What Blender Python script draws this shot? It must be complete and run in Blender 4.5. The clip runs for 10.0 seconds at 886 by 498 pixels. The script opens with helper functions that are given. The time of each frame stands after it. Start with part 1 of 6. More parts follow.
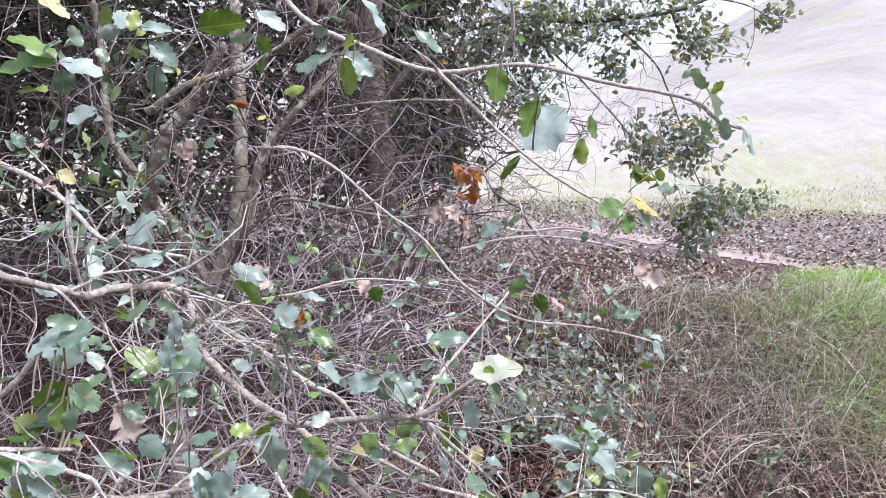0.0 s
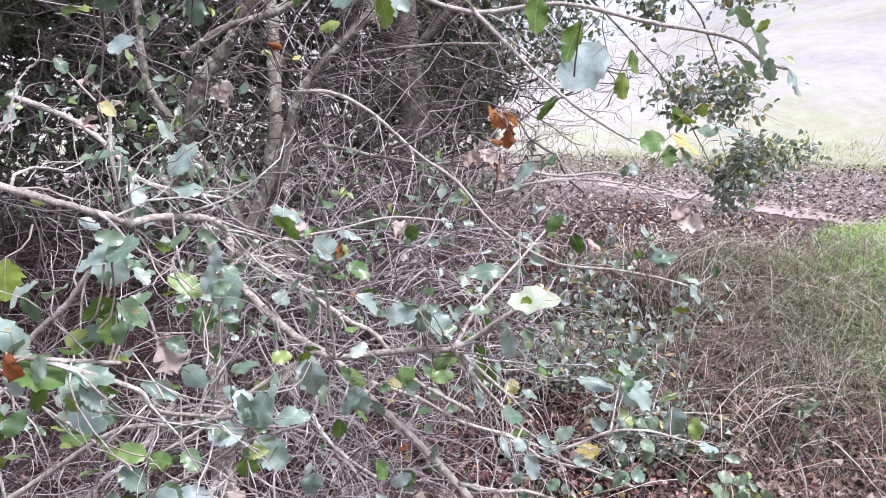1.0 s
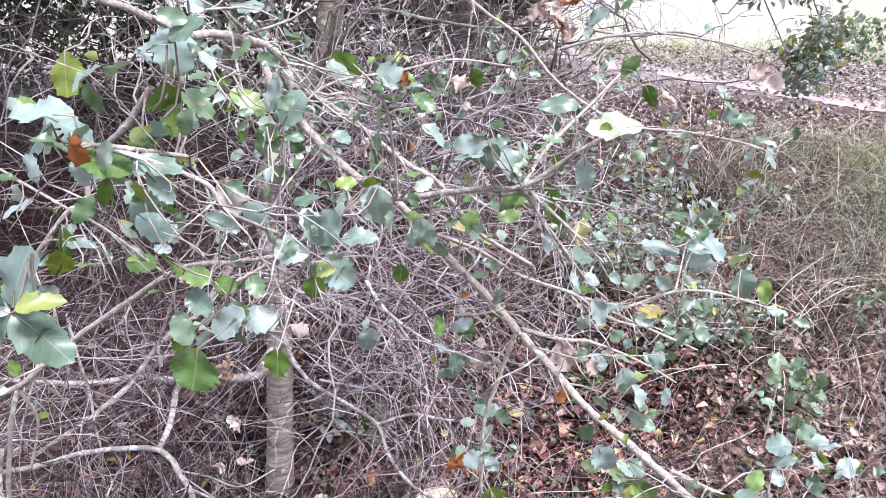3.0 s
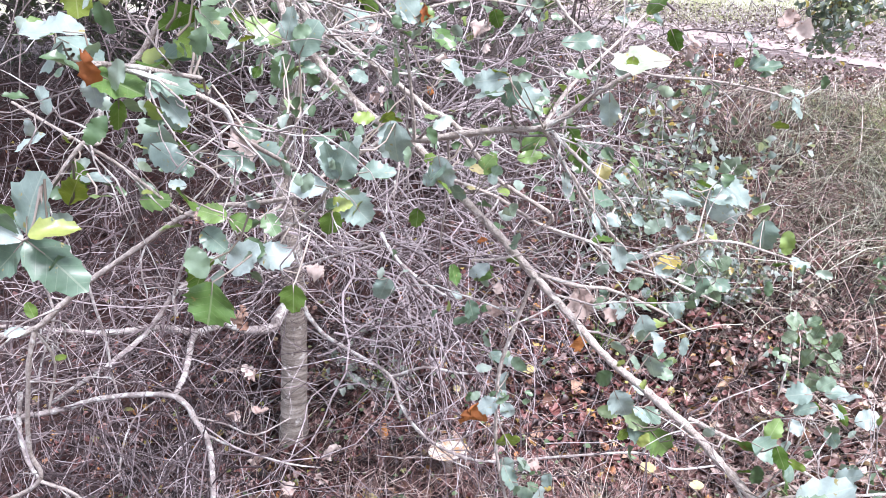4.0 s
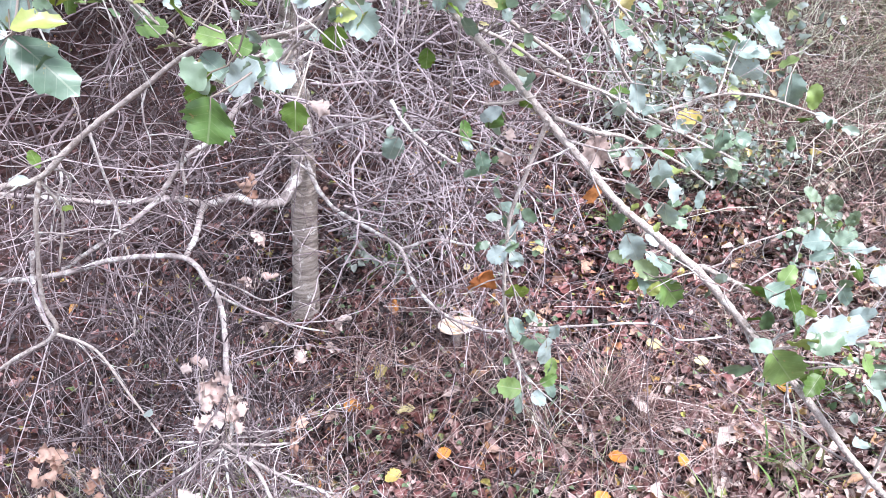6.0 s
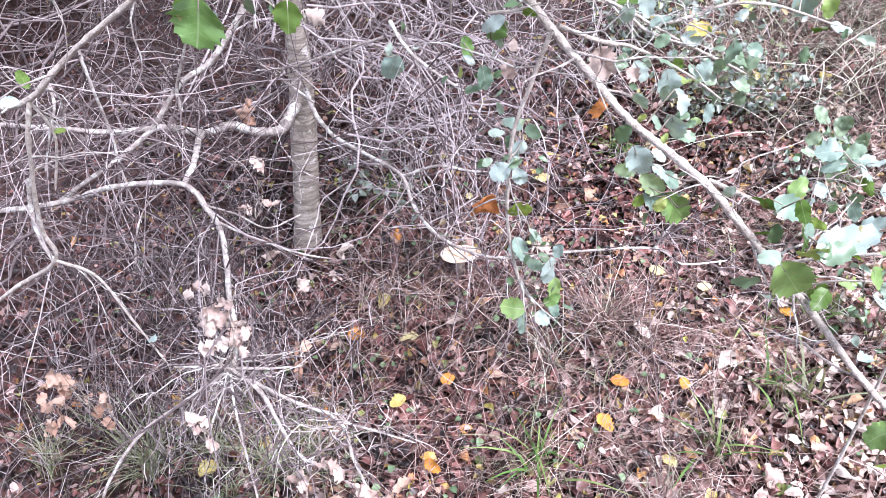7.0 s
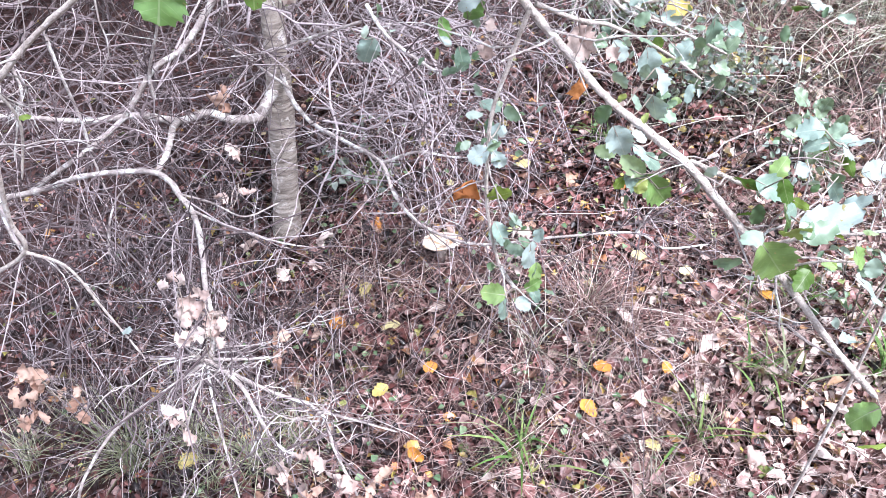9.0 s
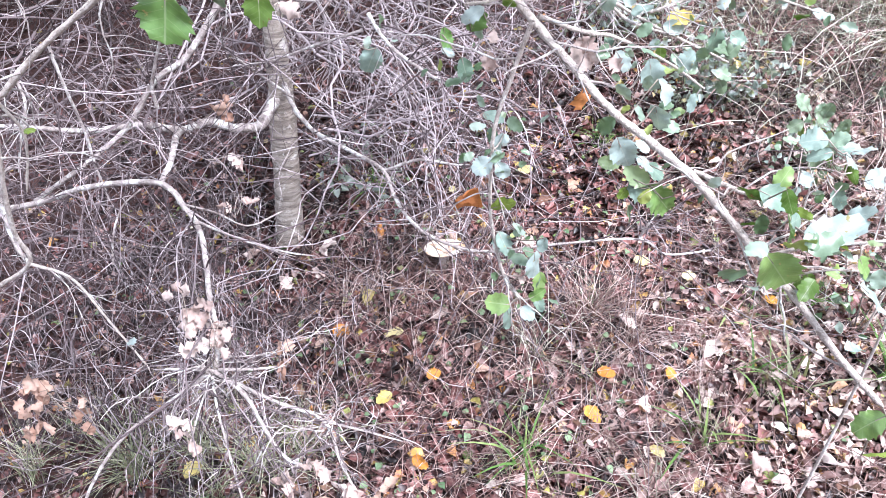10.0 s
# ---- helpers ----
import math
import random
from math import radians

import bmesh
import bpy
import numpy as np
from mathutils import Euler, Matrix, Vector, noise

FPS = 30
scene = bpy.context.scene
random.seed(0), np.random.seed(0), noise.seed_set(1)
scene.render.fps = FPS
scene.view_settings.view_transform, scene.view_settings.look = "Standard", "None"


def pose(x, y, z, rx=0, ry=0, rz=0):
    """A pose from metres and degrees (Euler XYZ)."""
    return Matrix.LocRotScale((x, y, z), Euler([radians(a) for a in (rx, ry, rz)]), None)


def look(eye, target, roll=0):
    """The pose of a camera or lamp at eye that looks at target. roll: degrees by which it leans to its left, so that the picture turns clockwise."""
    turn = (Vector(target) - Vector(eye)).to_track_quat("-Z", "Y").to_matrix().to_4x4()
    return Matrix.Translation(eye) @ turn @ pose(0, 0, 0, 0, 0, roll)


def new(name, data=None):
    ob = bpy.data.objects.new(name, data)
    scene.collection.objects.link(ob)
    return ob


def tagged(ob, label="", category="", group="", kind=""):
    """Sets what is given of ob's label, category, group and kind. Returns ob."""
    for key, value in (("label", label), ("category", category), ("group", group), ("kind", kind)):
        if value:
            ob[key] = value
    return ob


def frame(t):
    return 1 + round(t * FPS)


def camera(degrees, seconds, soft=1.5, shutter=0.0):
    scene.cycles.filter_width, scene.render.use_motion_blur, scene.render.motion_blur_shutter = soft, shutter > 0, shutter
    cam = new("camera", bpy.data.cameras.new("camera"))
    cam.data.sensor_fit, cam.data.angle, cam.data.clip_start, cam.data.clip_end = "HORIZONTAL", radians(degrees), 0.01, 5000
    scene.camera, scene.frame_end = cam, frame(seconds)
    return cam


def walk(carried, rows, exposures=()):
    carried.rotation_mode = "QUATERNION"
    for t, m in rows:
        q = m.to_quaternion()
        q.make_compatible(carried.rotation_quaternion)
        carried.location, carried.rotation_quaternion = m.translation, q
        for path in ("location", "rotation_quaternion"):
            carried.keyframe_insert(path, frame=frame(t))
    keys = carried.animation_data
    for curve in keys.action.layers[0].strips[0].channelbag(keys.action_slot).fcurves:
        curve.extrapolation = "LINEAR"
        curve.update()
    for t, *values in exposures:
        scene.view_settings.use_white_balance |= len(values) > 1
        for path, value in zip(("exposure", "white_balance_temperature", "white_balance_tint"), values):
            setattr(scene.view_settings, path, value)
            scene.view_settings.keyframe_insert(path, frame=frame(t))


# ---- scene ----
cam = camera(61.4, 10.0, soft=0.93)
ROWS = [
    (0, 0.0000, -0.0001, 1.5998, 78.944, 0.001, 0.010),
    (0.5, -0.0032, -0.0040, 1.5875, 77.180, 0.133, 1.260),
    (1, -0.0063, -0.0034, 1.5757, 75.645, 0.239, 2.402),
    (1.5, -0.0076, 0.0018, 1.5583, 73.677, 0.367, 3.198),
    (2, -0.0145, 0.0059, 1.5383, 71.541, 0.122, 4.258),
    (2.5, -0.0254, 0.0076, 1.5230, 69.586, 0.223, 5.706),
    (2.7, -0.0267, 0.0068, 1.5161, 68.861, 0.209, 5.859),
    (3.8, -0.0343, 0.0105, 1.4842, 65.458, 0.104, 7.114),
    (4, -0.0341, 0.0107, 1.4814, 64.942, 0.009, 7.287),
    (4.5, -0.0343, 0.0089, 1.4687, 63.777, -0.020, 7.541),
    (5, -0.0349, 0.0065, 1.4541, 62.257, 0.436, 8.182),
    (5.5, -0.0327, 0.0037, 1.4367, 59.340, 0.474, 8.273),
    (6, -0.0301, 0.0039, 1.4214, 56.952, -0.150, 8.433),
    (6.2, -0.0289, 0.0042, 1.4165, 55.400, 0.221, 8.682),
    (7.3, -0.0305, 0.0062, 1.3906, 51.342, 0.324, 7.839),
    (7.5, -0.0308, 0.0071, 1.3869, 50.918, 0.329, 7.502),
    (8, -0.0270, 0.0114, 1.3797, 50.453, 0.562, 7.281),
    (8.5, -0.0275, 0.0131, 1.3809, 50.892, 0.141, 7.039),
    (9, -0.0263, 0.0169, 1.3834, 51.098, 0.116, 6.833),
    (9.5, -0.0275, 0.0199, 1.3879, 51.388, 0.363, 6.688),
    (10, -0.0299, 0.0202, 1.3908, 51.390, 0.491, 6.681),
]
walk(cam, [(t, pose(*p)) for t, *p in ROWS], exposures=[(0.0, 0.87, 5880, 20), (2.5, 1.13, 5850, 20), (5.0, 1.43, 5800, 20), (10.0, 1.66, 5680, 17)])

# ---- light: bright overcast sky, low soft sun behind the camera's right shoulder ----
world = bpy.data.worlds.new("sky")
scene.world = world
world.use_nodes = True
wn = world.node_tree.nodes
sky = wn.new("ShaderNodeTexSky")
sky.sky_type, sky.sun_disc = "NISHITA", False
sky.sun_elevation, sky.sun_rotation = radians(58.5), radians(121)
sky.air_density, sky.dust_density, sky.ozone_density = 1.0, 4.0, 1.0
wn["Background"].inputs["Strength"].default_value = 0.122
cloud = wn.new("ShaderNodeMix")
cloud.data_type = "RGBA"
cloud.inputs[0].default_value = 0.75
cloud.inputs[7].default_value = (5.6, 5.8, 6.0, 1)
world.node_tree.links.new(sky.outputs["Color"], cloud.inputs[6])
world.node_tree.links.new(cloud.outputs[2], wn["Background"].inputs["Color"])
sun = new("sun", bpy.data.lights.new("sun", "SUN"))
sun.data.energy, sun.data.angle, sun.data.color = 3.5, radians(16), (1.0, 0.955, 0.91)
sun.matrix_basis = look((3.3, -2.0, 6.3), (0, 0, 0))

rng = np.random.default_rng(7)


# ---- materials ----
def material(name):
    m = bpy.data.materials.new(name)
    m.use_nodes = True
    nt = m.node_tree
    return m, nt, nt.nodes["Principled BSDF"]


def node(nt, kind, **values):
    n = nt.nodes.new(kind)
    for key, value in values.items():
        n.inputs[key.replace("_", " ")].default_value = value
    return n


def ramp(nt, source, stops):
    n = nt.nodes.new("ShaderNodeValToRGB")
    el = n.color_ramp.elements
    while len(el) < len(stops):
        el.new(0.5)
    for e, (at, c) in zip(el, stops):
        e.position, e.color = at, (*c, 1)
    nt.links.new(source, n.inputs["Fac"])
    return n.outputs["Color"]


def mix(nt, fac, a, b, blend="MIX"):
    n = nt.nodes.new("ShaderNodeMix")
    n.data_type, n.blend_type = "RGBA", blend
    for socket, value in ((n.inputs[0], fac), (n.inputs[6], a), (n.inputs[7], b)):
        if isinstance(value, bpy.types.NodeSocket):
            nt.links.new(value, socket)
        elif isinstance(value, tuple):
            socket.default_value = (*value, 1)
        else:
            socket.default_value = value
    return n.outputs[2]


def grain(nt, scale, detail=4.0, stretch=(1, 1, 1), rough=0.6):
    co = nt.nodes.new("ShaderNodeNewGeometry")
    mp = nt.nodes.new("ShaderNodeMapping")
    mp.inputs["Scale"].default_value = stretch
    nt.links.new(co.outputs["Position"], mp.inputs["Vector"])
    n = node(nt, "ShaderNodeTexNoise", Scale=scale, Detail=detail, Roughness=rough)
    nt.links.new(mp.outputs["Vector"], n.inputs["Vector"])
    return n.outputs["Fac"]


def bump(nt, bsdf, height, strength, distance):
    n = node(nt, "ShaderNodeBump", Strength=strength, Distance=distance)
    nt.links.new(height, n.inputs["Height"])
    nt.links.new(n.outputs["Normal"], bsdf.inputs["Normal"])


def bark(name, dark, light, lichen, amount, scale=60, stretch=(1, 1, 1)):
    m, nt, b = material(name)
    fine = grain(nt, scale, 8, stretch, 0.75)
    base = ramp(nt, fine, [(0.36, dark), (0.62, light)])
    fleck = ramp(nt, grain(nt, 420, 3), [(0.6, (1, 1, 1)), (0.68, (0.45, 0.42, 0.4))])
    base = mix(nt, 1.0, base, fleck, "MULTIPLY")
    spots = ramp(nt, grain(nt, 24, 5, rough=0.75), [(amount, (0, 0, 0)), (amount + 0.08, (1, 1, 1))])
    nt.links.new(mix(nt, spots, base, lichen), b.inputs["Base Color"])
    b.inputs["Roughness"].default_value = 0.8
    b.inputs["Specular IOR Level"].default_value = 0.25
    bump(nt, b, fine, 0.9, 0.006)
    return m


def veins(nt):
    """A mask of midrib and side veins over one leaf's own length and width."""
    co = nt.nodes.new("ShaderNodeTexCoord")
    sp = nt.nodes.new("ShaderNodeSeparateXYZ")
    nt.links.new(co.outputs["Generated"], sp.inputs[0])

    def op(kind, a, c):
        n = nt.nodes.new("ShaderNodeMath")
        n.operation = kind
        for socket, value in zip(n.inputs, (a, c)):
            if isinstance(value, bpy.types.NodeSocket):
                nt.links.new(value, socket)
            else:
                socket.default_value = value
        return n.outputs[0]

    off = op("ABSOLUTE", op("SUBTRACT", sp.outputs["Y"], 0.5), 0)
    rib = op("LESS_THAN", off, 0.016)
    wave = op("ABSOLUTE", op("SINE", op("MULTIPLY", op("SUBTRACT", sp.outputs["X"], op("MULTIPLY", off, 0.6)), 19.0), 0), 0)
    side = op("MULTIPLY", op("LESS_THAN", wave, 0.11), 0.5)
    return op("MAXIMUM", rib, side)


def leafy(name, stops, rough=0.4, through_light=0.3, island=True, scale=70, spot=None, gloss=0.2, patchy=None, coat=0.0, glow=(1.5, 1.45, 0.6)):
    """A thin leaf: coloured piece by piece, mottled, and letting light through."""
    m, nt, b = material(name)
    if island:
        pick = nt.nodes.new("ShaderNodeNewGeometry").outputs["Random Per Island"]
    else:
        pick = nt.nodes.new("ShaderNodeObjectInfo").outputs["Random"]
    base = ramp(nt, pick, stops)
    mott = grain(nt, scale, 4)
    shade = ramp(nt, mott, [(0.3, (0.72, 0.72, 0.72)), (0.7, (1.12, 1.12, 1.12))])
    col = mix(nt, 1.0, base, shade, "MULTIPLY")
    # noise darkens random patches down to this share of the colour
    if patchy:
        blotches = ramp(nt, grain(nt, 7, 5, rough=0.7), [(0.4, (patchy, patchy, patchy)), (0.58, (1.1, 1.1, 1.1))])
        col = mix(nt, 1.0, col, blotches, "MULTIPLY")
    if spot:
        col = mix(nt, ramp(nt, grain(nt, 130, 3), [(0.66, (0, 0, 0)), (0.7, (1, 1, 1))]), col, spot)
    if not island and rough < 0.45:
        col = mix(nt, veins(nt), col, mix(nt, 0.12, col, (0.75, 0.75, 0.6)))
    nt.links.new(col, b.inputs["Base Color"])
    b.inputs["Roughness"].default_value = rough
    b.inputs["Specular IOR Level"].default_value = gloss
    b.inputs["Coat Weight"].default_value, b.inputs["Coat Roughness"].default_value = coat, 0.3
    bump(nt, b, mott, 0.25, 0.003)
    tr = nt.nodes.new("ShaderNodeBsdfTranslucent")
    warm = mix(nt, 1.0, col, glow, "MULTIPLY")
    nt.links.new(warm, tr.inputs["Color"])
    ms = nt.nodes.new("ShaderNodeMixShader")
    ms.inputs[0].default_value = through_light
    nt.links.new(b.outputs[0], ms.inputs[1])
    nt.links.new(tr.outputs[0], ms.inputs[2])
    nt.links.new(ms.outputs[0], nt.nodes["Material Output"].inputs["Surface"])
    return m


BARK = bark("grey_oak_bark", (0.3, 0.255, 0.22), (0.62, 0.56, 0.5), (0.72, 0.71, 0.66), 0.56, 110)
BARK_TRUNK = bark("ringed_bark", (0.16, 0.128, 0.105), (0.6, 0.535, 0.46), (0.8, 0.77, 0.71), 0.57, 14, (0.8, 0.8, 5.5))
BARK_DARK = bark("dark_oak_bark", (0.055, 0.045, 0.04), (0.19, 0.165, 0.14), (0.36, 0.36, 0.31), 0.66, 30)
LICHEN_BARK = bark("lichened_bark", (0.2, 0.165, 0.155), (0.46, 0.41, 0.38), (0.62, 0.62, 0.58), 0.5)
# mossy grey-green bark, darkened in its colour for shade among the upper limbs
BARK_SHADE = bark("mossy_shade_bark", (0.12, 0.1, 0.078), (0.33, 0.295, 0.24), (0.5, 0.51, 0.43), 0.53)
TWIG = leafy("twig_bark", [(0, (0.035, 0.025, 0.026)), (0.5, (0.1, 0.077, 0.079)), (0.75, (0.27, 0.225, 0.228)), (1, (0.58, 0.52, 0.52))], 0.8, 0.0, scale=40)
LEAF_STALK = leafy("leaf_stalk", [(0, (0.15, 0.13, 0.1)), (0.6, (0.28, 0.24, 0.2)), (1, (0.42, 0.37, 0.32))], 0.6, 0.0, scale=40)
GREEN = leafy("oak_leaf_green", [(0, (0.11, 0.185, 0.12)), (0.25, (0.22, 0.3, 0.26)), (0.78, (0.385, 0.465, 0.445)), (0.84, (0.1, 0.2, 0.05)), (1, (0.2, 0.3, 0.09))], 0.38, 0.2, False, gloss=0.5, spot=(0.3, 0.26, 0.1), coat=0.16, glow=(1.1, 1.15, 0.65))
SMALL_GREEN = leafy("small_oak_leaf", [(0, (0.07, 0.13, 0.05)), (0.5, (0.17, 0.25, 0.16)), (0.85, (0.33, 0.4, 0.35)), (0.93, (0.2, 0.29, 0.06)), (1, (0.29, 0.34, 0.09))], 0.38, 0.2, gloss=0.7, coat=0.25, glow=(1.1, 1.15, 0.65))
TAN = leafy("dead_leaf_tan", [(0, (0.36, 0.22, 0.16)), (1, (0.55, 0.41, 0.33))], 0.7, 0.3, False, spot=(0.22, 0.12, 0.08), glow=(1.15, 1.0, 0.9))
OLIVE = leafy("oak_leaf_olive", [(0, (0.065, 0.125, 0.025)), (0.6, (0.12, 0.2, 0.045)), (1, (0.2, 0.26, 0.05))], 0.4, 0.3, False, spot=(0.1, 0.06, 0.02))
YELLOW = leafy("oak_leaf_yellow", [(0, (0.52, 0.42, 0.13)), (1, (0.62, 0.57, 0.32))], 0.5, 0.3, False, spot=(0.3, 0.2, 0.08))
AMBER = leafy("fallen_amber_leaf", [(0, (0.5, 0.2, 0.04)), (1, (0.62, 0.34, 0.06))], 0.5, 0.2, False, spot=(0.3, 0.12, 0.04))
YELLOWING = leafy("yellowing_oak_leaf", [(0, (0.377, 0.435, 0.328)), (1, (0.426, 0.467, 0.361))], 0.42, 0.25, False, gloss=0.6, spot=(0.58, 0.46, 0.1))
ORANGE = leafy("oak_leaf_orange", [(0, (0.27, 0.085, 0.035)), (1, (0.46, 0.2, 0.075))], 0.6, 0.3, False, spot=(0.16, 0.06, 0.03))
PALE = leafy("dead_leaf_pale", [(0, (0.44, 0.33, 0.29)), (0.5, (0.54, 0.44, 0.39)), (1, (0.63, 0.55, 0.5))], 0.7, 0.3, False, spot=(0.3, 0.19, 0.14), glow=(1.1, 1.0, 0.95))
# haze and glare over the hanging boughs are mixed into this lighter colour
FOLIAGE = leafy("oak_foliage", [(0, (0.115, 0.16, 0.14)), (0.6, (0.255, 0.31, 0.29)), (0.93, (0.4, 0.46, 0.43)), (0.97, (0.4, 0.32, 0.08)), (1, (0.45, 0.34, 0.25))], 0.36, 0.36, gloss=0.7, coat=0.3)
# darker copy of the oak leaves, with the thicket's shade put into the colour
FOLIAGE_DARK = leafy("oak_foliage_shade_tone", [(0, (0.05, 0.07, 0.048)), (0.6, (0.1, 0.13, 0.085)), (0.95, (0.17, 0.21, 0.14)), (1, (0.26, 0.2, 0.13))], 0.5, 0.2)
LITTER = leafy("fallen_leaves", [(0, (0.008, 0.0035, 0.0035)), (0.36, (0.038, 0.0135, 0.0125)), (0.62, (0.16, 0.056, 0.05)), (0.83, (0.28, 0.133, 0.12)), (0.94, (0.5, 0.37, 0.34)), (0.955, (0.44, 0.18, 0.055)), (0.978, (0.47, 0.37, 0.09)), (1, (0.12, 0.2, 0.06))], 0.45, 0.1, gloss=0.5, patchy=0.32)
PALE_LITTER = leafy("dry_fallen_leaves", [(0, (0.12, 0.07, 0.062)), (0.35, (0.25, 0.155, 0.138)), (0.62, (0.42, 0.31, 0.275)), (0.92, (0.68, 0.58, 0.52)), (1, (0.48, 0.26, 0.1))], 0.5, 0.15, patchy=0.75)
BANK_LITTER = leafy("bank_leaves", [(0, (0.06, 0.045, 0.042)), (0.35, (0.15, 0.115, 0.11)), (0.7, (0.31, 0.265, 0.25)), (1, (0.62, 0.57, 0.54))], 0.7, 0.1)
LITTER_PIECE = leafy("fallen_leaf_single", [(0, (0.08, 0.045, 0.035)), (0.3, (0.16, 0.085, 0.06)), (0.6, (0.28, 0.17, 0.12)), (0.85, (0.45, 0.33, 0.27)), (1, (0.5, 0.22, 0.06))], 0.5, 0.1, False)
STRAW = leafy("dry_grass", [(0, (0.058, 0.050, 0.038)), (0.5, (0.125, 0.113, 0.090)), (0.7, (0.365, 0.352, 0.295)), (1, (0.768, 0.777, 0.670))], 0.7, 0.2)
GRASS = leafy("green_grass", [(0, (0.13, 0.28, 0.045)), (0.6, (0.26, 0.48, 0.09)), (1, (0.48, 0.6, 0.24))], 0.5, 0.35)
TUFT_GREEN = leafy("tuft_blades", [(0, (0.06, 0.135, 0.03)), (0.6, (0.12, 0.215, 0.06)), (1, (0.28, 0.34, 0.14))], 0.5, 0.3, False)
YOUNG = leafy("sparse_young_grass", [(0, (0.25, 0.29, 0.13)), (0.6, (0.34, 0.36, 0.21)), (1, (0.43, 0.42, 0.31))], 0.7, 0.2)
WEEDS = leafy("ground_weeds", [(0, (0.08, 0.14, 0.07)), (0.8, (0.2, 0.28, 0.16)), (1, (0.4, 0.4, 0.1))], 0.5, 0.2)
STALK = leafy("dry_stalks", [(0, (0.12, 0.066, 0.058)), (0.45, (0.3, 0.19, 0.17)), (0.8, (0.58, 0.455, 0.415)), (1, (0.8, 0.71, 0.66))], 0.7, 0.1, patchy=0.5)
GREY_GRASS = leafy("grey_green_grass", [(0, (0.12, 0.135, 0.075)), (0.6, (0.24, 0.26, 0.165)), (1, (0.48, 0.48, 0.38))], 0.6, 0.2)
MATTED = leafy("matted_dead_grass", [(0, (0.058, 0.045, 0.038)), (0.6, (0.173, 0.147, 0.126)), (1, (0.557, 0.525, 0.460))], 0.7, 0.2)
STANDING = leafy("standing_grey_grass", [(0, (0.058, 0.063, 0.040)), (0.6, (0.134, 0.142, 0.100)), (0.75, (0.384, 0.404, 0.330)), (1, (0.691, 0.735, 0.620))], 0.7, 0.2)
WEED = leafy("seedling_leaf", [(0, (0.10, 0.16, 0.09)), (1, (0.18, 0.25, 0.15))], 0.42, 0.15, False, gloss=0.8)
TWIG_PALE = leafy("pale_twig_bark", [(0, (0.09, 0.068, 0.07)), (0.35, (0.19, 0.155, 0.158)), (0.6, (0.44, 0.385, 0.39)), (1, (0.78, 0.72, 0.72))], 0.8, 0.0, scale=40)
# twig bark with the gloom of the deep brush put into its colour
TWIG_DARK = leafy("twig_bark_shade_tone", [(0, (0.035, 0.028, 0.027)), (0.6, (0.1, 0.082, 0.077)), (0.85, (0.23, 0.195, 0.18)), (1, (0.42, 0.37, 0.35))], 0.85, 0.0, scale=40)


def ground_material():
    m, nt, b = material("hillside_soil_and_grass")
    zone = nt.nodes.new("ShaderNodeAttribute")
    zone.attribute_name = "zone"
    soil = ramp(nt, grain(nt, 22, 6), [(0.3, (0.018, 0.01, 0.009)), (0.5, (0.05, 0.026, 0.022)), (0.75, (0.11, 0.06, 0.052))])
    dry = ramp(nt, grain(nt, 0.7, 6, (1, 0.3, 1)), [(0.3, (0.32, 0.297, 0.284)), (0.5, (0.375, 0.353, 0.34)), (0.72, (0.43, 0.413, 0.403))])
    green = ramp(nt, grain(nt, 0.5, 4), [(0.5, (0, 0, 0)), (0.62, (0.5, 0.5, 0.5))])
    dry = mix(nt, green, dry, (0.36, 0.37, 0.24))
    foot = nt.nodes.new("ShaderNodeAttribute")
    foot.attribute_name = "foot"
    sprout = mix(nt, ramp(nt, grain(nt, 3, 8, rough=0.75), [(0.42, (0.15, 0.15, 0.15)), (0.58, (0.9, 0.9, 0.9))]), dry, (0.31, 0.325, 0.2))
    dry = mix(nt, foot.outputs["Fac"], dry, sprout)
    streak = ramp(nt, grain(nt, 5.0, 8, (1, 0.25, 1), 0.75), [(0.3, (0.84, 0.835, 0.83)), (0.7, (1.1, 1.1, 1.1))])
    dry = mix(nt, 1.0, dry, streak, "MULTIPLY")
    bank = ramp(nt, grain(nt, 16, 8, rough=0.8), [(0.38, (0.09, 0.07, 0.068)), (0.5, (0.19, 0.16, 0.155)), (0.62, (0.36, 0.32, 0.31))])
    base = mix(nt, ramp(nt, zone.outputs["Fac"], [(0.0, (0, 0, 0)), (0.25, (1, 1, 1))]), soil, bank)
    base = mix(nt, ramp(nt, zone.outputs["Fac"], [(0.25, (0, 0, 0)), (0.9, (1, 1, 1))]), base, dry)
    nt.links.new(base, b.inputs["Base Color"])
    b.inputs["Roughness"].default_value = 0.9
    b.inputs["Specular IOR Level"].default_value = 0.15
    bump(nt, b, grain(nt, 40, 6), 0.8, 0.02)
    return m


def trail_material():
    m, nt, b = material("bare_trail_earth")
    base = ramp(nt, grain(nt, 7, 6), [(0.3, (0.22, 0.17, 0.16)), (0.55, (0.34, 0.275, 0.26)), (0.8, (0.43, 0.36, 0.345))])
    nt.links.new(base, b.inputs["Base Color"])
    b.inputs["Roughness"].default_value = 0.9
    bump(nt, b, grain(nt, 35, 6), 0.6, 0.01)
    return m


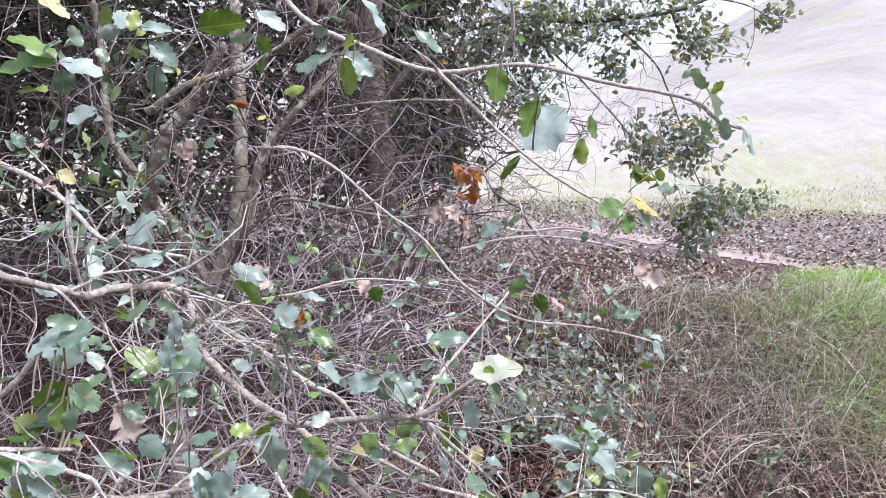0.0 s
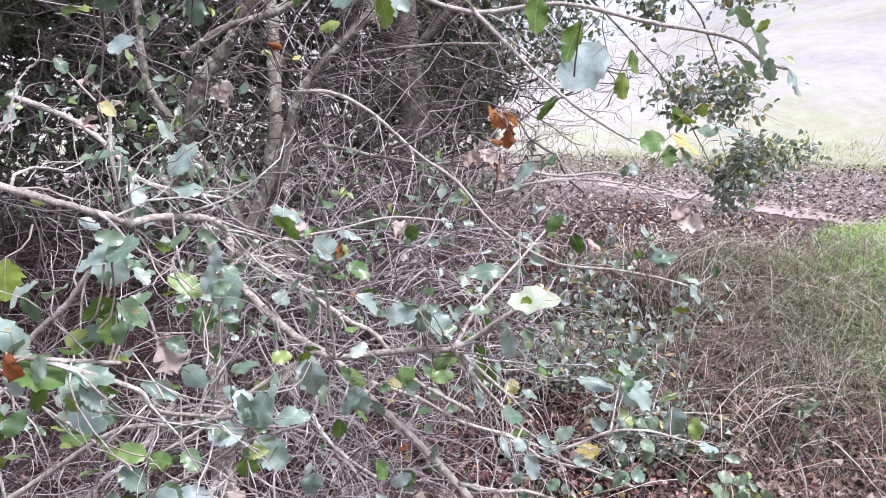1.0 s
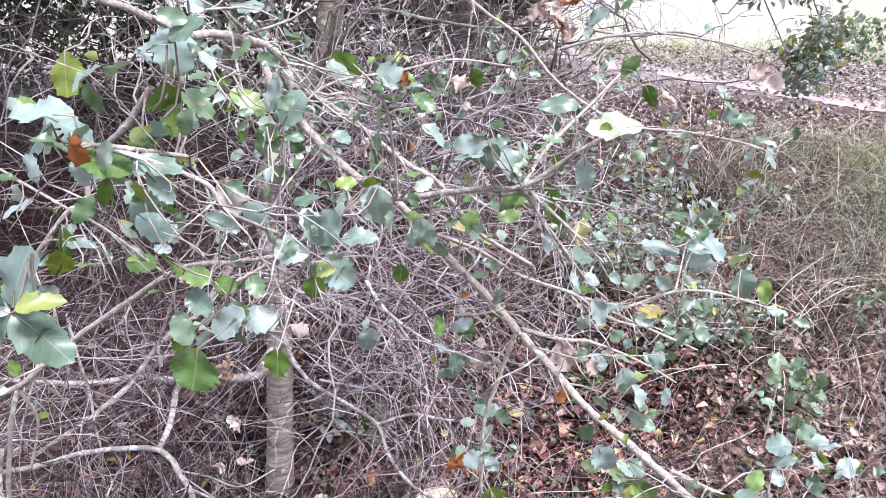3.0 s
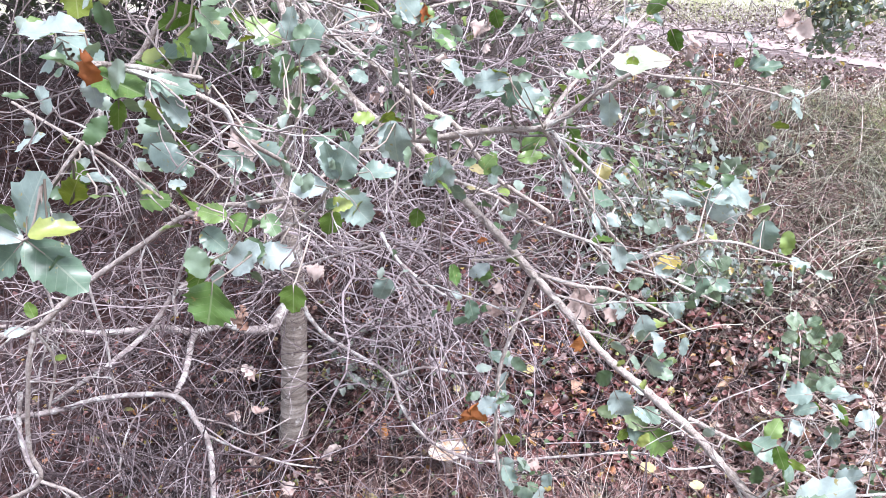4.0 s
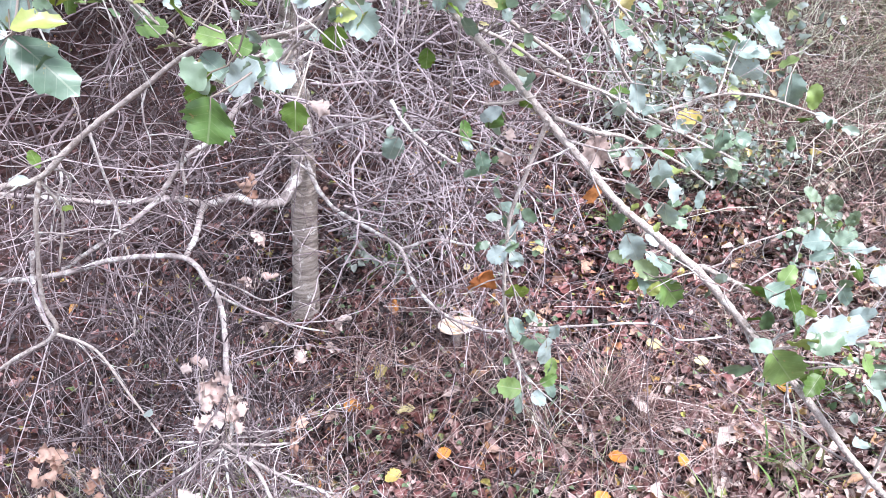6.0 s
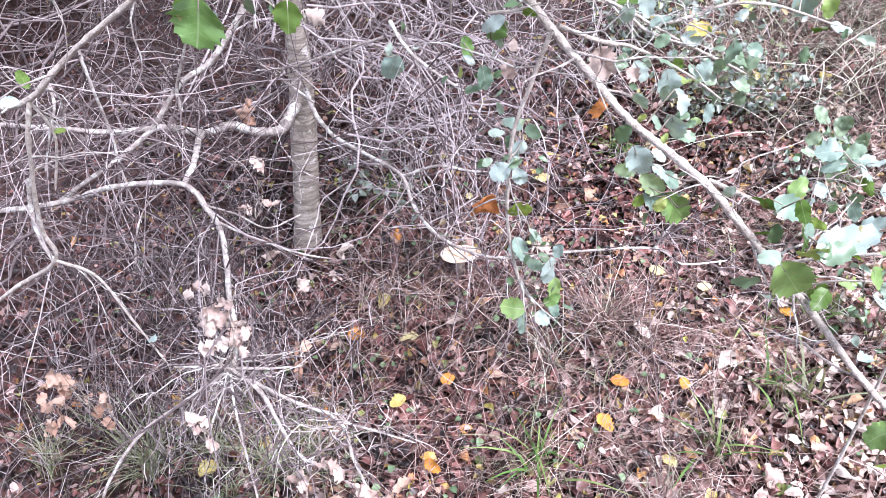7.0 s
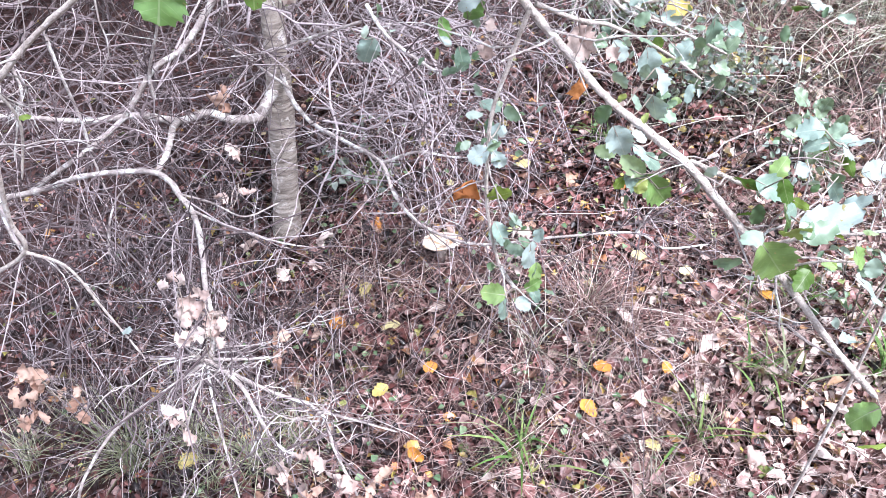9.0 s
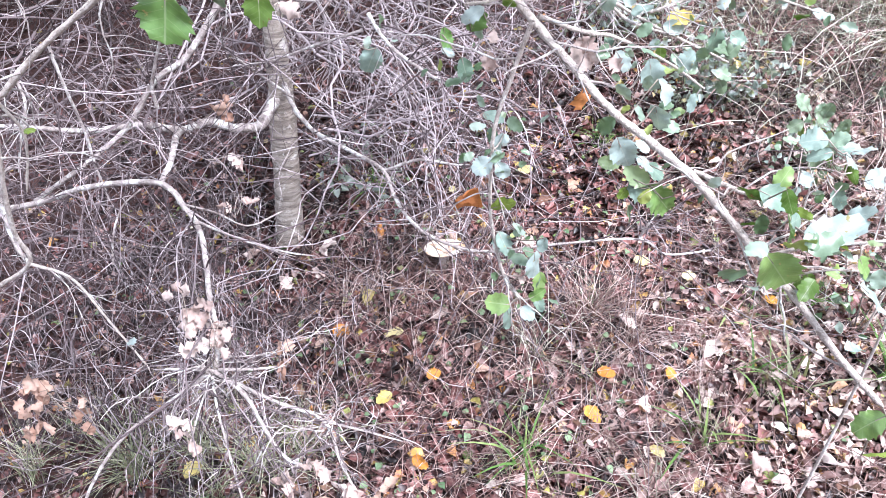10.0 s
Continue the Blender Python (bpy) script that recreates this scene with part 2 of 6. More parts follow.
# ---- mesh helpers ----
def mesh_from(name, verts, faces, mat, smooth=True):
    """A mesh from an array of places and an array of three- or four-cornered faces."""
    me = bpy.data.meshes.new(name)
    verts = np.asarray(verts, np.float32).reshape(-1, 3)
    faces = np.asarray(faces, np.int32)
    me.vertices.add(len(verts))
    me.vertices.foreach_set("co", verts.ravel())
    me.loops.add(faces.size)
    me.loops.foreach_set("vertex_index", faces.ravel())
    me.polygons.add(len(faces))
    me.polygons.foreach_set("loop_start", np.arange(0, faces.size, faces.shape[1], dtype=np.int32))
    me.update(calc_edges=True)
    me.polygons.foreach_set("use_smooth", np.full(len(faces), smooth))
    me.materials.append(mat)
    return me


def under(ob, parent):
    ob.parent = parent
    ob.matrix_parent_inverse = parent.matrix_basis.inverted()
    return ob


def part(name, me, parent, label=""):
    ob = under(new(name, me), parent)
    return tagged(ob, label) if label else ob


def stuff(name, me, label, category, parent=None):
    ob = tagged(new(name, me), label, "" if parent else category, kind="stuff")
    return under(ob, parent) if parent else ob


def thing(name, place, label, category, group=""):
    ob = new(name)
    ob.empty_display_size = 0.1
    ob.matrix_basis = Matrix.Translation(place)
    return tagged(ob, label, category, group)


def unit(v):
    return v / np.maximum(np.linalg.norm(v, axis=-1, keepdims=True), 1e-9)


def tube_arrays(pts, rad, sides):
    """Tubes round many lines at once: pts (lines, points, 3), rad (lines, points)."""
    lines, n = pts.shape[:2]
    tan = unit(np.gradient(pts, axis=1))
    ref = unit(np.cross(pts[:, -1] - pts[:, 0], rng.normal(size=(lines, 3))))[:, None, :]
    u = unit(ref - np.sum(ref * tan, -1, keepdims=True) * tan)
    v = np.cross(tan, u)
    a = np.arange(sides) * 2 * np.pi / sides
    ring = np.cos(a)[:, None] * u[:, :, None, :] + np.sin(a)[:, None] * v[:, :, None, :]
    verts = pts[:, :, None, :] + rad[:, :, None, None] * ring
    i = np.arange(lines)[:, None, None] * n * sides
    j = np.arange(n - 1)[None, :, None] * sides
    k = np.arange(sides)[None, None, :]
    k2 = (k + 1) % sides
    faces = np.stack([i + j + k, i + j + k2, i + j + sides + k2, i + j + sides + k], -1)
    return verts.reshape(-1, 3), faces.reshape(-1, 4)


def curve_through(pts, per=5):
    """A smooth line through a few places, as many steps between each two."""
    p = np.asarray(pts, float)
    q = np.vstack([2 * p[0] - p[1], p, 2 * p[-1] - p[-2]])
    out = []
    for i in range(len(p) - 1):
        a, b, c, d = q[i:i + 4]
        for s in np.arange(per) / per:
            out.append(0.5 * (2 * b + (c - a) * s + (2 * a - 5 * b + 4 * c - d) * s ** 2 + (3 * b - a - 3 * c + d) * s ** 3))
    return np.array(out + [p[-1]])


SKELETON, BOUGHS = {}, {}


def branch(owner, name, pts, mat=None, label=""):
    """A knobbly tapering limb through places with radii."""
    line = curve_through(pts, 10)
    n = len(line)
    knots = (rng.uniform(size=n) < 0.12) * rng.uniform(0.15, 0.45, n)
    calm = 0.1 if name == "trunk" else 0.5
    r = line[:, 3] * (1 + calm * (0.09 * rng.normal(size=n) + knots))
    sway = np.cumsum(rng.normal(size=(n, 3)), 0)
    sway -= np.linspace(0, 1, n)[:, None] * sway[-1]
    xyz = line[:, :3] + calm * (rng.normal(size=(n, 3)) * 0.12 + sway * 0.10) * line[:, 3:4]
    r[-1] *= 0.4
    big = line[:, 3].max() > 0.02
    v, f = tube_arrays(xyz[None], r[None], 12 if big else 7)
    if mat is None:
        # limbs above 1.25 m get the bark that has shade in its colour
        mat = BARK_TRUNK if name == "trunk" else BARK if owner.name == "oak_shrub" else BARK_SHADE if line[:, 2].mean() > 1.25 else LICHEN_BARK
    SKELETON.setdefault(owner.name, []).append(line)
    ob = part(name, mesh_from(name, v, f, mat), owner, label)
    BOUGHS.setdefault(owner.name, []).append(ob)
    return ob


def sprays(starts, dirs, length, radius, droop=0.3, wiggle=0.22, points=7):
    """Many thin crooked twigs: an array of lines and their radii."""
    n = len(starts)
    seg = length[:, None] / (points - 1)
    d = unit(dirs)
    p = [starts]
    kink = rng.normal(size=(n, points, 3)) * wiggle
    for i in range(1, points):
        d = unit(d + kink[:, i] + np.array([0, 0, -1]) * droop / points)
        p.append(p[-1] + d * seg)
    pts = np.stack(p, 1)
    rad = radius[:, None] * np.linspace(1, 0.35, points)[None]
    return pts, rad


def side_shoots(pts, rad, per, low=0.25, high=0.6, spread=0.9, droop=0.3, thin=0.55, points=6):
    """Shoots from the sides of given lines."""
    n, m = pts.shape[:2]
    at = rng.uniform(0.15, 0.98, size=(n, per)) * (m - 1)
    i = np.minimum(at.astype(int), m - 2)
    w = (at - i)[..., None]
    row = np.arange(n)[:, None]
    start = pts[row, i] * (1 - w) + pts[row, i + 1] * w
    tan = unit(pts[row, i + 1] - pts[row, i])
    d = unit(tan * 0.8 + rng.normal(size=tan.shape) * spread)
    size = np.linalg.norm(pts[:, -1] - pts[:, 0], axis=-1)[:, None] * rng.uniform(low, high, size=(n, per))
    r = np.maximum(rad[row, i] * thin, 0.0007)
    return sprays(start.reshape(-1, 3), d.reshape(-1, 3), size.ravel(), r.ravel(), droop, points=points)


def oak_leaf(seed, teeth=5):
    """A unit holly-like oak leaf along x, its upper side up: rounded blade, spine-tipped teeth, domed, waved along the edge."""
    r = random.Random(seed)
    n = teeth * 3 + 1
    bend, dome, fold, twist = r.uniform(-0.35, 0.1), r.uniform(-0.75, 0.35), r.uniform(-0.05, 0.28), r.uniform(-0.35, 0.35)
    broad, phase, full = r.uniform(0.78, 1.0), r.uniform(0, 6.28), r.uniform(0.5, 0.7)
    spine = [[r.uniform(0.06, 0.19) for _ in range(n + 1)] for _ in (0, 1)]
    verts, tris = [], []
    for i in range(n + 1):
        x = i / n
        w = 0.5 * max(math.sin(math.pi * x ** broad), 0.0) ** full + (0.02 if i == 0 else 0.0)
        for j in (-1.0, -0.5, 0.0, 0.5, 1.0):
            k = i % 3
            long = spine[0 if j < 0 else 1][i]
            tooth = (1 + long if k == 2 else 0.93 if k == 0 else 0.97) if abs(j) == 1 else 1.0
            forward = 0.03 + 0.12 * long if abs(j) == 1 and k == 2 and 0 < i < n else 0.0
            y = j * w * tooth
            wave = 0.05 * math.sin(11 * x + phase + (1.5 if j > 0 else 0)) * abs(j) * w * 2
            z = bend * x * x + fold * abs(y) + dome * y * y + wave + (0.05 * long if forward else 0.0)
            c, q = math.cos(twist * x), math.sin(twist * x)
            verts.append((x + forward, c * y - q * z, q * y + c * z))
    for i in range(n):
        for j in range(4):
            a = i * 5 + j
            tris += [(a, a + 5, a + 6), (a, a + 6, a + 1)]
    return np.array(verts, float), np.array(tris)


def leaf_shape(seed, n, curl=False):
    """A unit leaf of few faces along x, for small, far or fallen leaves; a dead one is curled and lobed."""
    r = random.Random(seed)
    bend, cup, fold = r.uniform(-0.4, 0.12), r.uniform(-0.6, 0.5), r.uniform(0.0, 0.45)
    if curl:
        bend, cup, fold = r.uniform(-0.4, 0.3), r.uniform(-1.0, 1.0), r.uniform(-0.35, 0.5)
    mid, left, right = [], [], []
    for i in range(n + 1):
        x = i / n
        w = 0.5 * math.sin(math.pi * x ** 0.9) ** 0.65 if 0 < i < n else 0.0
        z = bend * x * x + 0.04 * math.sin(9 * x + seed)
        mid.append((x, 0, z))
        for side, row in ((1, left), (-1, right)):
            ww = w * r.uniform(0.8, 1.12) * r.uniform(0.95, 1.05)
            row.append((x + (0.05 if i % 2 else 0), side * ww, z + fold * ww + cup * ww * ww * 2 + r.uniform(-0.03, 0.03) * (2 if curl else 1)))
    verts = mid + left[1:-1] + right[1:-1]
    k = n + 1
    L = [0] + [k + i for i in range(n - 1)] + [n]
    R = [0] + [k + n - 1 + i for i in range(n - 1)] + [n]
    tris = []
    for i in range(n):
        for row, turn in ((L, 1), (R, -1)):
            a, b, c, d = i, i + 1, row[i + 1], row[i]
            for t in ((a, b, c), (a, c, d)):
                if len(set(t)) == 3:
                    tris.append(t if turn > 0 else t[::-1])
    return np.array(verts, float), np.array(tris)


def dry_shape(seed):
    """A unit dead leaf along x, rolled up across its width and crumpled, with ragged lobes."""
    r = random.Random(seed)
    n, m = 9, 6
    roll, bend, twist = r.uniform(0.6, 1.9) * r.choice((-1, 1)), r.uniform(-0.5, 0.5), r.uniform(-0.9, 0.9)
    ph = [r.uniform(0, 6.28) for _ in range(4)]
    verts, tris = [], []
    for i in range(n + 1):
        x = i / n
        w = 0.06 + 0.5 * math.sin(math.pi * min(x * 1.02, 1)) ** 0.6
        for j in range(m + 1):
            side = 2 * j / m - 1
            lobe = 1 + (0.32 * math.sin(19 * x + ph[0] + side) + 0.18 * math.sin(31 * x + ph[1])) * abs(side)
            a = side * roll * (0.5 + 0.5 * x)
            y = w * lobe * math.sin(a) / max(abs(roll), 0.3) * 1.3
            z = w * (1 - math.cos(a)) / roll * 1.3 + bend * x * x + 0.06 * math.sin(8 * x + 3 * side + ph[2]) + r.uniform(-0.02, 0.02)
            c, q = math.cos(twist * x), math.sin(twist * x)
            verts.append((x + 0.05 * math.sin(5 * side + ph[3]), c * y - q * z, q * y + c * z))
    for i in range(n):
        for j in range(m):
            a = i * (m + 1) + j
            tris += [(a, a + 1, a + m + 2), (a, a + m + 2, a + m + 1)]
    return np.array(verts), np.array(tris)


def scatter(shapes, base, along, normal, length, width):
    """Many leaves in one pair of arrays: base (n,3), along, normal, length (n), width (n)."""
    V, F, off = [], [], 0
    pick = rng.integers(0, len(shapes), len(base))
    x = unit(along)
    y = unit(np.cross(normal, x))
    z = np.cross(x, y)
    for s, (sv, sf) in enumerate(shapes):
        m = pick == s
        if not m.any():
            continue
        L, W = length[m][:, None, None], width[m][:, None, None]
        v = base[m][:, None] + sv[None, :, :1] * L * x[m][:, None] + sv[None, :, 1:2] * W * y[m][:, None] + sv[None, :, 2:] * L * z[m][:, None]
        c = int(m.sum())
        V.append(v.reshape(-1, 3))
        F.append((sf[None] + off + np.arange(c)[:, None, None] * len(sv)).reshape(-1, 3))
        off += c * len(sv)
    return np.vstack(V), np.vstack(F)


def blades(base, lean, length, width, bend):
    """Grass blades: tapered curved strips."""
    n = len(base)
    lean = unit(lean)
    s = np.linspace(0, 1, 5)
    up = np.array([0, 0, 1.0])
    curve = base[:, None] + length[:, None, None] * (s[None, :, None] * up * (1 - 0.5 * bend[:, None, None] * s[None, :, None]) + (bend[:, None, None] * s[None, :, None] ** 1.6) * lean[:, None])
    side = unit(np.cross(lean, up) + rng.normal(size=(n, 3)) * 0.3)
    w = width[:, None, None] * np.array([0.8, 1, 0.85, 0.55, 0.1])[None, :, None]
    v = np.stack([curve - side[:, None] * w / 2, curve + side[:, None] * w / 2], 2).reshape(-1, 3)
    i = np.arange(n)[:, None] * 10
    j = np.arange(4)[None] * 2
    f = np.stack([i + j, i + j + 1, i + j + 3, i + j + 2], -1).reshape(-1, 4)
    return v, f


def smoothstep(x, a, b):
    s = np.clip((x - a) / (b - a), 0, 1)
    return s * s * (3 - 2 * s)


# ---- the ground ----
def height(x, y):
    x, y = np.asarray(x, float), np.asarray(y, float)
    near = -0.06 + 0.13 * (np.clip(y, -3, 4.5) - 1.5) + 0.15 * np.clip(x, -2.5, 2.0)
    flat = 0.42
    k = smoothstep(np.hypot(x, y), 3.2, 5.8)
    z = near * (1 - k) + flat * k
    d = np.hypot(x, y)
    az = np.arctan2(x, np.maximum(y, 0.01))
    steep = 0.03 + 0.23 * smoothstep(az, 0.12, 0.62)
    steep = np.where(y > 0, steep, 0.02)
    rise = np.clip(d - 9.0, 0, 55)
    z = z + steep * rise * smoothstep(d, 8.5, 13)
    return z + 0.012 * np.sin(5 * x + 1.3) * np.cos(4.3 * y) * (d < 8) + 0.25 * np.sin(0.35 * x + 0.5) * np.cos(0.3 * y) * smoothstep(d, 12, 20)


def hill_zone(x, y):
    """How grassy and dry the ground is: 0 under the oaks, 1 on the open hillside."""
    d = np.hypot(x - 0.3 * np.sin(y), y)
    return (0.25 * smoothstep(d, 5.5, 7) + 0.75 * smoothstep(d, 8.0, 10.0)) * smoothstep(y, -2, 6)


def build_ground():
    u = np.linspace(-1, 1, 241)
    g = 7 * u + 393 * np.sign(u) * np.abs(u) ** 5
    X, Y = np.meshgrid(g, g + 2.0)
    V = np.stack([X, Y, height(X, Y)], -1).reshape(-1, 3)
    n = len(g)
    i, j = np.meshgrid(np.arange(n - 1), np.arange(n - 1))
    a = (j * n + i).ravel()
    me = mesh_from("ground", V, np.stack([a, a + 1, a + n + 1, a + n], -1), ground_material())
    attr = me.attributes.new("zone", "FLOAT", "POINT")
    attr.data.foreach_set("value", hill_zone(V[:, 0], V[:, 1]).astype(np.float32))
    attr = me.attributes.new("foot", "FLOAT", "POINT")
    d = np.hypot(V[:, 0], V[:, 1])
    attr.data.foreach_set("value", (0.9 * smoothstep(d, 8.5, 9.5) * (1 - smoothstep(d, 10.5, 14.0))).astype(np.float32))
    tagged(new("ground", me), "sloping brown woodland soil rising to a pale dry grass hillside", "ground", kind="structure")


TRAIL = [(7.5, 2.6), (4.6, 4.1), (3.04, 4.97), (2.4, 5.4), (1.85, 6.1), (1.15, 6.9), (0.5, 7.6), (0.0, 9.5), (-0.8, 12.0), (-2.0, 16.0)]


def build_trail():
    line = curve_through(TRAIL, 40)
    t = unit(np.gradient(line, axis=0))
    side = np.stack([t[:, 1], -t[:, 0]], -1)
    across = np.linspace(0.05, 0.38, 7)
    ragged = np.cumsum(rng.normal(size=(2, len(line))) * 0.035, 1)
    ragged = ragged - np.stack([np.convolve(r, np.ones(25) / 25, "same") for r in ragged])
    share = across / across[-1]
    wob = 0.05 * np.sin(np.arange(len(line)) * 0.4)[:, None] + ragged[0][:, None] * (1 - share) + ragged[1][:, None] * share
    P = line[:, None] + side[:, None] * (across[None] + wob)[..., None]
    Z = height(P[..., 0], P[..., 1]) + 0.006
    V = np.concatenate([P, Z[..., None]], -1).reshape(-1, 3)
    m = len(across)
    i, j = np.meshgrid(np.arange(m - 1), np.arange(len(line) - 1))
    a = (j * m + i).ravel()
    tagged(new("trail", mesh_from("trail", V, np.stack([a, a + 1, a + m + 1, a + m], -1), trail_material())),
           "narrow bare pinkish dirt trail below the hillside", "trail", kind="structure")


build_ground()
build_trail()


def on_ground(x, y, lift=0.0):
    return np.stack([x, y, height(x, y) + lift], -1)


# ---- oaks: the shrub close by, the sapling behind it ----
oak_shrub = thing("oak_shrub", (-1.75, 1.05, float(height(-1.75, 1.05))), "holly-leaved oak shrub with crooked grey branches and sparse spiny leaves", "shrub")
oak_sapling = thing("oak_sapling", (-0.76, 1.88, float(height(-0.76, 1.88))), "young oak with a ringed grey trunk and bare lichened limbs", "tree")
fallen_branch = thing("fallen_branch", (-0.4, 0.75, 0.0), "dead grey branch tip fanning into bare twigs over the litter", "branch")
branch(oak_shrub, "branch", [(-0.318, 0.830, 1.395, 0.0042), (-0.315, 0.825, 1.382, 0.0044), (-0.310, 0.820, 1.365, 0.0045), (-0.296, 0.815, 1.348, 0.0045), (-0.277, 0.810, 1.326, 0.0045), (-0.251, 0.805, 1.299, 0.0045), (-0.214, 0.800, 1.267, 0.0045), (-0.169, 0.792, 1.242, 0.0045), (-0.127, 0.788, 1.193, 0.0045), (-0.079, 0.785, 1.145, 0.0045), (-0.030, 0.780, 1.092, 0.0045), (0.018, 0.755, 1.052, 0.0044), (0.056, 0.725, 1.023, 0.0043), (0.097, 0.690, 1.007, 0.0042), (0.133, 0.657, 0.994, 0.0042), (0.177, 0.645, 0.953, 0.0040), (0.226, 0.635, 0.902, 0.0040), (0.264, 0.625, 0.866, 0.0038), (0.309, 0.615, 0.815, 0.0038), (0.379, 0.600, 0.745, 0.0036)])
branch(oak_shrub, "branch", [(-0.539, 0.660, 1.492, 0.0042), (-0.419, 0.600, 1.478, 0.0036), (-0.347, 0.570, 1.468, 0.0031), (-0.324, 0.590, 1.455, 0.0031), (-0.310, 0.610, 1.444, 0.0033), (-0.307, 0.625, 1.438, 0.0037), (-0.301, 0.650, 1.438, 0.0038), (-0.295, 0.685, 1.433, 0.0040), (-0.289, 0.740, 1.420, 0.0042), (-0.288, 0.790, 1.403, 0.0042), (-0.286, 0.812, 1.389, 0.0040), (-0.281, 0.810, 1.368, 0.0038), (-0.283, 0.810, 1.344, 0.0036), (-0.279, 0.810, 1.326, 0.0034)])
branch(oak_shrub, "branch", [(-0.281, 0.815, 1.363, 0.0034), (-0.251, 0.830, 1.342, 0.0034), (-0.212, 0.850, 1.307, 0.0033), (-0.163, 0.870, 1.260, 0.0032), (-0.130, 0.880, 1.238, 0.0031), (-0.085, 0.900, 1.169, 0.0029), (-0.010, 0.930, 1.108, 0.0028), (-0.009, 0.945, 1.079, 0.0026), (0.061, 0.955, 1.054, 0.0023), (0.133, 0.960, 1.016, 0.0020), (0.231, 0.970, 0.970, 0.0017)])
branch(oak_shrub, "branch", [(-0.194, 0.800, 1.246, 0.0043), (-0.158, 0.780, 1.247, 0.0039), (-0.110, 0.760, 1.260, 0.0036), (-0.060, 0.740, 1.273, 0.0032), (-0.028, 0.730, 1.279, 0.0030), (-0.002, 0.720, 1.298, 0.0027), (0.030, 0.710, 1.326, 0.0024), (0.062, 0.700, 1.349, 0.0021)])
branch(oak_shrub, "branch", [(-0.028, 0.730, 1.279, 0.0023), (-0.005, 0.780, 1.304, 0.0021), (0.020, 0.820, 1.322, 0.0018), (0.051, 0.880, 1.338, 0.0015), (0.097, 0.950, 1.370, 0.0013)])
branch(oak_shrub, "branch", [(-0.027, 0.722, 1.282, 0.0026), (-0.007, 0.750, 1.243, 0.0024), (0.025, 0.800, 1.183, 0.0022), (0.058, 0.860, 1.119, 0.0020), (0.094, 0.930, 1.062, 0.0018)])
branch(oak_shrub, "branch", [(-0.019, 0.730, 1.276, 0.0026), (0.005, 0.720, 1.256, 0.0020), (0.035, 0.720, 1.228, 0.0015), (0.059, 0.720, 1.204, 0.0010)])
branch(oak_shrub, "branch", [(-0.194, 0.800, 1.244, 0.0029), (-0.230, 0.780, 1.226, 0.0025), (-0.288, 0.750, 1.192, 0.0022), (-0.308, 0.730, 1.179, 0.0019), (-0.351, 0.720, 1.156, 0.0016)])
branch(oak_shrub, "twig", [(-0.163, 0.780, 1.248, 0.0021), (-0.162, 0.760, 1.297, 0.0018), (-0.164, 0.740, 1.352, 0.0015), (-0.174, 0.730, 1.379, 0.0012), (-0.192, 0.720, 1.401, 0.0009)])
branch(oak_shrub, "twig", [(-0.126, 0.770, 1.254, 0.0016), (-0.126, 0.780, 1.197, 0.0013), (-0.137, 0.800, 1.130, 0.0011), (-0.142, 0.820, 1.073, 0.0009)])
branch(oak_shrub, "twig", [(-0.303, 0.880, 1.329, 0.0020), (-0.252, 0.900, 1.354, 0.0018), (-0.185, 0.920, 1.363, 0.0016), (-0.117, 0.950, 1.374, 0.0014), (-0.046, 1.000, 1.359, 0.0013)])
branch(oak_shrub, "branch", [(-0.410, 1.720, 1.500, 0.0048), (-0.352, 1.520, 1.510, 0.0042), (-0.290, 1.470, 1.512, 0.0038), (-0.207, 1.420, 1.480, 0.0032), (-0.111, 1.380, 1.403, 0.0030), (-0.038, 1.340, 1.358, 0.0028), (0.023, 1.300, 1.294, 0.0026), (0.087, 1.280, 1.249, 0.0024), (0.149, 1.260, 1.225, 0.0022), (0.240, 1.240, 1.222, 0.0020), (0.329, 1.220, 1.209, 0.0018), (0.377, 1.220, 1.191, 0.0016)])
branch(oak_shrub, "twig", [(0.031, 1.300, 1.345, 0.0029), (0.105, 1.280, 1.367, 0.0025), (0.169, 1.270, 1.374, 0.0022), (0.250, 1.260, 1.367, 0.0018), (0.315, 1.260, 1.353, 0.0016)])
branch(oak_shrub, "branch", [(-0.351, 1.600, 1.841, 0.0056), (-0.267, 1.550, 1.760, 0.0052), (-0.159, 1.500, 1.709, 0.0049), (-0.015, 1.450, 1.659, 0.0045), (0.152, 1.420, 1.670, 0.0042), (0.306, 1.400, 1.635, 0.0040), (0.398, 1.390, 1.618, 0.0038), (0.459, 1.380, 1.601, 0.0036), (0.503, 1.380, 1.567, 0.0034), (0.548, 1.380, 1.554, 0.0032)])
branch(oak_shrub, "branch", [(-0.015, 1.400, 1.664, 0.0041), (0.016, 1.360, 1.632, 0.0036), (0.083, 1.300, 1.565, 0.0032), (0.156, 1.250, 1.501, 0.0027), (0.209, 1.220, 1.466, 0.0024), (0.254, 1.200, 1.441, 0.0020)])
branch(oak_shrub, "twig", [(0.113, 1.300, 1.787, 0.0032), (0.119, 1.320, 1.726, 0.0028), (0.105, 1.350, 1.681, 0.0025), (0.096, 1.360, 1.652, 0.0021)])
branch(oak_shrub, "twig", [(0.099, 1.500, 1.355, 0.0034), (0.166, 1.480, 1.347, 0.0030), (0.253, 1.460, 1.356, 0.0026), (0.328, 1.440, 1.337, 0.0022), (0.384, 1.440, 1.320, 0.0019)])
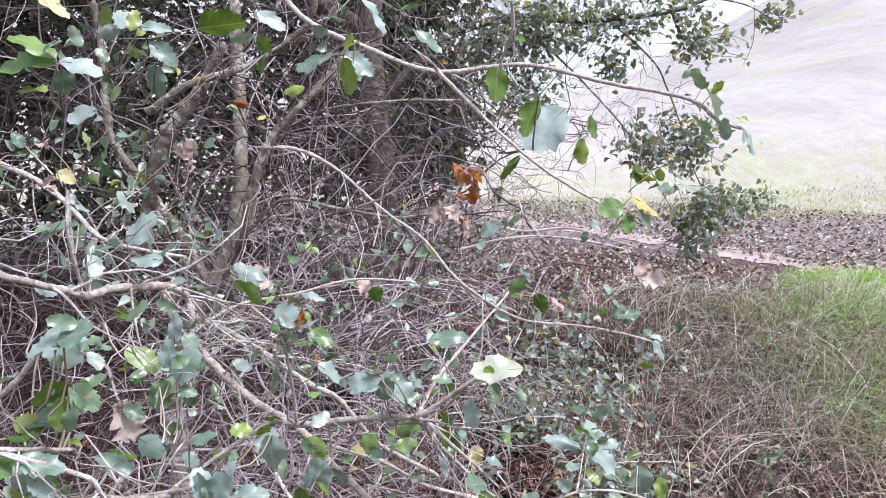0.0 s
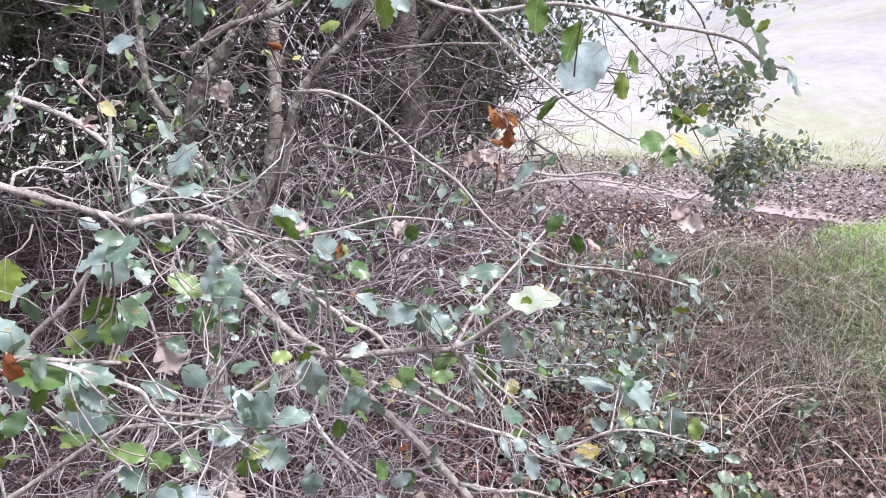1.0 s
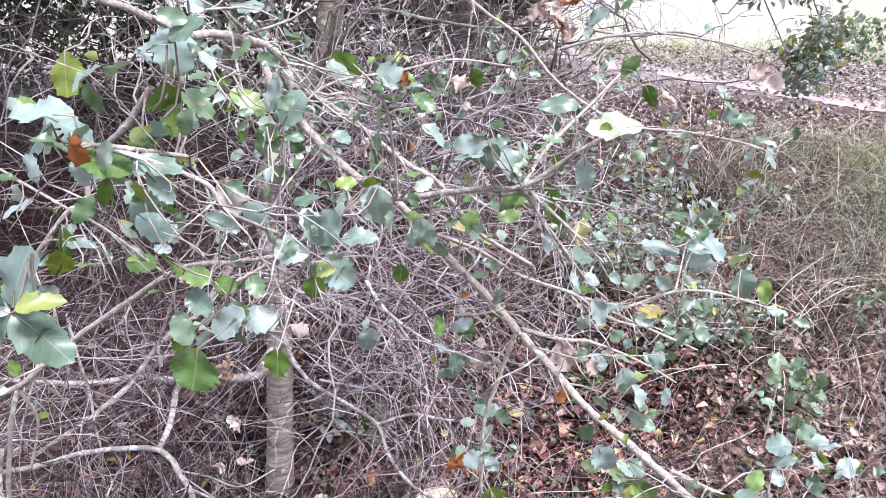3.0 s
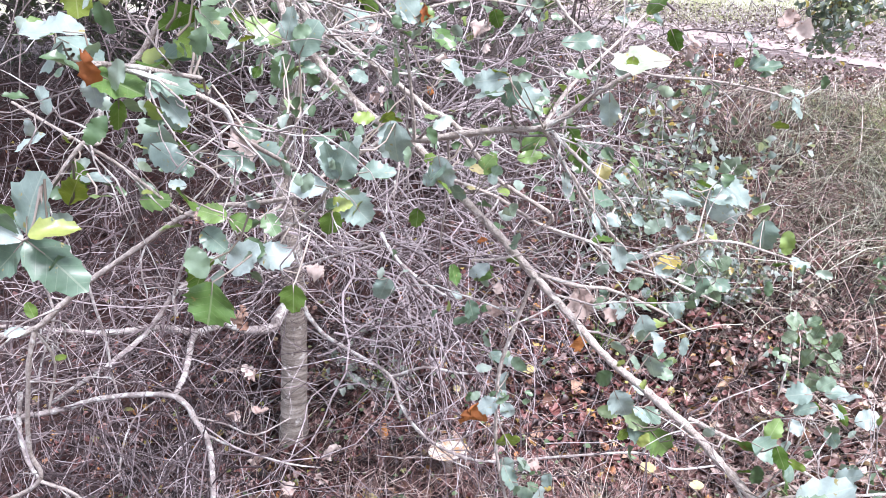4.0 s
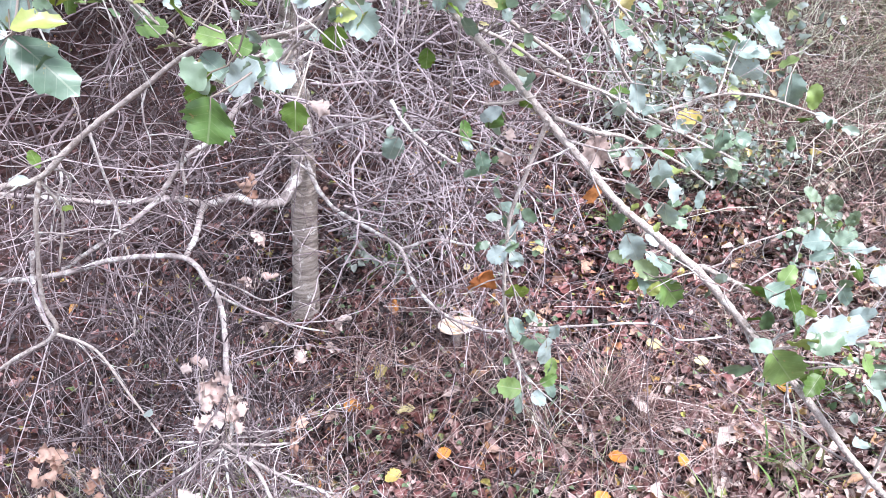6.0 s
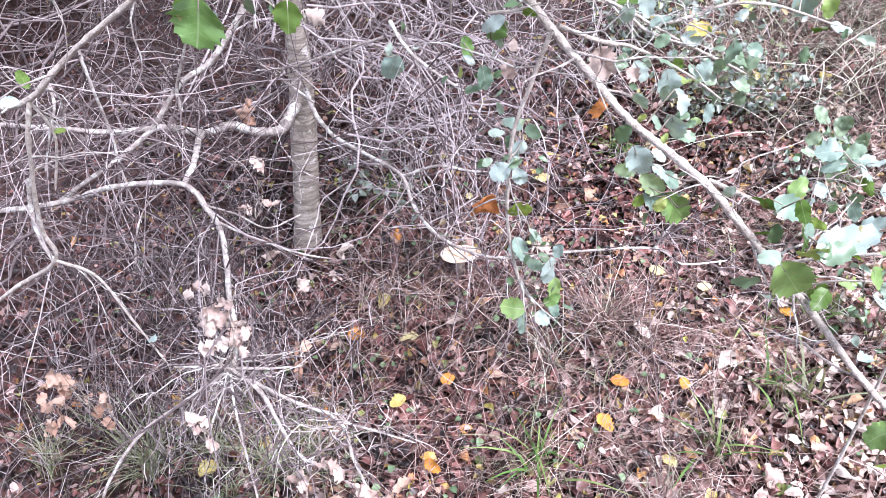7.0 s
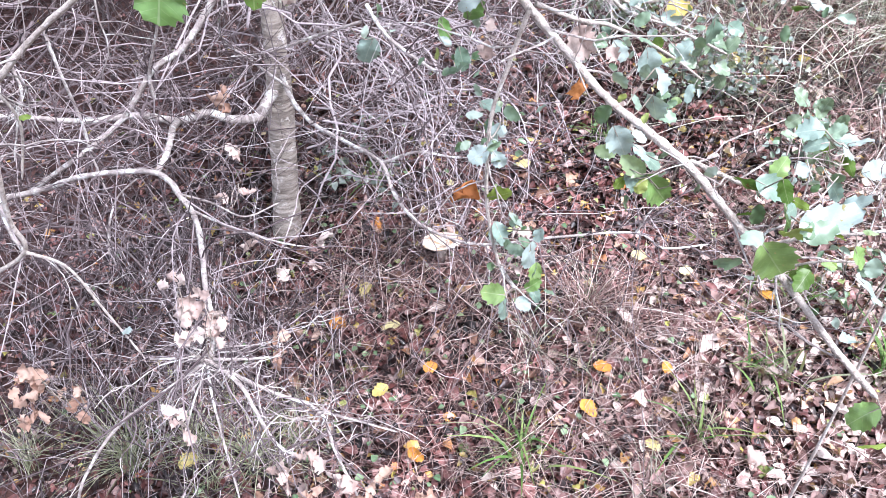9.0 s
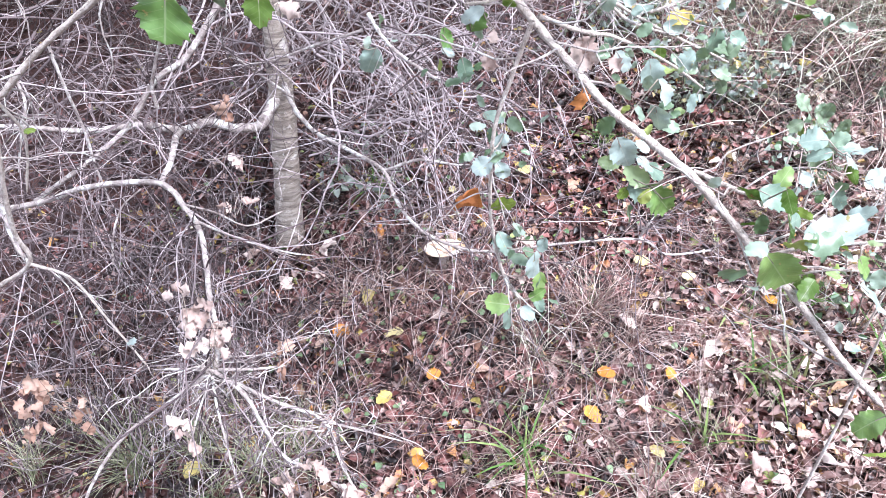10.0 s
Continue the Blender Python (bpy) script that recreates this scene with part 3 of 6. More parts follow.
branch(oak_shrub, "branch", [(-0.826, 1.300, 1.516, 0.0060), (-0.758, 1.280, 1.498, 0.0055), (-0.682, 1.260, 1.471, 0.0049), (-0.610, 1.220, 1.429, 0.0043), (-0.558, 1.200, 1.385, 0.0038), (-0.495, 1.200, 1.366, 0.0033), (-0.422, 1.200, 1.352, 0.0029)])
branch(oak_shrub, "twig", [(-0.354, 0.700, 1.518, 0.0018), (-0.355, 0.700, 1.475, 0.0016), (-0.351, 0.700, 1.436, 0.0014), (-0.351, 0.720, 1.414, 0.0012)])
branch(oak_shrub, "branch", [(-0.263, 0.720, 1.203, 0.0025), (-0.342, 0.750, 1.176, 0.0028), (-0.426, 0.780, 1.151, 0.0031), (-0.515, 0.800, 1.090, 0.0035), (-0.607, 0.800, 1.025, 0.0039), (-0.691, 0.800, 0.955, 0.0043), (-0.772, 0.820, 0.926, 0.0046), (-0.918, 0.850, 0.881, 0.0052)])
branch(oak_shrub, "branch", [(-0.691, 0.800, 0.955, 0.0033), (-0.719, 0.800, 0.880, 0.0033), (-0.769, 0.820, 0.732, 0.0035), (-0.778, 0.830, 0.656, 0.0035), (-0.899, 0.850, 0.563, 0.0036), (-1.044, 0.870, 0.443, 0.0037)])
branch(oak_shrub, "twig", [(-0.778, 0.830, 0.656, 0.0027), (-0.707, 0.820, 0.638, 0.0023), (-0.656, 0.800, 0.567, 0.0019), (-0.619, 0.800, 0.468, 0.0016)])
branch(oak_shrub, "twig", [(-0.691, 0.800, 0.955, 0.0022), (-0.690, 0.820, 0.890, 0.0020), (-0.721, 0.820, 0.800, 0.0017)])
branch(oak_shrub, "branch", [(-0.028, 0.750, 1.103, 0.0026), (-0.044, 0.750, 1.045, 0.0025), (-0.061, 0.750, 0.978, 0.0024), (-0.063, 0.750, 0.890, 0.0023), (-0.058, 0.750, 0.838, 0.0021), (-0.041, 0.740, 0.773, 0.0019), (-0.020, 0.740, 0.737, 0.0016)])
branch(oak_shrub, "branch", [(-0.022, 0.750, 1.108, 0.0026), (0.029, 0.780, 1.081, 0.0023), (0.063, 0.800, 1.068, 0.0020), (0.127, 0.820, 1.032, 0.0016), (0.176, 0.840, 0.994, 0.0012)])
branch(oak_shrub, "branch", [(-0.151, 0.900, 1.166, 0.0027), (-0.083, 0.920, 1.132, 0.0025), (-0.024, 0.930, 1.092, 0.0023), (0.050, 0.940, 1.063, 0.0021), (0.090, 0.940, 1.033, 0.0019), (0.145, 0.950, 1.013, 0.0016)])
branch(oak_shrub, "twig", [(0.097, 0.945, 1.047, 0.0024), (0.119, 0.950, 1.042, 0.0023), (0.150, 0.955, 1.052, 0.0021), (0.187, 0.960, 1.065, 0.0019), (0.234, 0.965, 1.065, 0.0017), (0.273, 0.965, 1.056, 0.0015), (0.331, 0.960, 1.040, 0.0012)])
branch(oak_shrub, "twig", [(0.187, 0.960, 1.065, 0.0016), (0.199, 1.000, 1.078, 0.0013), (0.214, 1.050, 1.092, 0.0010)])
branch(oak_shrub, "branch", [(0.146, 0.690, 0.975, 0.0029), (0.192, 0.660, 0.972, 0.0024), (0.230, 0.650, 0.965, 0.0019), (0.285, 0.630, 0.943, 0.0015)])
branch(oak_shrub, "branch", [(0.231, 0.670, 0.886, 0.0022), (0.265, 0.650, 0.918, 0.0019), (0.297, 0.630, 0.940, 0.0016), (0.330, 0.620, 0.957, 0.0014)])
branch(oak_shrub, "twig", [(0.257, 0.660, 0.867, 0.0015), (0.284, 0.640, 0.897, 0.0012), (0.332, 0.630, 0.907, 0.0010)])
branch(oak_shrub, "twig", [(-0.099, 0.780, 1.106, 0.0016), (-0.068, 0.770, 1.115, 0.0014), (-0.041, 0.760, 1.127, 0.0013)])
branch(oak_shrub, "twig", [(-0.192, 0.560, 1.287, 0.0015), (-0.201, 0.560, 1.265, 0.0014), (-0.223, 0.580, 1.239, 0.0014), (-0.266, 0.600, 1.203, 0.0013), (-0.303, 0.620, 1.178, 0.0013), (-0.336, 0.640, 1.160, 0.0012)])
branch(oak_shrub, "twig", [(-0.429, 0.600, 1.287, 0.0017), (-0.417, 0.620, 1.265, 0.0016), (-0.400, 0.640, 1.234, 0.0015), (-0.375, 0.650, 1.205, 0.0013), (-0.363, 0.660, 1.196, 0.0012)])
branch(oak_shrub, "branch", [(-0.346, 0.620, 1.394, 0.0027), (-0.375, 0.620, 1.360, 0.0026), (-0.414, 0.620, 1.325, 0.0026), (-0.420, 0.610, 1.287, 0.0024), (-0.429, 0.600, 1.287, 0.0023), (-0.463, 0.600, 1.251, 0.0022), (-0.493, 0.600, 1.216, 0.0021)])
branch(oak_shrub, "twig", [(-0.503, 0.620, 1.317, 0.0015), (-0.468, 0.610, 1.303, 0.0014), (-0.429, 0.600, 1.287, 0.0013)])
branch(oak_shrub, "twig", [(-0.298, 0.420, 1.396, 0.0017), (-0.266, 0.420, 1.394, 0.0015), (-0.251, 0.430, 1.389, 0.0014), (-0.235, 0.440, 1.384, 0.0013)])
branch(oak_shrub, "twig", [(-0.283, 0.420, 1.395, 0.0019), (-0.255, 0.420, 1.388, 0.0017), (-0.222, 0.430, 1.370, 0.0016), (-0.219, 0.450, 1.345, 0.0016), (-0.219, 0.550, 1.290, 0.0017)])
branch(oak_shrub, "twig", [(-0.317, 0.880, 1.310, 0.0020), (-0.333, 0.900, 1.240, 0.0018), (-0.354, 0.920, 1.158, 0.0016), (-0.386, 0.950, 1.044, 0.0014)])
branch(oak_shrub, "twig", [(-0.303, 0.600, 1.531, 0.0015), (-0.306, 0.600, 1.492, 0.0013), (-0.310, 0.620, 1.448, 0.0012)])
branch(oak_sapling, "trunk", [(-0.768, 1.880, -0.170, 0.0558), (-0.761, 1.880, -0.105, 0.0484), (-0.750, 1.880, 0.014, 0.0423), (-0.733, 1.880, 0.202, 0.0391), (-0.722, 1.880, 0.345, 0.0395), (-0.718, 1.880, 0.400, 0.0363), (-0.713, 1.880, 0.493, 0.0326), (-0.708, 1.880, 0.636, 0.0293), (-0.722, 1.885, 0.800, 0.0265)])
branch(oak_sapling, "limb", [(-0.708, 1.880, 0.640, 0.0270), (-0.722, 1.885, 0.800, 0.0255), (-0.690, 1.890, 0.980, 0.0235), (-0.560, 1.920, 1.220, 0.0205), (-0.529, 1.960, 1.440, 0.0183), (-0.532, 2.000, 1.648, 0.0162), (-0.534, 2.000, 1.804, 0.0141), (-0.536, 2.000, 1.970, 0.0120)])
branch(oak_sapling, "limb", [(-0.718, 1.870, 0.420, 0.0170), (-0.735, 1.800, 0.395, 0.0150), (-0.741, 1.740, 0.388, 0.0133), (-0.791, 1.700, 0.402, 0.0120), (-0.848, 1.670, 0.435, 0.0108), (-0.912, 1.630, 0.432, 0.0096), (-0.999, 1.600, 0.459, 0.0084), (-1.115, 1.560, 0.458, 0.0074), (-1.219, 1.500, 0.493, 0.0062), (-1.456, 1.500, 0.493, 0.0053)])
branch(oak_sapling, "limb", [(-0.705, 1.870, 0.470, 0.0085), (-0.650, 1.780, 0.430, 0.0068), (-0.574, 1.700, 0.406, 0.0056), (-0.460, 1.600, 0.416, 0.0051), (-0.355, 1.500, 0.428, 0.0045), (-0.317, 1.450, 0.376, 0.0042), (-0.260, 1.400, 0.340, 0.0039), (-0.182, 1.360, 0.327, 0.0035), (-0.089, 1.340, 0.330, 0.0032), (0.075, 1.300, 0.398, 0.0028), (0.226, 1.300, 0.422, 0.0025), (0.291, 1.300, 0.387, 0.0023), (0.380, 1.300, 0.406, 0.0020)])
branch(oak_sapling, "twig", [(-0.355, 1.500, 0.425, 0.0040), (-0.269, 1.480, 0.475, 0.0033), (-0.188, 1.460, 0.481, 0.0027), (-0.142, 1.450, 0.487, 0.0021)])
branch(oak_sapling, "twig", [(0.226, 1.300, 0.422, 0.0030), (0.246, 1.300, 0.475, 0.0022), (0.278, 1.320, 0.499, 0.0015)])
branch(oak_sapling, "limb", [(-0.674, 1.500, 0.832, 0.0074), (-0.714, 1.480, 0.778, 0.0072), (-0.759, 1.450, 0.720, 0.0069), (-0.821, 1.420, 0.682, 0.0065), (-0.873, 1.400, 0.612, 0.0063), (-0.916, 1.380, 0.564, 0.0060), (-0.972, 1.300, 0.529, 0.0055), (-1.087, 1.250, 0.457, 0.0052)])
branch(oak_sapling, "limb", [(-1.175, 1.120, 0.510, 0.0063), (-1.039, 1.100, 0.543, 0.0059), (-0.904, 1.080, 0.593, 0.0056), (-0.807, 1.070, 0.635, 0.0053), (-0.668, 1.060, 0.659, 0.0051), (-0.606, 1.020, 0.638, 0.0049), (-0.567, 0.980, 0.606, 0.0048), (-0.526, 0.880, 0.562, 0.0045), (-0.490, 0.810, 0.543, 0.0042), (-0.486, 0.770, 0.511, 0.0041)])
branch(oak_sapling, "limb", [(-0.909, 1.630, 0.433, 0.0092), (-0.803, 1.400, 0.543, 0.0074), (-0.712, 1.200, 0.618, 0.0060), (-0.663, 1.060, 0.659, 0.0050)])
branch(oak_sapling, "twig", [(-0.587, 1.000, 0.632, 0.0025), (-0.538, 1.050, 0.556, 0.0022), (-0.477, 1.100, 0.490, 0.0018), (-0.428, 1.150, 0.441, 0.0014)])
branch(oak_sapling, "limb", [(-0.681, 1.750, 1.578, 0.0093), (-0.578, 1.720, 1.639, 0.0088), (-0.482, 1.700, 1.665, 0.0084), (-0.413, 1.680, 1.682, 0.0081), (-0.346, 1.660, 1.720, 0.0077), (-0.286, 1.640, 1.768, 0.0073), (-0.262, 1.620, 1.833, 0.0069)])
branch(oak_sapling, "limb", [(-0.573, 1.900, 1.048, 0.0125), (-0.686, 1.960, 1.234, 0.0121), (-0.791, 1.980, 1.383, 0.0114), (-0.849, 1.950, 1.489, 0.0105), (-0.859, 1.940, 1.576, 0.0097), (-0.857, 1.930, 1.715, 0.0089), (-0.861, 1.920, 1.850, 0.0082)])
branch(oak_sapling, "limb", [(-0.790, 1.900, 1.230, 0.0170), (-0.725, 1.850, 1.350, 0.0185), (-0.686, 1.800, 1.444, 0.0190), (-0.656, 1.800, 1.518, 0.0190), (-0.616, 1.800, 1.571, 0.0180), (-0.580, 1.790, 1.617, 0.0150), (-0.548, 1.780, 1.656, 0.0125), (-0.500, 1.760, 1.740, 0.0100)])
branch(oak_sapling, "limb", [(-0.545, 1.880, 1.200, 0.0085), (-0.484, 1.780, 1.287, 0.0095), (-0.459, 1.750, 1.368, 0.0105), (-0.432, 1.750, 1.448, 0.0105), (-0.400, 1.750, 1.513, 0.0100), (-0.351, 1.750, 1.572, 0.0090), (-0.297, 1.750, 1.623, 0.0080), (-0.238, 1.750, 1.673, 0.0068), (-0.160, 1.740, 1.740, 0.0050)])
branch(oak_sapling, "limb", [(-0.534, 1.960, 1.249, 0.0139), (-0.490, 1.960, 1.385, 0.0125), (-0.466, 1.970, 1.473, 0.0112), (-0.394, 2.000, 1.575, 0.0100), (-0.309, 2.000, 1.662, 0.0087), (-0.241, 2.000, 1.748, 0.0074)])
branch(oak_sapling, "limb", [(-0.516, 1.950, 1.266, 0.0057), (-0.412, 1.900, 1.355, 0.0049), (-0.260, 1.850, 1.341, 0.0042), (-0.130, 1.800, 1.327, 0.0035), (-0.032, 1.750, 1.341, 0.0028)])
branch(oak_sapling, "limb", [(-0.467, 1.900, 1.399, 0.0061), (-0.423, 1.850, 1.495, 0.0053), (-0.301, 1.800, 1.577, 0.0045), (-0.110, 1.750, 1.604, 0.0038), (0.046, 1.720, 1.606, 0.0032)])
branch(fallen_branch, "stem", [(-0.484, 0.765, 0.516, 0.0037), (-0.429, 0.735, 0.503, 0.0034), (-0.394, 0.700, 0.483, 0.0031), (-0.359, 0.670, 0.452, 0.0028), (-0.314, 0.650, 0.452, 0.0025)])
branch(fallen_branch, "stem", [(-0.469, 0.760, 0.508, 0.0033), (-0.388, 0.740, 0.489, 0.0030), (-0.304, 0.720, 0.475, 0.0027), (-0.272, 0.680, 0.432, 0.0024), (-0.232, 0.640, 0.381, 0.0022)])
branch(fallen_branch, "stem", [(-0.304, 0.720, 0.475, 0.0022), (-0.243, 0.720, 0.461, 0.0016), (-0.182, 0.720, 0.443, 0.0011)])
branch(fallen_branch, "stem", [(-0.493, 0.765, 0.513, 0.0034), (-0.558, 0.740, 0.465, 0.0031), (-0.635, 0.700, 0.412, 0.0029), (-0.694, 0.660, 0.328, 0.0026), (-0.733, 0.640, 0.236, 0.0024)])
branch(fallen_branch, "stem", [(-0.478, 0.765, 0.517, 0.0030), (-0.533, 0.770, 0.509, 0.0023), (-0.598, 0.780, 0.490, 0.0015)])
branch(fallen_branch, "stem", [(-0.477, 0.765, 0.521, 0.0030), (-0.428, 0.770, 0.522, 0.0022), (-0.372, 0.780, 0.525, 0.0015)])
branch(fallen_branch, "stem", [(-0.491, 0.765, 0.510, 0.0026), (-0.470, 0.720, 0.475, 0.0022), (-0.448, 0.680, 0.417, 0.0018), (-0.425, 0.640, 0.344, 0.0015)])
branch(fallen_branch, "stem", [(-0.488, 0.765, 0.511, 0.0022), (-0.503, 0.720, 0.470, 0.0017), (-0.523, 0.700, 0.408, 0.0011)])
branch(fallen_branch, "stem", [(-0.406, 0.735, 0.479, 0.0018), (-0.389, 0.700, 0.457, 0.0015), (-0.410, 0.670, 0.408, 0.0011)])
branch(oak_sapling, "twig", [(-0.402, 1.600, 0.732, 0.0037), (-0.532, 1.650, 0.668, 0.0034), (-0.667, 1.700, 0.601, 0.0029), (-0.765, 1.700, 0.585, 0.0024)])
branch(oak_sapling, "twig", [(-0.640, 1.750, 0.478, 0.0038), (-0.715, 1.700, 0.576, 0.0032), (-0.733, 1.600, 0.677, 0.0026), (-0.685, 1.500, 0.771, 0.0020)])
branch(oak_sapling, "twig", [(-0.884, 1.200, 0.854, 0.0034), (-0.882, 1.200, 0.784, 0.0031), (-0.886, 1.220, 0.667, 0.0028), (-0.889, 1.220, 0.584, 0.0024), (-0.885, 1.220, 0.494, 0.0020)])
branch(oak_sapling, "twig", [(-0.935, 1.150, 0.825, 0.0033), (-0.925, 1.140, 0.766, 0.0028), (-0.947, 1.130, 0.712, 0.0023), (-0.980, 1.120, 0.625, 0.0018)])
branch(oak_sapling, "twig", [(-0.919, 1.000, 0.687, 0.0045), (-0.940, 1.000, 0.614, 0.0042), (-0.928, 0.980, 0.567, 0.0039), (-0.887, 0.950, 0.541, 0.0034)])
branch(oak_sapling, "twig", [(-0.766, 1.000, 0.514, 0.0022), (-0.760, 1.020, 0.565, 0.0019), (-0.746, 1.050, 0.608, 0.0016), (-0.702, 1.060, 0.647, 0.0013)])
branch(oak_sapling, "twig", [(-0.825, 1.400, 0.622, 0.0041), (-0.820, 1.400, 0.681, 0.0035), (-0.767, 1.380, 0.791, 0.0029), (-0.728, 1.350, 0.872, 0.0023)])
branch(oak_sapling, "twig", [(-0.633, 1.040, 0.636, 0.0021), (-0.596, 1.100, 0.573, 0.0019), (-0.581, 1.200, 0.469, 0.0018), (-0.543, 1.300, 0.437, 0.0016)])
branch(oak_sapling, "twig", [(-0.364, 1.500, 0.810, 0.0044), (-0.316, 1.450, 0.767, 0.0039), (-0.250, 1.400, 0.744, 0.0033), (-0.191, 1.380, 0.720, 0.0028)])
branch(oak_shrub, "trunk", [(-1.75, 1.05, -0.35, 0.04), (-1.72, 1.05, 0.5, 0.035), (-1.4, 1.04, 1.25, 0.03), (-0.95, 1.02, 1.47, 0.015), (-0.7, 1.0, 1.47, 0.008)])

LEAF_SHAPES = [oak_leaf(s, 4 + s % 3) for s in range(14)]
CURLED_SHAPES = [dry_shape(s + 60) for s in range(14)]
PLAIN_SHAPES = [leaf_shape(s + 20, 4) for s in range(8)]
DEAD_SHAPES = [leaf_shape(s + 40, 6, True) for s in range(14)]
LEAF_MESHES = {}
FRESH = (GREEN, OLIVE, YELLOW, YELLOWING, AMBER, WEED)
SIBLINGS = []


def leaf(owner, mat, base, tip, width, normal=None):
    base, tip = np.array(base, float), np.array(tip, float)
    s = int(rng.integers(0, 14))
    if (mat.name, s) not in LEAF_MESHES:
        LEAF_MESHES[mat.name, s] = mesh_from("leaf", *(LEAF_SHAPES if mat in FRESH else CURLED_SHAPES)[s], mat)
    ob = new("leaf", LEAF_MESHES[mat.name, s])
    x = tip - base
    length = np.linalg.norm(x)
    if normal is None:
        normal = np.array([0, -0.55, 0.75]) + rng.normal(size=3) * 0.4
    y = np.cross(normal, x)
    y /= np.linalg.norm(y)
    z = np.cross(x / length, y)
    m = np.eye(4)
    m[:3, 0], m[:3, 1], m[:3, 2], m[:3, 3] = x, y * length * width, z * length, base
    ob.matrix_basis = Matrix(m.tolist())
    return under(ob, owner)


STALKS = []


def leaves_at(owner, mat, rows):
    """Leaves from base to tip, each on a stalk to the nearest branch."""
    wood = np.vstack([l[:, :3] for l in SKELETON[owner.name]])
    whose = np.repeat(np.arange(len(SKELETON[owner.name])), [len(l) for l in SKELETON[owner.name]])
    for bx, by, bz, tx, ty, tz, width in rows:
        base, tip = np.array((bx, by, bz)), np.array((tx, ty, tz))
        gap = np.linalg.norm(wood - base, axis=1)
        limb = BOUGHS[owner.name][whose[gap.argmin()]]
        facing = np.array([0, 0.75, 0.6]) if mat is OLIVE else np.array([0, -0.6, 0.75])
        if width > 0.8 and np.linalg.norm(tip - base) > 0.08:
            # the broadest leaves hang flat towards the open side
            facing = np.array([0, -0.95, 0.35])
        if mat is YELLOWING:
            facing = np.array([0, -0.15, 1.0])
        if mat in (PALE, TAN):
            # a withered cluster rather than one sheet
            reach = np.linalg.norm(tip - base)
            long = min(reach, 0.037)
            for k in range(7 if mat is TAN and reach > 0.03 else 3 if long > 0.03 else 2):
                start = base + (tip - base) * rng.uniform(0.0, 0.6 if mat is PALE else 0.9) + rng.normal(size=3) * long * (0.12 if mat is PALE else 0.2)
                end = start + ((tip - base) / reach + rng.normal(size=3) * 0.55) * long * (rng.uniform(0.3, 0.42) if mat is TAN else rng.uniform(0.42, 0.62))
                leaf(limb, mat, start, end, rng.uniform(0.7, 1.0), facing + rng.normal(size=3) * 0.6)
        else:
            leaf(limb, mat, base, tip, width, facing + rng.normal(size=3) * 0.3)
        if mat is GREEN and owner == oak_shrub and rng.uniform() < 0.7:
            SIBLINGS.append((base, np.linalg.norm(tip - base)))
        near = wood[gap.argmin()]
        near = base + (near - base) * min(1.0, 0.045 / max(gap.min(), 1e-6))
        sag = np.linalg.norm(near - base) * (np.array([0, 0, -0.12]) + rng.normal(size=3) * 0.08)
        STALKS.append((owner, np.array([near, near * 0.66 + base * 0.34 + sag, near * 0.33 + base * 0.67 + sag, base, base * 0.7 + tip * 0.3])))


seedling = {}
for key, x, y, tall in (("a", 0.5, 0.86, 0.9), ("b", 0.82, 1.42, 0.4), ("c", 0.72, 1.95, 0.35), ("d", 1.28, 2.65, 0.3), ("e", 0.72, 1.75, 0.3)):
    z = float(height(x, y))
    s = thing("oak_seedling", (x, y, z), "small spiny-leaved oak seedling rising from the litter", "seedling", "oak seedlings")
    branch(s, "stem", [(x, y, z - 0.02, 0.003), (x + 0.01, y, z + tall * 0.5, 0.0026), (x - 0.01, y - 0.02, z + tall, 0.0015)], BARK)
    seedling[key] = s
seedling_a, seedling_b, seedling_c, seedling_d, seedling_e = (seedling[k] for k in "abcde")
leaves_at(oak_shrub, GREEN, [(-0.252, 0.500, 1.628, -0.279, 0.500, 1.649, 0.50), (-0.252, 0.500, 1.624, -0.292, 0.500, 1.625, 0.40), (-0.250, 0.500, 1.627, -0.223, 0.500, 1.623, 0.55), (-0.249, 0.500, 1.621, -0.251, 0.500, 1.605, 0.90), (-0.273, 0.700, 1.669, -0.297, 0.700, 1.684, 0.80), (-0.291, 0.700, 1.667, -0.317, 0.700, 1.660, 0.50), (-0.273, 0.700, 1.667, -0.246, 0.700, 1.666, 0.45), (-0.266, 0.700, 1.654, -0.242, 0.700, 1.636, 0.60), (-0.262, 0.700, 1.634, -0.265, 0.700, 1.605, 0.75), (-0.319, 0.700, 1.594, -0.348, 0.700, 1.583, 0.60), (-0.343, 0.600, 1.577, -0.335, 0.600, 1.565, 0.70), (-0.215, 0.900, 1.704, -0.183, 0.900, 1.682, 0.50)])
leaves_at(oak_shrub, GREEN, [(-0.156, 1.000, 1.709, -0.125, 1.000, 1.710, 0.80), (-0.094, 0.900, 1.717, -0.065, 0.900, 1.679, 0.50), (-0.143, 1.000, 1.663, -0.196, 1.000, 1.651, 0.50), (-0.128, 1.000, 1.663, -0.090, 1.000, 1.637, 0.55), (-0.061, 1.000, 1.716, -0.021, 1.000, 1.724, 0.60), (-0.040, 1.100, 1.701, -0.002, 1.100, 1.668, 0.50)])
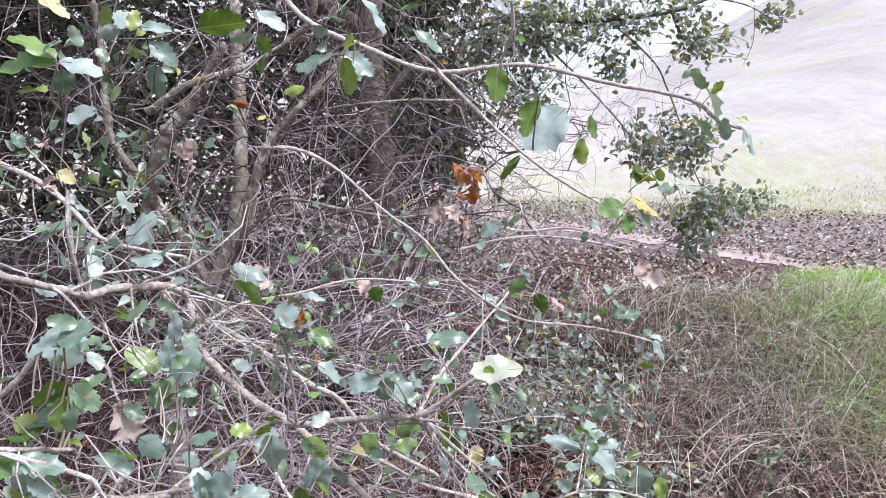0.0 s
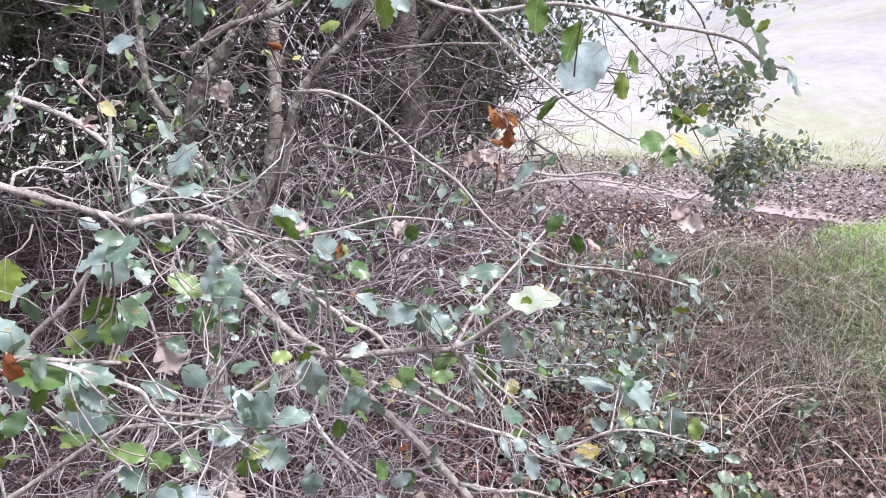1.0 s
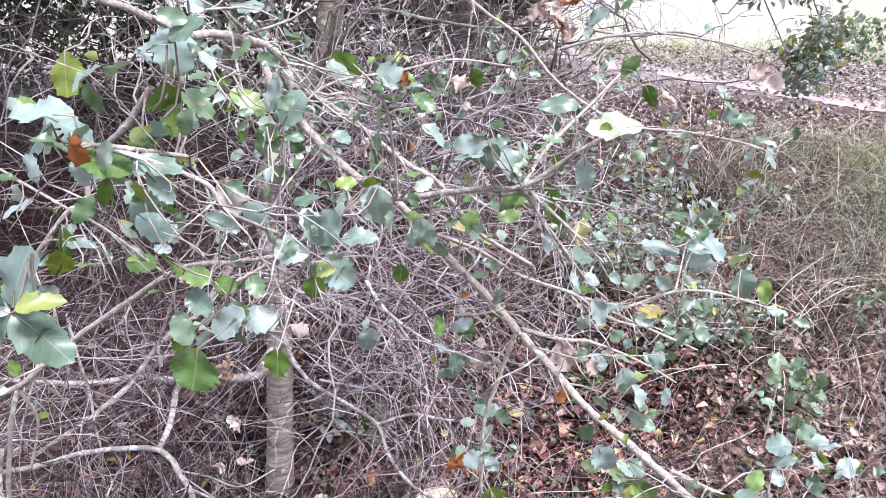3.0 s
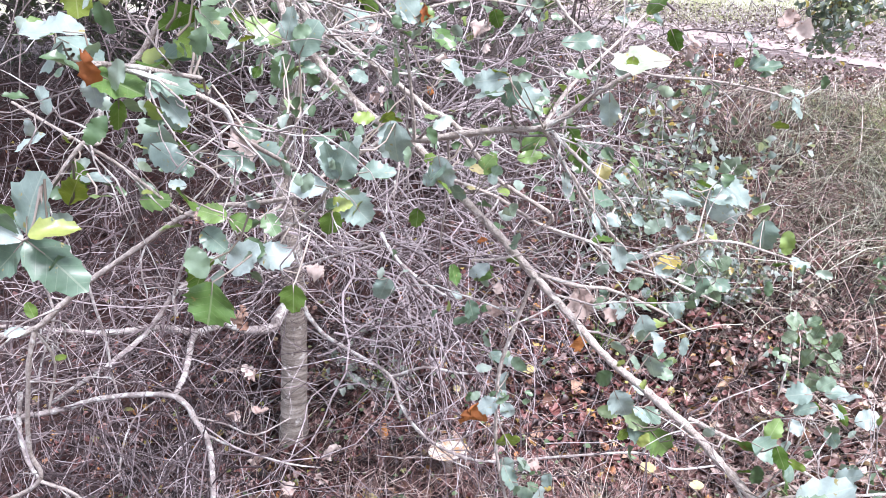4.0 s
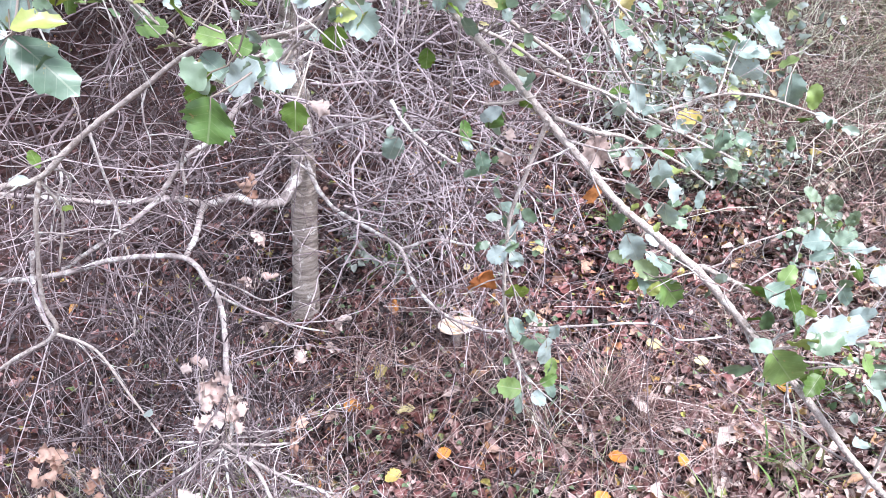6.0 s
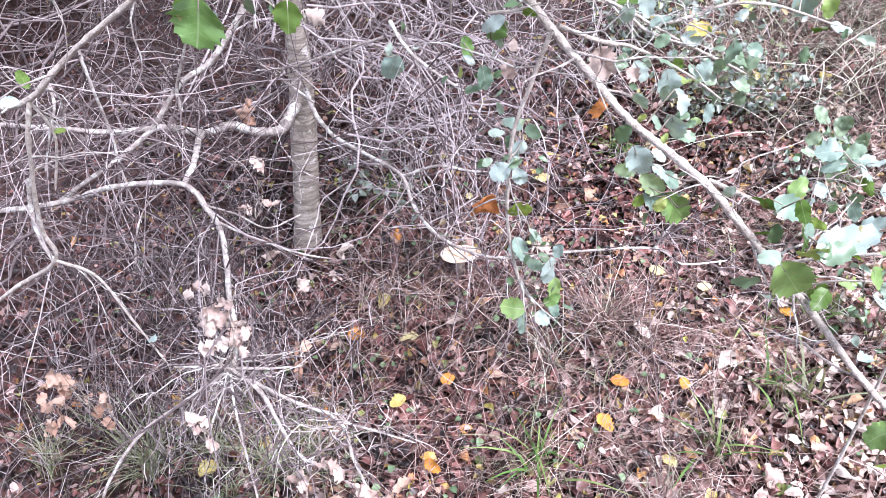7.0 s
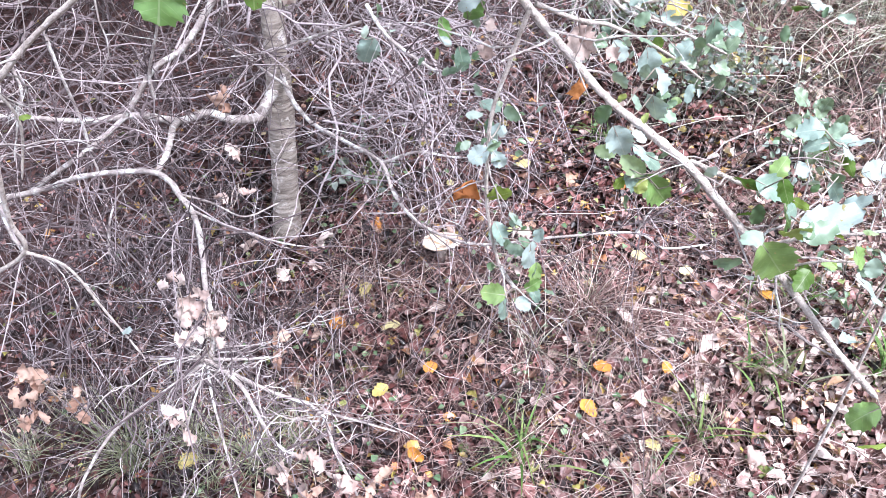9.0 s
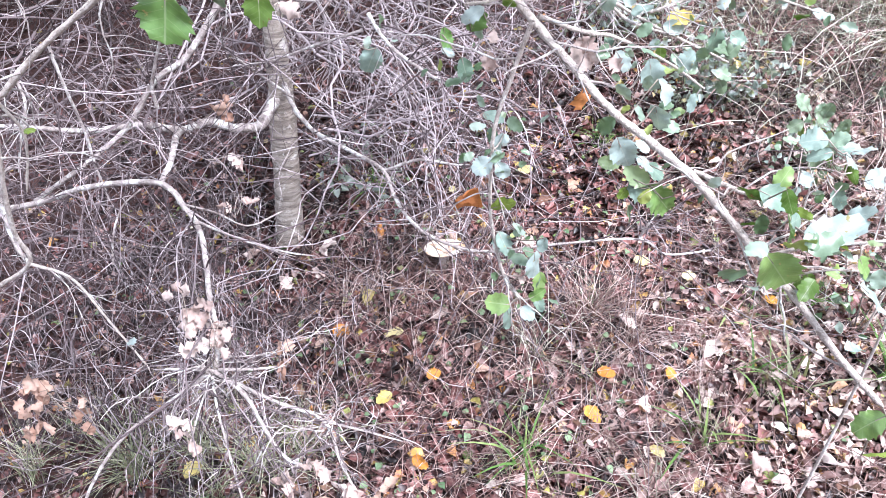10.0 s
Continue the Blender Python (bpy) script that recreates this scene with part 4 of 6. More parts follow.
leaves_at(oak_shrub, GREEN, [(-0.324, 0.655, 1.494, -0.365, 0.655, 1.482, 0.55), (-0.297, 0.689, 1.470, -0.268, 0.689, 1.498, 0.75), (0.470, 1.380, 1.633, 0.519, 1.380, 1.567, 0.45), (0.548, 1.380, 1.552, 0.583, 1.380, 1.508, 0.55), (0.190, 0.780, 1.494, 0.164, 0.780, 1.487, 0.90), (0.195, 0.780, 1.488, 0.195, 0.780, 1.464, 0.65), (0.254, 0.960, 1.464, 0.277, 0.960, 1.439, 0.60), (0.085, 1.100, 1.424, 0.054, 1.100, 1.406, 0.60), (0.081, 1.300, 1.769, 0.114, 1.300, 1.751, 0.50), (0.405, 1.300, 1.462, 0.462, 1.300, 1.450, 0.35)])
leaves_at(oak_shrub, OLIVE, [(-0.253, 0.800, 1.675, -0.203, 0.800, 1.683, 0.75), (-0.217, 0.900, 1.676, -0.204, 0.900, 1.659, 0.90), (-0.211, 0.900, 1.654, -0.210, 0.900, 1.633, 0.80), (-0.120, 1.000, 1.688, -0.124, 1.000, 1.668, 0.80), (-0.125, 0.950, 1.655, -0.107, 0.950, 1.612, 0.65), (0.061, 0.850, 1.640, 0.055, 0.850, 1.601, 0.80), (0.081, 0.640, 1.604, 0.064, 0.640, 1.573, 0.50), (0.167, 0.900, 1.559, 0.167, 0.900, 1.527, 0.55), (0.185, 0.950, 1.585, 0.188, 0.950, 1.555, 0.45), (0.485, 1.380, 1.615, 0.509, 1.380, 1.638, 0.60), (0.346, 1.343, 1.493, 0.350, 1.343, 1.457, 0.70), (0.180, 0.780, 1.475, 0.178, 0.780, 1.459, 0.70)])
leaves_at(oak_shrub, OLIVE, [(0.259, 0.900, 1.523, 0.265, 0.900, 1.508, 0.80), (0.123, 1.200, 1.518, 0.092, 1.200, 1.478, 0.30), (0.342, 1.339, 1.479, 0.384, 1.339, 1.472, 0.40)])
leaves_at(oak_shrub, GREEN, [(0.180, 1.120, 1.592, 0.121, 1.120, 1.532, 0.85)])
leaves_at(oak_shrub, YELLOWING, [(0.073, 0.645, 1.363, 0.024, 0.645, 1.358, 0.62)])
leaves_at(oak_shrub, YELLOW, [(-0.311, 0.600, 1.680, -0.289, 0.600, 1.663, 0.55), (-0.388, 0.750, 1.532, -0.371, 0.750, 1.523, 0.80), (0.244, 0.962, 1.481, 0.285, 0.962, 1.461, 0.50), (-0.257, 0.800, 1.619, -0.250, 0.800, 1.633, 0.70), (-0.295, 1.200, 1.576, -0.281, 1.200, 1.581, 0.80)])
leaves_at(oak_shrub, PALE, [(-0.445, 0.900, 1.527, -0.417, 0.900, 1.520, 0.80), (-0.464, 1.300, 1.495, -0.444, 1.300, 1.524, 0.70), (-0.441, 1.300, 1.495, -0.414, 1.300, 1.487, 0.90), (-0.588, 1.068, 1.483, -0.546, 1.068, 1.477, 0.50), (-0.470, 0.900, 1.549, -0.486, 0.900, 1.555, 0.50), (0.076, 1.658, 1.462, 0.060, 1.658, 1.431, 0.60), (-0.004, 1.350, 1.411, 0.032, 1.350, 1.404, 0.60), (0.011, 1.350, 1.431, -0.017, 1.350, 1.398, 0.70), (0.045, 1.350, 1.398, 0.037, 1.350, 1.367, 0.60), (-0.349, 1.476, 1.266, -0.393, 1.476, 1.278, 0.60), (-0.334, 1.272, 1.298, -0.311, 1.272, 1.278, 0.70), (-0.116, 1.200, 1.309, -0.135, 1.200, 1.290, 0.70)])
leaves_at(oak_shrub, PALE, [(-0.121, 1.200, 1.300, -0.105, 1.200, 1.314, 0.80)])
leaves_at(oak_shrub, ORANGE, [(0.030, 1.659, 1.465, 0.068, 1.659, 1.435, 0.60), (0.067, 1.655, 1.438, 0.066, 1.655, 1.395, 0.50), (0.059, 1.655, 1.410, 0.081, 1.655, 1.422, 0.70), (-0.387, 1.400, 1.605, -0.362, 1.400, 1.599, 0.60), (-0.144, 0.731, 1.394, -0.144, 0.731, 1.373, 0.40), (0.025, 1.655, 1.404, 0.063, 1.655, 1.392, 0.50)])
leaves_at(oak_shrub, GREEN, [(-0.238, 0.440, 1.457, -0.214, 0.440, 1.463, 0.90), (-0.234, 0.440, 1.453, -0.259, 0.440, 1.452, 0.80), (-0.238, 0.450, 1.423, -0.220, 0.450, 1.407, 0.60), (-0.250, 0.466, 1.396, -0.280, 0.466, 1.385, 0.90), (-0.259, 0.420, 1.388, -0.231, 0.420, 1.381, 0.60), (-0.253, 0.420, 1.378, -0.238, 0.420, 1.361, 0.60), (-0.360, 0.750, 1.439, -0.361, 0.750, 1.409, 0.70), (-0.262, 0.683, 1.455, -0.293, 0.683, 1.461, 0.65), (-0.270, 0.604, 1.395, -0.240, 0.604, 1.381, 0.60), (-0.236, 0.600, 1.380, -0.227, 0.600, 1.407, 0.50), (-0.226, 0.600, 1.368, -0.211, 0.600, 1.396, 0.75), (-0.232, 0.600, 1.368, -0.250, 0.600, 1.342, 0.70)])
leaves_at(oak_shrub, GREEN, [(-0.227, 0.600, 1.360, -0.209, 0.600, 1.357, 0.60), (-0.299, 1.274, 1.280, -0.359, 1.274, 1.333, 0.45), (-0.149, 0.729, 1.377, -0.167, 0.729, 1.400, 0.85), (-0.151, 0.731, 1.374, -0.129, 0.731, 1.389, 0.90), (-0.237, 0.800, 1.315, -0.216, 0.800, 1.306, 0.60), (-0.124, 0.700, 1.347, -0.099, 0.700, 1.331, 0.60)])
leaves_at(oak_shrub, GREEN, [(-0.065, 0.720, 1.316, -0.097, 0.720, 1.314, 0.60), (-0.053, 0.720, 1.326, -0.065, 0.720, 1.302, 0.70), (-0.048, 0.720, 1.320, -0.030, 0.720, 1.292, 0.80), (-0.034, 0.740, 1.324, -0.019, 0.740, 1.305, 0.70), (-0.015, 0.740, 1.359, 0.026, 0.740, 1.365, 0.40), (-0.153, 0.620, 1.310, -0.155, 0.620, 1.272, 0.70), (-0.187, 0.550, 1.288, -0.198, 0.550, 1.313, 0.70), (-0.176, 0.550, 1.293, -0.172, 0.550, 1.319, 0.60), (-0.170, 0.550, 1.288, -0.141, 0.550, 1.295, 0.60), (-0.256, 0.700, 1.265, -0.228, 0.700, 1.274, 0.60), (-0.132, 0.657, 1.242, -0.112, 0.657, 1.265, 0.80), (-0.093, 0.800, 1.205, -0.079, 0.800, 1.229, 0.80)])
leaves_at(oak_shrub, GREEN, [(-0.084, 0.800, 1.205, -0.073, 0.800, 1.194, 0.80), (-0.051, 0.719, 1.250, -0.026, 0.719, 1.256, 0.60), (-0.377, 0.800, 1.393, -0.355, 0.800, 1.406, 0.60), (-0.451, 0.800, 1.403, -0.427, 0.800, 1.393, 0.50), (-0.257, 0.500, 1.366, -0.274, 0.500, 1.357, 0.60), (-0.402, 0.883, 1.225, -0.376, 0.883, 1.209, 0.60)])
leaves_at(oak_shrub, OLIVE, [(-0.236, 0.450, 1.423, -0.262, 0.450, 1.415, 0.55), (-0.367, 0.800, 1.374, -0.345, 0.800, 1.369, 0.50), (-0.260, 0.597, 1.383, -0.274, 0.597, 1.378, 0.60), (-0.298, 0.700, 1.338, -0.305, 0.700, 1.327, 0.70), (-0.250, 0.480, 1.367, -0.267, 0.480, 1.371, 0.60), (-0.166, 0.620, 1.310, -0.154, 0.620, 1.321, 0.60), (-0.133, 0.800, 1.315, -0.117, 0.800, 1.325, 0.40), (-0.060, 0.693, 1.337, -0.076, 0.693, 1.345, 0.40)])
leaves_at(oak_shrub, GREEN, [(0.025, 0.637, 1.338, 0.026, 0.637, 1.307, 0.60), (0.011, 0.740, 1.259, 0.013, 0.740, 1.229, 0.55), (0.290, 1.200, 1.251, 0.331, 1.200, 1.256, 0.50), (0.281, 1.200, 1.251, 0.303, 1.200, 1.268, 0.80), (0.279, 1.200, 1.290, 0.269, 1.200, 1.306, 0.70), (0.353, 1.200, 1.208, 0.379, 1.200, 1.178, 0.60), (0.218, 1.089, 1.072, 0.162, 1.089, 1.095, 0.42), (0.216, 1.061, 1.091, 0.269, 1.061, 1.096, 0.55), (0.165, 0.800, 1.209, 0.204, 0.800, 1.182, 0.65), (0.221, 1.065, 1.104, 0.210, 1.065, 1.075, 0.60), (0.281, 0.997, 1.086, 0.293, 0.997, 1.035, 0.65)])
leaves_at(oak_shrub, GREEN, [(0.079, 0.800, 1.211, 0.073, 0.800, 1.231, 0.50), (0.324, 1.200, 1.187, 0.333, 1.200, 1.202, 0.70), (-0.038, 1.100, 1.325, -0.055, 1.100, 1.342, 0.60), (0.089, 1.200, 1.328, 0.108, 1.200, 1.343, 0.60), (0.146, 1.200, 1.309, 0.131, 1.200, 1.333, 0.30)])
leaves_at(oak_shrub, OLIVE, [(0.213, 1.070, 1.089, 0.198, 1.070, 1.104, 0.70), (0.003, 0.740, 1.311, 0.013, 0.740, 1.295, 0.60), (0.000, 0.730, 1.274, 0.003, 0.730, 1.247, 0.40), (0.042, 0.644, 1.366, 0.041, 0.644, 1.355, 0.90), (0.134, 1.047, 1.329, 0.149, 1.047, 1.300, 0.60), (0.326, 1.200, 1.164, 0.357, 1.200, 1.160, 0.60), (0.260, 1.200, 1.251, 0.271, 1.200, 1.266, 0.80), (-0.019, 1.000, 1.366, -0.034, 1.000, 1.358, 0.40)])
leaves_at(oak_shrub, PALE, [(0.148, 1.044, 1.328, 0.169, 1.044, 1.294, 0.40), (0.270, 1.200, 1.236, 0.258, 1.200, 1.251, 0.80), (0.159, 1.200, 1.121, 0.166, 1.200, 1.105, 0.70), (0.207, 1.200, 1.121, 0.193, 1.200, 1.111, 0.60), (-0.142, 0.900, 1.309, -0.149, 0.900, 1.316, 0.90), (0.337, 1.300, 1.301, 0.370, 1.300, 1.285, 0.30)])
leaves_at(oak_shrub, YELLOW, [(0.030, 0.730, 1.232, 0.035, 0.730, 1.210, 0.60), (-0.104, 0.780, 1.218, -0.087, 0.780, 1.215, 0.70), (0.056, 0.670, 1.361, 0.064, 0.670, 1.366, 0.50)])
leaves_at(oak_shrub, GREEN, [(-0.362, 0.420, 1.283, -0.350, 0.420, 1.325, 0.80), (-0.364, 0.420, 1.279, -0.325, 0.420, 1.245, 0.60), (-0.366, 0.420, 1.278, -0.387, 0.420, 1.288, 0.70), (-0.367, 0.420, 1.276, -0.393, 0.420, 1.252, 0.70), (-0.358, 0.440, 1.280, -0.340, 0.440, 1.288, 0.70), (-0.368, 0.500, 1.278, -0.348, 0.500, 1.281, 0.60), (-0.293, 0.420, 1.412, -0.337, 0.420, 1.416, 0.50), (-0.308, 0.420, 1.407, -0.330, 0.420, 1.391, 0.70), (-0.293, 0.420, 1.390, -0.263, 0.420, 1.377, 0.75), (-0.295, 0.420, 1.389, -0.295, 0.420, 1.368, 0.60), (-0.279, 0.467, 1.389, -0.251, 0.467, 1.396, 0.65), (-0.333, 0.550, 1.325, -0.324, 0.550, 1.284, 0.60)])
leaves_at(oak_shrub, GREEN, [(-0.322, 0.560, 1.291, -0.311, 0.560, 1.276, 0.70), (-0.411, 0.642, 1.219, -0.379, 0.642, 1.221, 0.65), (-0.339, 0.600, 1.251, -0.356, 0.600, 1.253, 0.60), (-0.305, 0.600, 1.223, -0.332, 0.600, 1.230, 0.70), (-0.303, 0.600, 1.223, -0.283, 0.600, 1.215, 0.85)])
leaves_at(oak_shrub, GREEN, [(-0.282, 0.750, 1.353, -0.282, 0.750, 1.386, 0.60), (-0.273, 0.750, 1.361, -0.257, 0.750, 1.349, 0.80), (-0.232, 0.577, 1.372, -0.235, 0.577, 1.353, 0.85), (-0.193, 0.540, 1.279, -0.223, 0.540, 1.284, 0.70), (-0.184, 0.540, 1.286, -0.192, 0.540, 1.317, 0.50), (-0.183, 0.540, 1.286, -0.171, 0.540, 1.318, 0.65), (-0.183, 0.540, 1.276, -0.159, 0.540, 1.252, 0.75), (-0.163, 0.647, 1.305, -0.161, 0.647, 1.268, 0.68), (-0.121, 0.657, 1.270, -0.115, 0.657, 1.236, 0.65), (-0.132, 0.653, 1.241, -0.129, 0.653, 1.255, 0.80), (-0.061, 0.691, 1.335, -0.094, 0.691, 1.331, 0.60)])
leaves_at(oak_shrub, GREEN, [(-0.061, 0.740, 1.317, -0.031, 0.740, 1.297, 0.65), (-0.049, 0.740, 1.253, -0.023, 0.740, 1.272, 0.55), (-0.003, 0.764, 1.224, 0.003, 0.764, 1.193, 0.50), (0.043, 0.617, 1.227, 0.032, 0.617, 1.238, 0.70), (0.055, 0.647, 1.224, 0.068, 0.647, 1.217, 0.70)])
leaves_at(oak_shrub, GREEN, [(0.054, 0.730, 1.161, 0.063, 0.730, 1.127, 0.50), (0.061, 0.720, 1.229, 0.044, 0.720, 1.237, 0.60), (0.311, 0.959, 1.045, 0.341, 0.959, 1.043, 0.65), (0.182, 0.900, 1.070, 0.198, 0.900, 1.077, 0.80), (0.189, 0.900, 1.044, 0.191, 0.900, 1.008, 0.60), (0.205, 0.900, 1.037, 0.225, 0.900, 1.027, 0.80), (0.052, 0.800, 1.041, 0.049, 0.800, 1.059, 0.80), (0.064, 0.800, 1.053, 0.084, 0.800, 1.029, 0.55), (0.140, 0.820, 1.025, 0.148, 0.820, 1.048, 0.90), (0.089, 0.730, 1.077, 0.100, 0.730, 1.039, 0.60), (0.101, 0.730, 1.056, 0.116, 0.730, 1.027, 0.50), (0.103, 0.730, 1.027, 0.112, 0.730, 0.998, 0.95)])
leaves_at(oak_shrub, GREEN, [(0.058, 0.649, 1.033, 0.077, 0.649, 0.997, 0.65), (0.104, 0.720, 0.963, 0.123, 0.720, 0.944, 0.70), (0.091, 0.720, 0.943, 0.115, 0.720, 0.911, 0.60), (0.110, 0.720, 0.937, 0.143, 0.720, 0.896, 0.60)])
leaves_at(oak_shrub, GREEN, [(-0.094, 0.804, 1.067, -0.082, 0.804, 1.093, 0.90), (-0.148, 1.003, 0.990, -0.141, 1.003, 0.954, 0.60), (-0.108, 0.850, 1.016, -0.101, 0.850, 0.985, 0.70), (-0.117, 0.850, 1.016, -0.131, 0.850, 1.028, 0.60), (-0.256, 1.057, 0.932, -0.276, 1.057, 0.887, 0.70), (-0.279, 0.537, 1.201, -0.254, 0.537, 1.229, 0.65), (-0.260, 0.547, 1.215, -0.228, 0.547, 1.214, 0.75), (-0.272, 0.488, 1.218, -0.279, 0.488, 1.181, 1.10), (-0.352, 0.700, 1.249, -0.314, 0.700, 1.234, 0.40), (-0.080, 1.109, 0.778, -0.085, 1.109, 0.745, 0.60), (-0.061, 0.730, 0.951, -0.083, 0.730, 0.934, 0.80), (-0.057, 0.730, 0.948, -0.044, 0.730, 0.928, 0.70)])
leaves_at(oak_shrub, GREEN, [(-0.157, 0.728, 1.377, -0.164, 0.728, 1.390, 0.80), (-0.138, 0.732, 1.377, -0.143, 0.732, 1.392, 0.80), (0.001, 0.900, 1.338, 0.033, 0.900, 1.341, 0.40), (-0.054, 1.000, 1.326, -0.076, 1.000, 1.329, 0.50)])
leaves_at(oak_shrub, OLIVE, [(-0.430, 0.585, 1.276, -0.431, 0.585, 1.244, 0.65), (-0.258, 0.440, 1.375, -0.251, 0.440, 1.351, 0.70), (-0.286, 0.430, 1.372, -0.289, 0.430, 1.352, 0.60), (-0.343, 0.600, 1.290, -0.322, 0.600, 1.286, 0.50), (-0.192, 0.550, 1.256, -0.198, 0.550, 1.236, 1.00), (-0.179, 0.700, 1.289, -0.161, 0.700, 1.294, 0.50), (-0.164, 0.800, 1.160, -0.167, 0.800, 1.136, 0.80), (-0.005, 0.730, 1.284, 0.009, 0.730, 1.266, 0.55), (-0.212, 0.498, 1.215, -0.213, 0.498, 1.191, 0.90), (-0.324, 0.600, 1.183, -0.351, 0.600, 1.153, 0.75), (0.117, 0.820, 1.036, 0.112, 0.820, 1.053, 0.70)])
leaves_at(oak_shrub, OLIVE, [(0.089, 0.720, 0.933, 0.079, 0.720, 0.917, 0.80), (-0.377, 0.500, 1.326, -0.370, 0.500, 1.320, 0.70)])
leaves_at(oak_shrub, PALE, [(-0.339, 0.600, 1.236, -0.334, 0.600, 1.215, 0.80), (-0.420, 0.877, 1.240, -0.397, 0.877, 1.208, 0.80), (0.026, 0.800, 1.070, 0.031, 0.800, 1.032, 0.35), (-0.068, 0.780, 1.081, -0.074, 0.780, 1.063, 0.60), (-0.071, 0.780, 1.062, -0.076, 0.780, 1.034, 0.50), (-0.260, 0.671, 1.143, -0.239, 0.671, 1.133, 0.90), (-0.268, 1.000, 1.329, -0.262, 1.000, 1.304, 0.70), (-0.105, 1.000, 1.318, -0.097, 1.000, 1.304, 0.60)])
leaves_at(oak_shrub, ORANGE, [(-0.284, 0.400, 1.407, -0.289, 0.400, 1.387, 0.55), (-0.152, 1.200, 0.543, -0.113, 1.200, 0.596, 0.75), (0.034, 0.800, 1.009, 0.038, 0.800, 0.981, 0.85), (-0.095, 0.800, 1.120, -0.083, 0.800, 1.124, 0.70), (-0.183, 1.000, 1.257, -0.170, 1.000, 1.250, 0.60)])
leaves_at(oak_shrub, YELLOW, [(0.033, 0.730, 1.247, 0.037, 0.730, 1.226, 0.70), (0.143, 0.973, 1.022, 0.177, 0.973, 1.028, 0.80), (-0.107, 0.780, 1.196, -0.096, 0.780, 1.194, 0.50)])
leaves_at(oak_shrub, GREEN, [(0.197, 0.640, 0.989, 0.231, 0.640, 0.973, 0.70), (0.230, 0.640, 0.995, 0.232, 0.640, 0.977, 0.60), (0.230, 0.640, 0.965, 0.249, 0.640, 0.930, 0.60), (0.210, 0.545, 1.001, 0.256, 0.545, 1.026, 0.55), (0.300, 0.620, 0.932, 0.315, 0.620, 0.908, 0.70), (0.188, 0.555, 0.979, 0.216, 0.555, 0.944, 0.85), (0.261, 0.650, 0.863, 0.285, 0.650, 0.852, 0.70), (0.301, 0.600, 0.913, 0.338, 0.600, 0.884, 0.70), (0.388, 0.600, 0.730, 0.359, 0.600, 0.698, 0.70), (-0.062, 1.107, 0.745, -0.058, 1.107, 0.768, 0.70)])
leaves_at(oak_shrub, GREEN, [(-0.058, 0.740, 0.958, -0.053, 0.740, 0.934, 0.60), (-0.058, 0.925, 0.699, -0.044, 0.925, 0.661, 0.70), (0.006, 0.740, 0.840, -0.000, 0.740, 0.817, 0.60), (-0.007, 0.730, 0.823, 0.000, 0.730, 0.781, 0.70), (-0.031, 0.730, 0.735, -0.065, 0.730, 0.738, 0.85), (-0.036, 0.730, 0.729, -0.026, 0.730, 0.691, 0.55)])
leaves_at(oak_shrub, GREEN, [(-0.019, 0.730, 0.727, 0.003, 0.730, 0.717, 0.85), (-0.008, 0.730, 0.748, 0.011, 0.730, 0.763, 0.70), (0.059, 0.800, 1.053, 0.053, 0.800, 1.069, 0.70), (0.109, 0.850, 1.035, 0.116, 0.850, 1.048, 0.80), (0.157, 0.900, 1.016, 0.170, 0.900, 1.006, 0.80), (0.224, 0.950, 1.017, 0.233, 0.950, 0.999, 0.80)])
leaves_at(oak_shrub, OLIVE, [(0.176, 0.640, 0.991, 0.205, 0.640, 0.975, 0.40), (0.208, 0.607, 1.013, 0.218, 0.607, 0.990, 0.55), (0.233, 0.640, 0.971, 0.254, 0.640, 0.961, 0.40), (0.222, 0.539, 1.009, 0.246, 0.539, 1.006, 0.60), (0.272, 0.650, 0.885, 0.282, 0.650, 0.861, 0.60), (0.384, 0.600, 0.660, 0.414, 0.600, 0.674, 0.25), (-0.062, 0.740, 0.878, -0.032, 0.740, 0.888, 0.80), (0.196, 0.660, 0.932, 0.217, 0.660, 0.938, 0.35)])
leaves_at(oak_shrub, PALE, [(-0.029, 0.950, 0.679, 0.002, 0.950, 0.661, 0.70), (-0.028, 0.730, 0.785, -0.017, 0.730, 0.772, 0.50)])
leaves_at(oak_shrub, OLIVE, [(-0.121, 0.651, 1.248, -0.107, 0.639, 1.243, 0.70), (-0.272, 0.496, 1.234, -0.290, 0.484, 1.217, 0.50), (-0.360, 0.466, 1.285, -0.340, 0.454, 1.312, 0.50), (-0.326, 0.556, 1.265, -0.306, 0.544, 1.253, 0.80), (-0.385, 0.806, 1.206, -0.350, 0.794, 1.204, 0.50), (0.201, 1.076, 1.109, 0.227, 1.064, 1.102, 0.50), (0.310, 0.966, 1.035, 0.290, 0.954, 1.048, 0.70), (-0.336, 0.491, 1.441, -0.335, 0.479, 1.412, 0.85), (-0.247, 0.856, 1.392, -0.208, 0.844, 1.372, 0.45)])
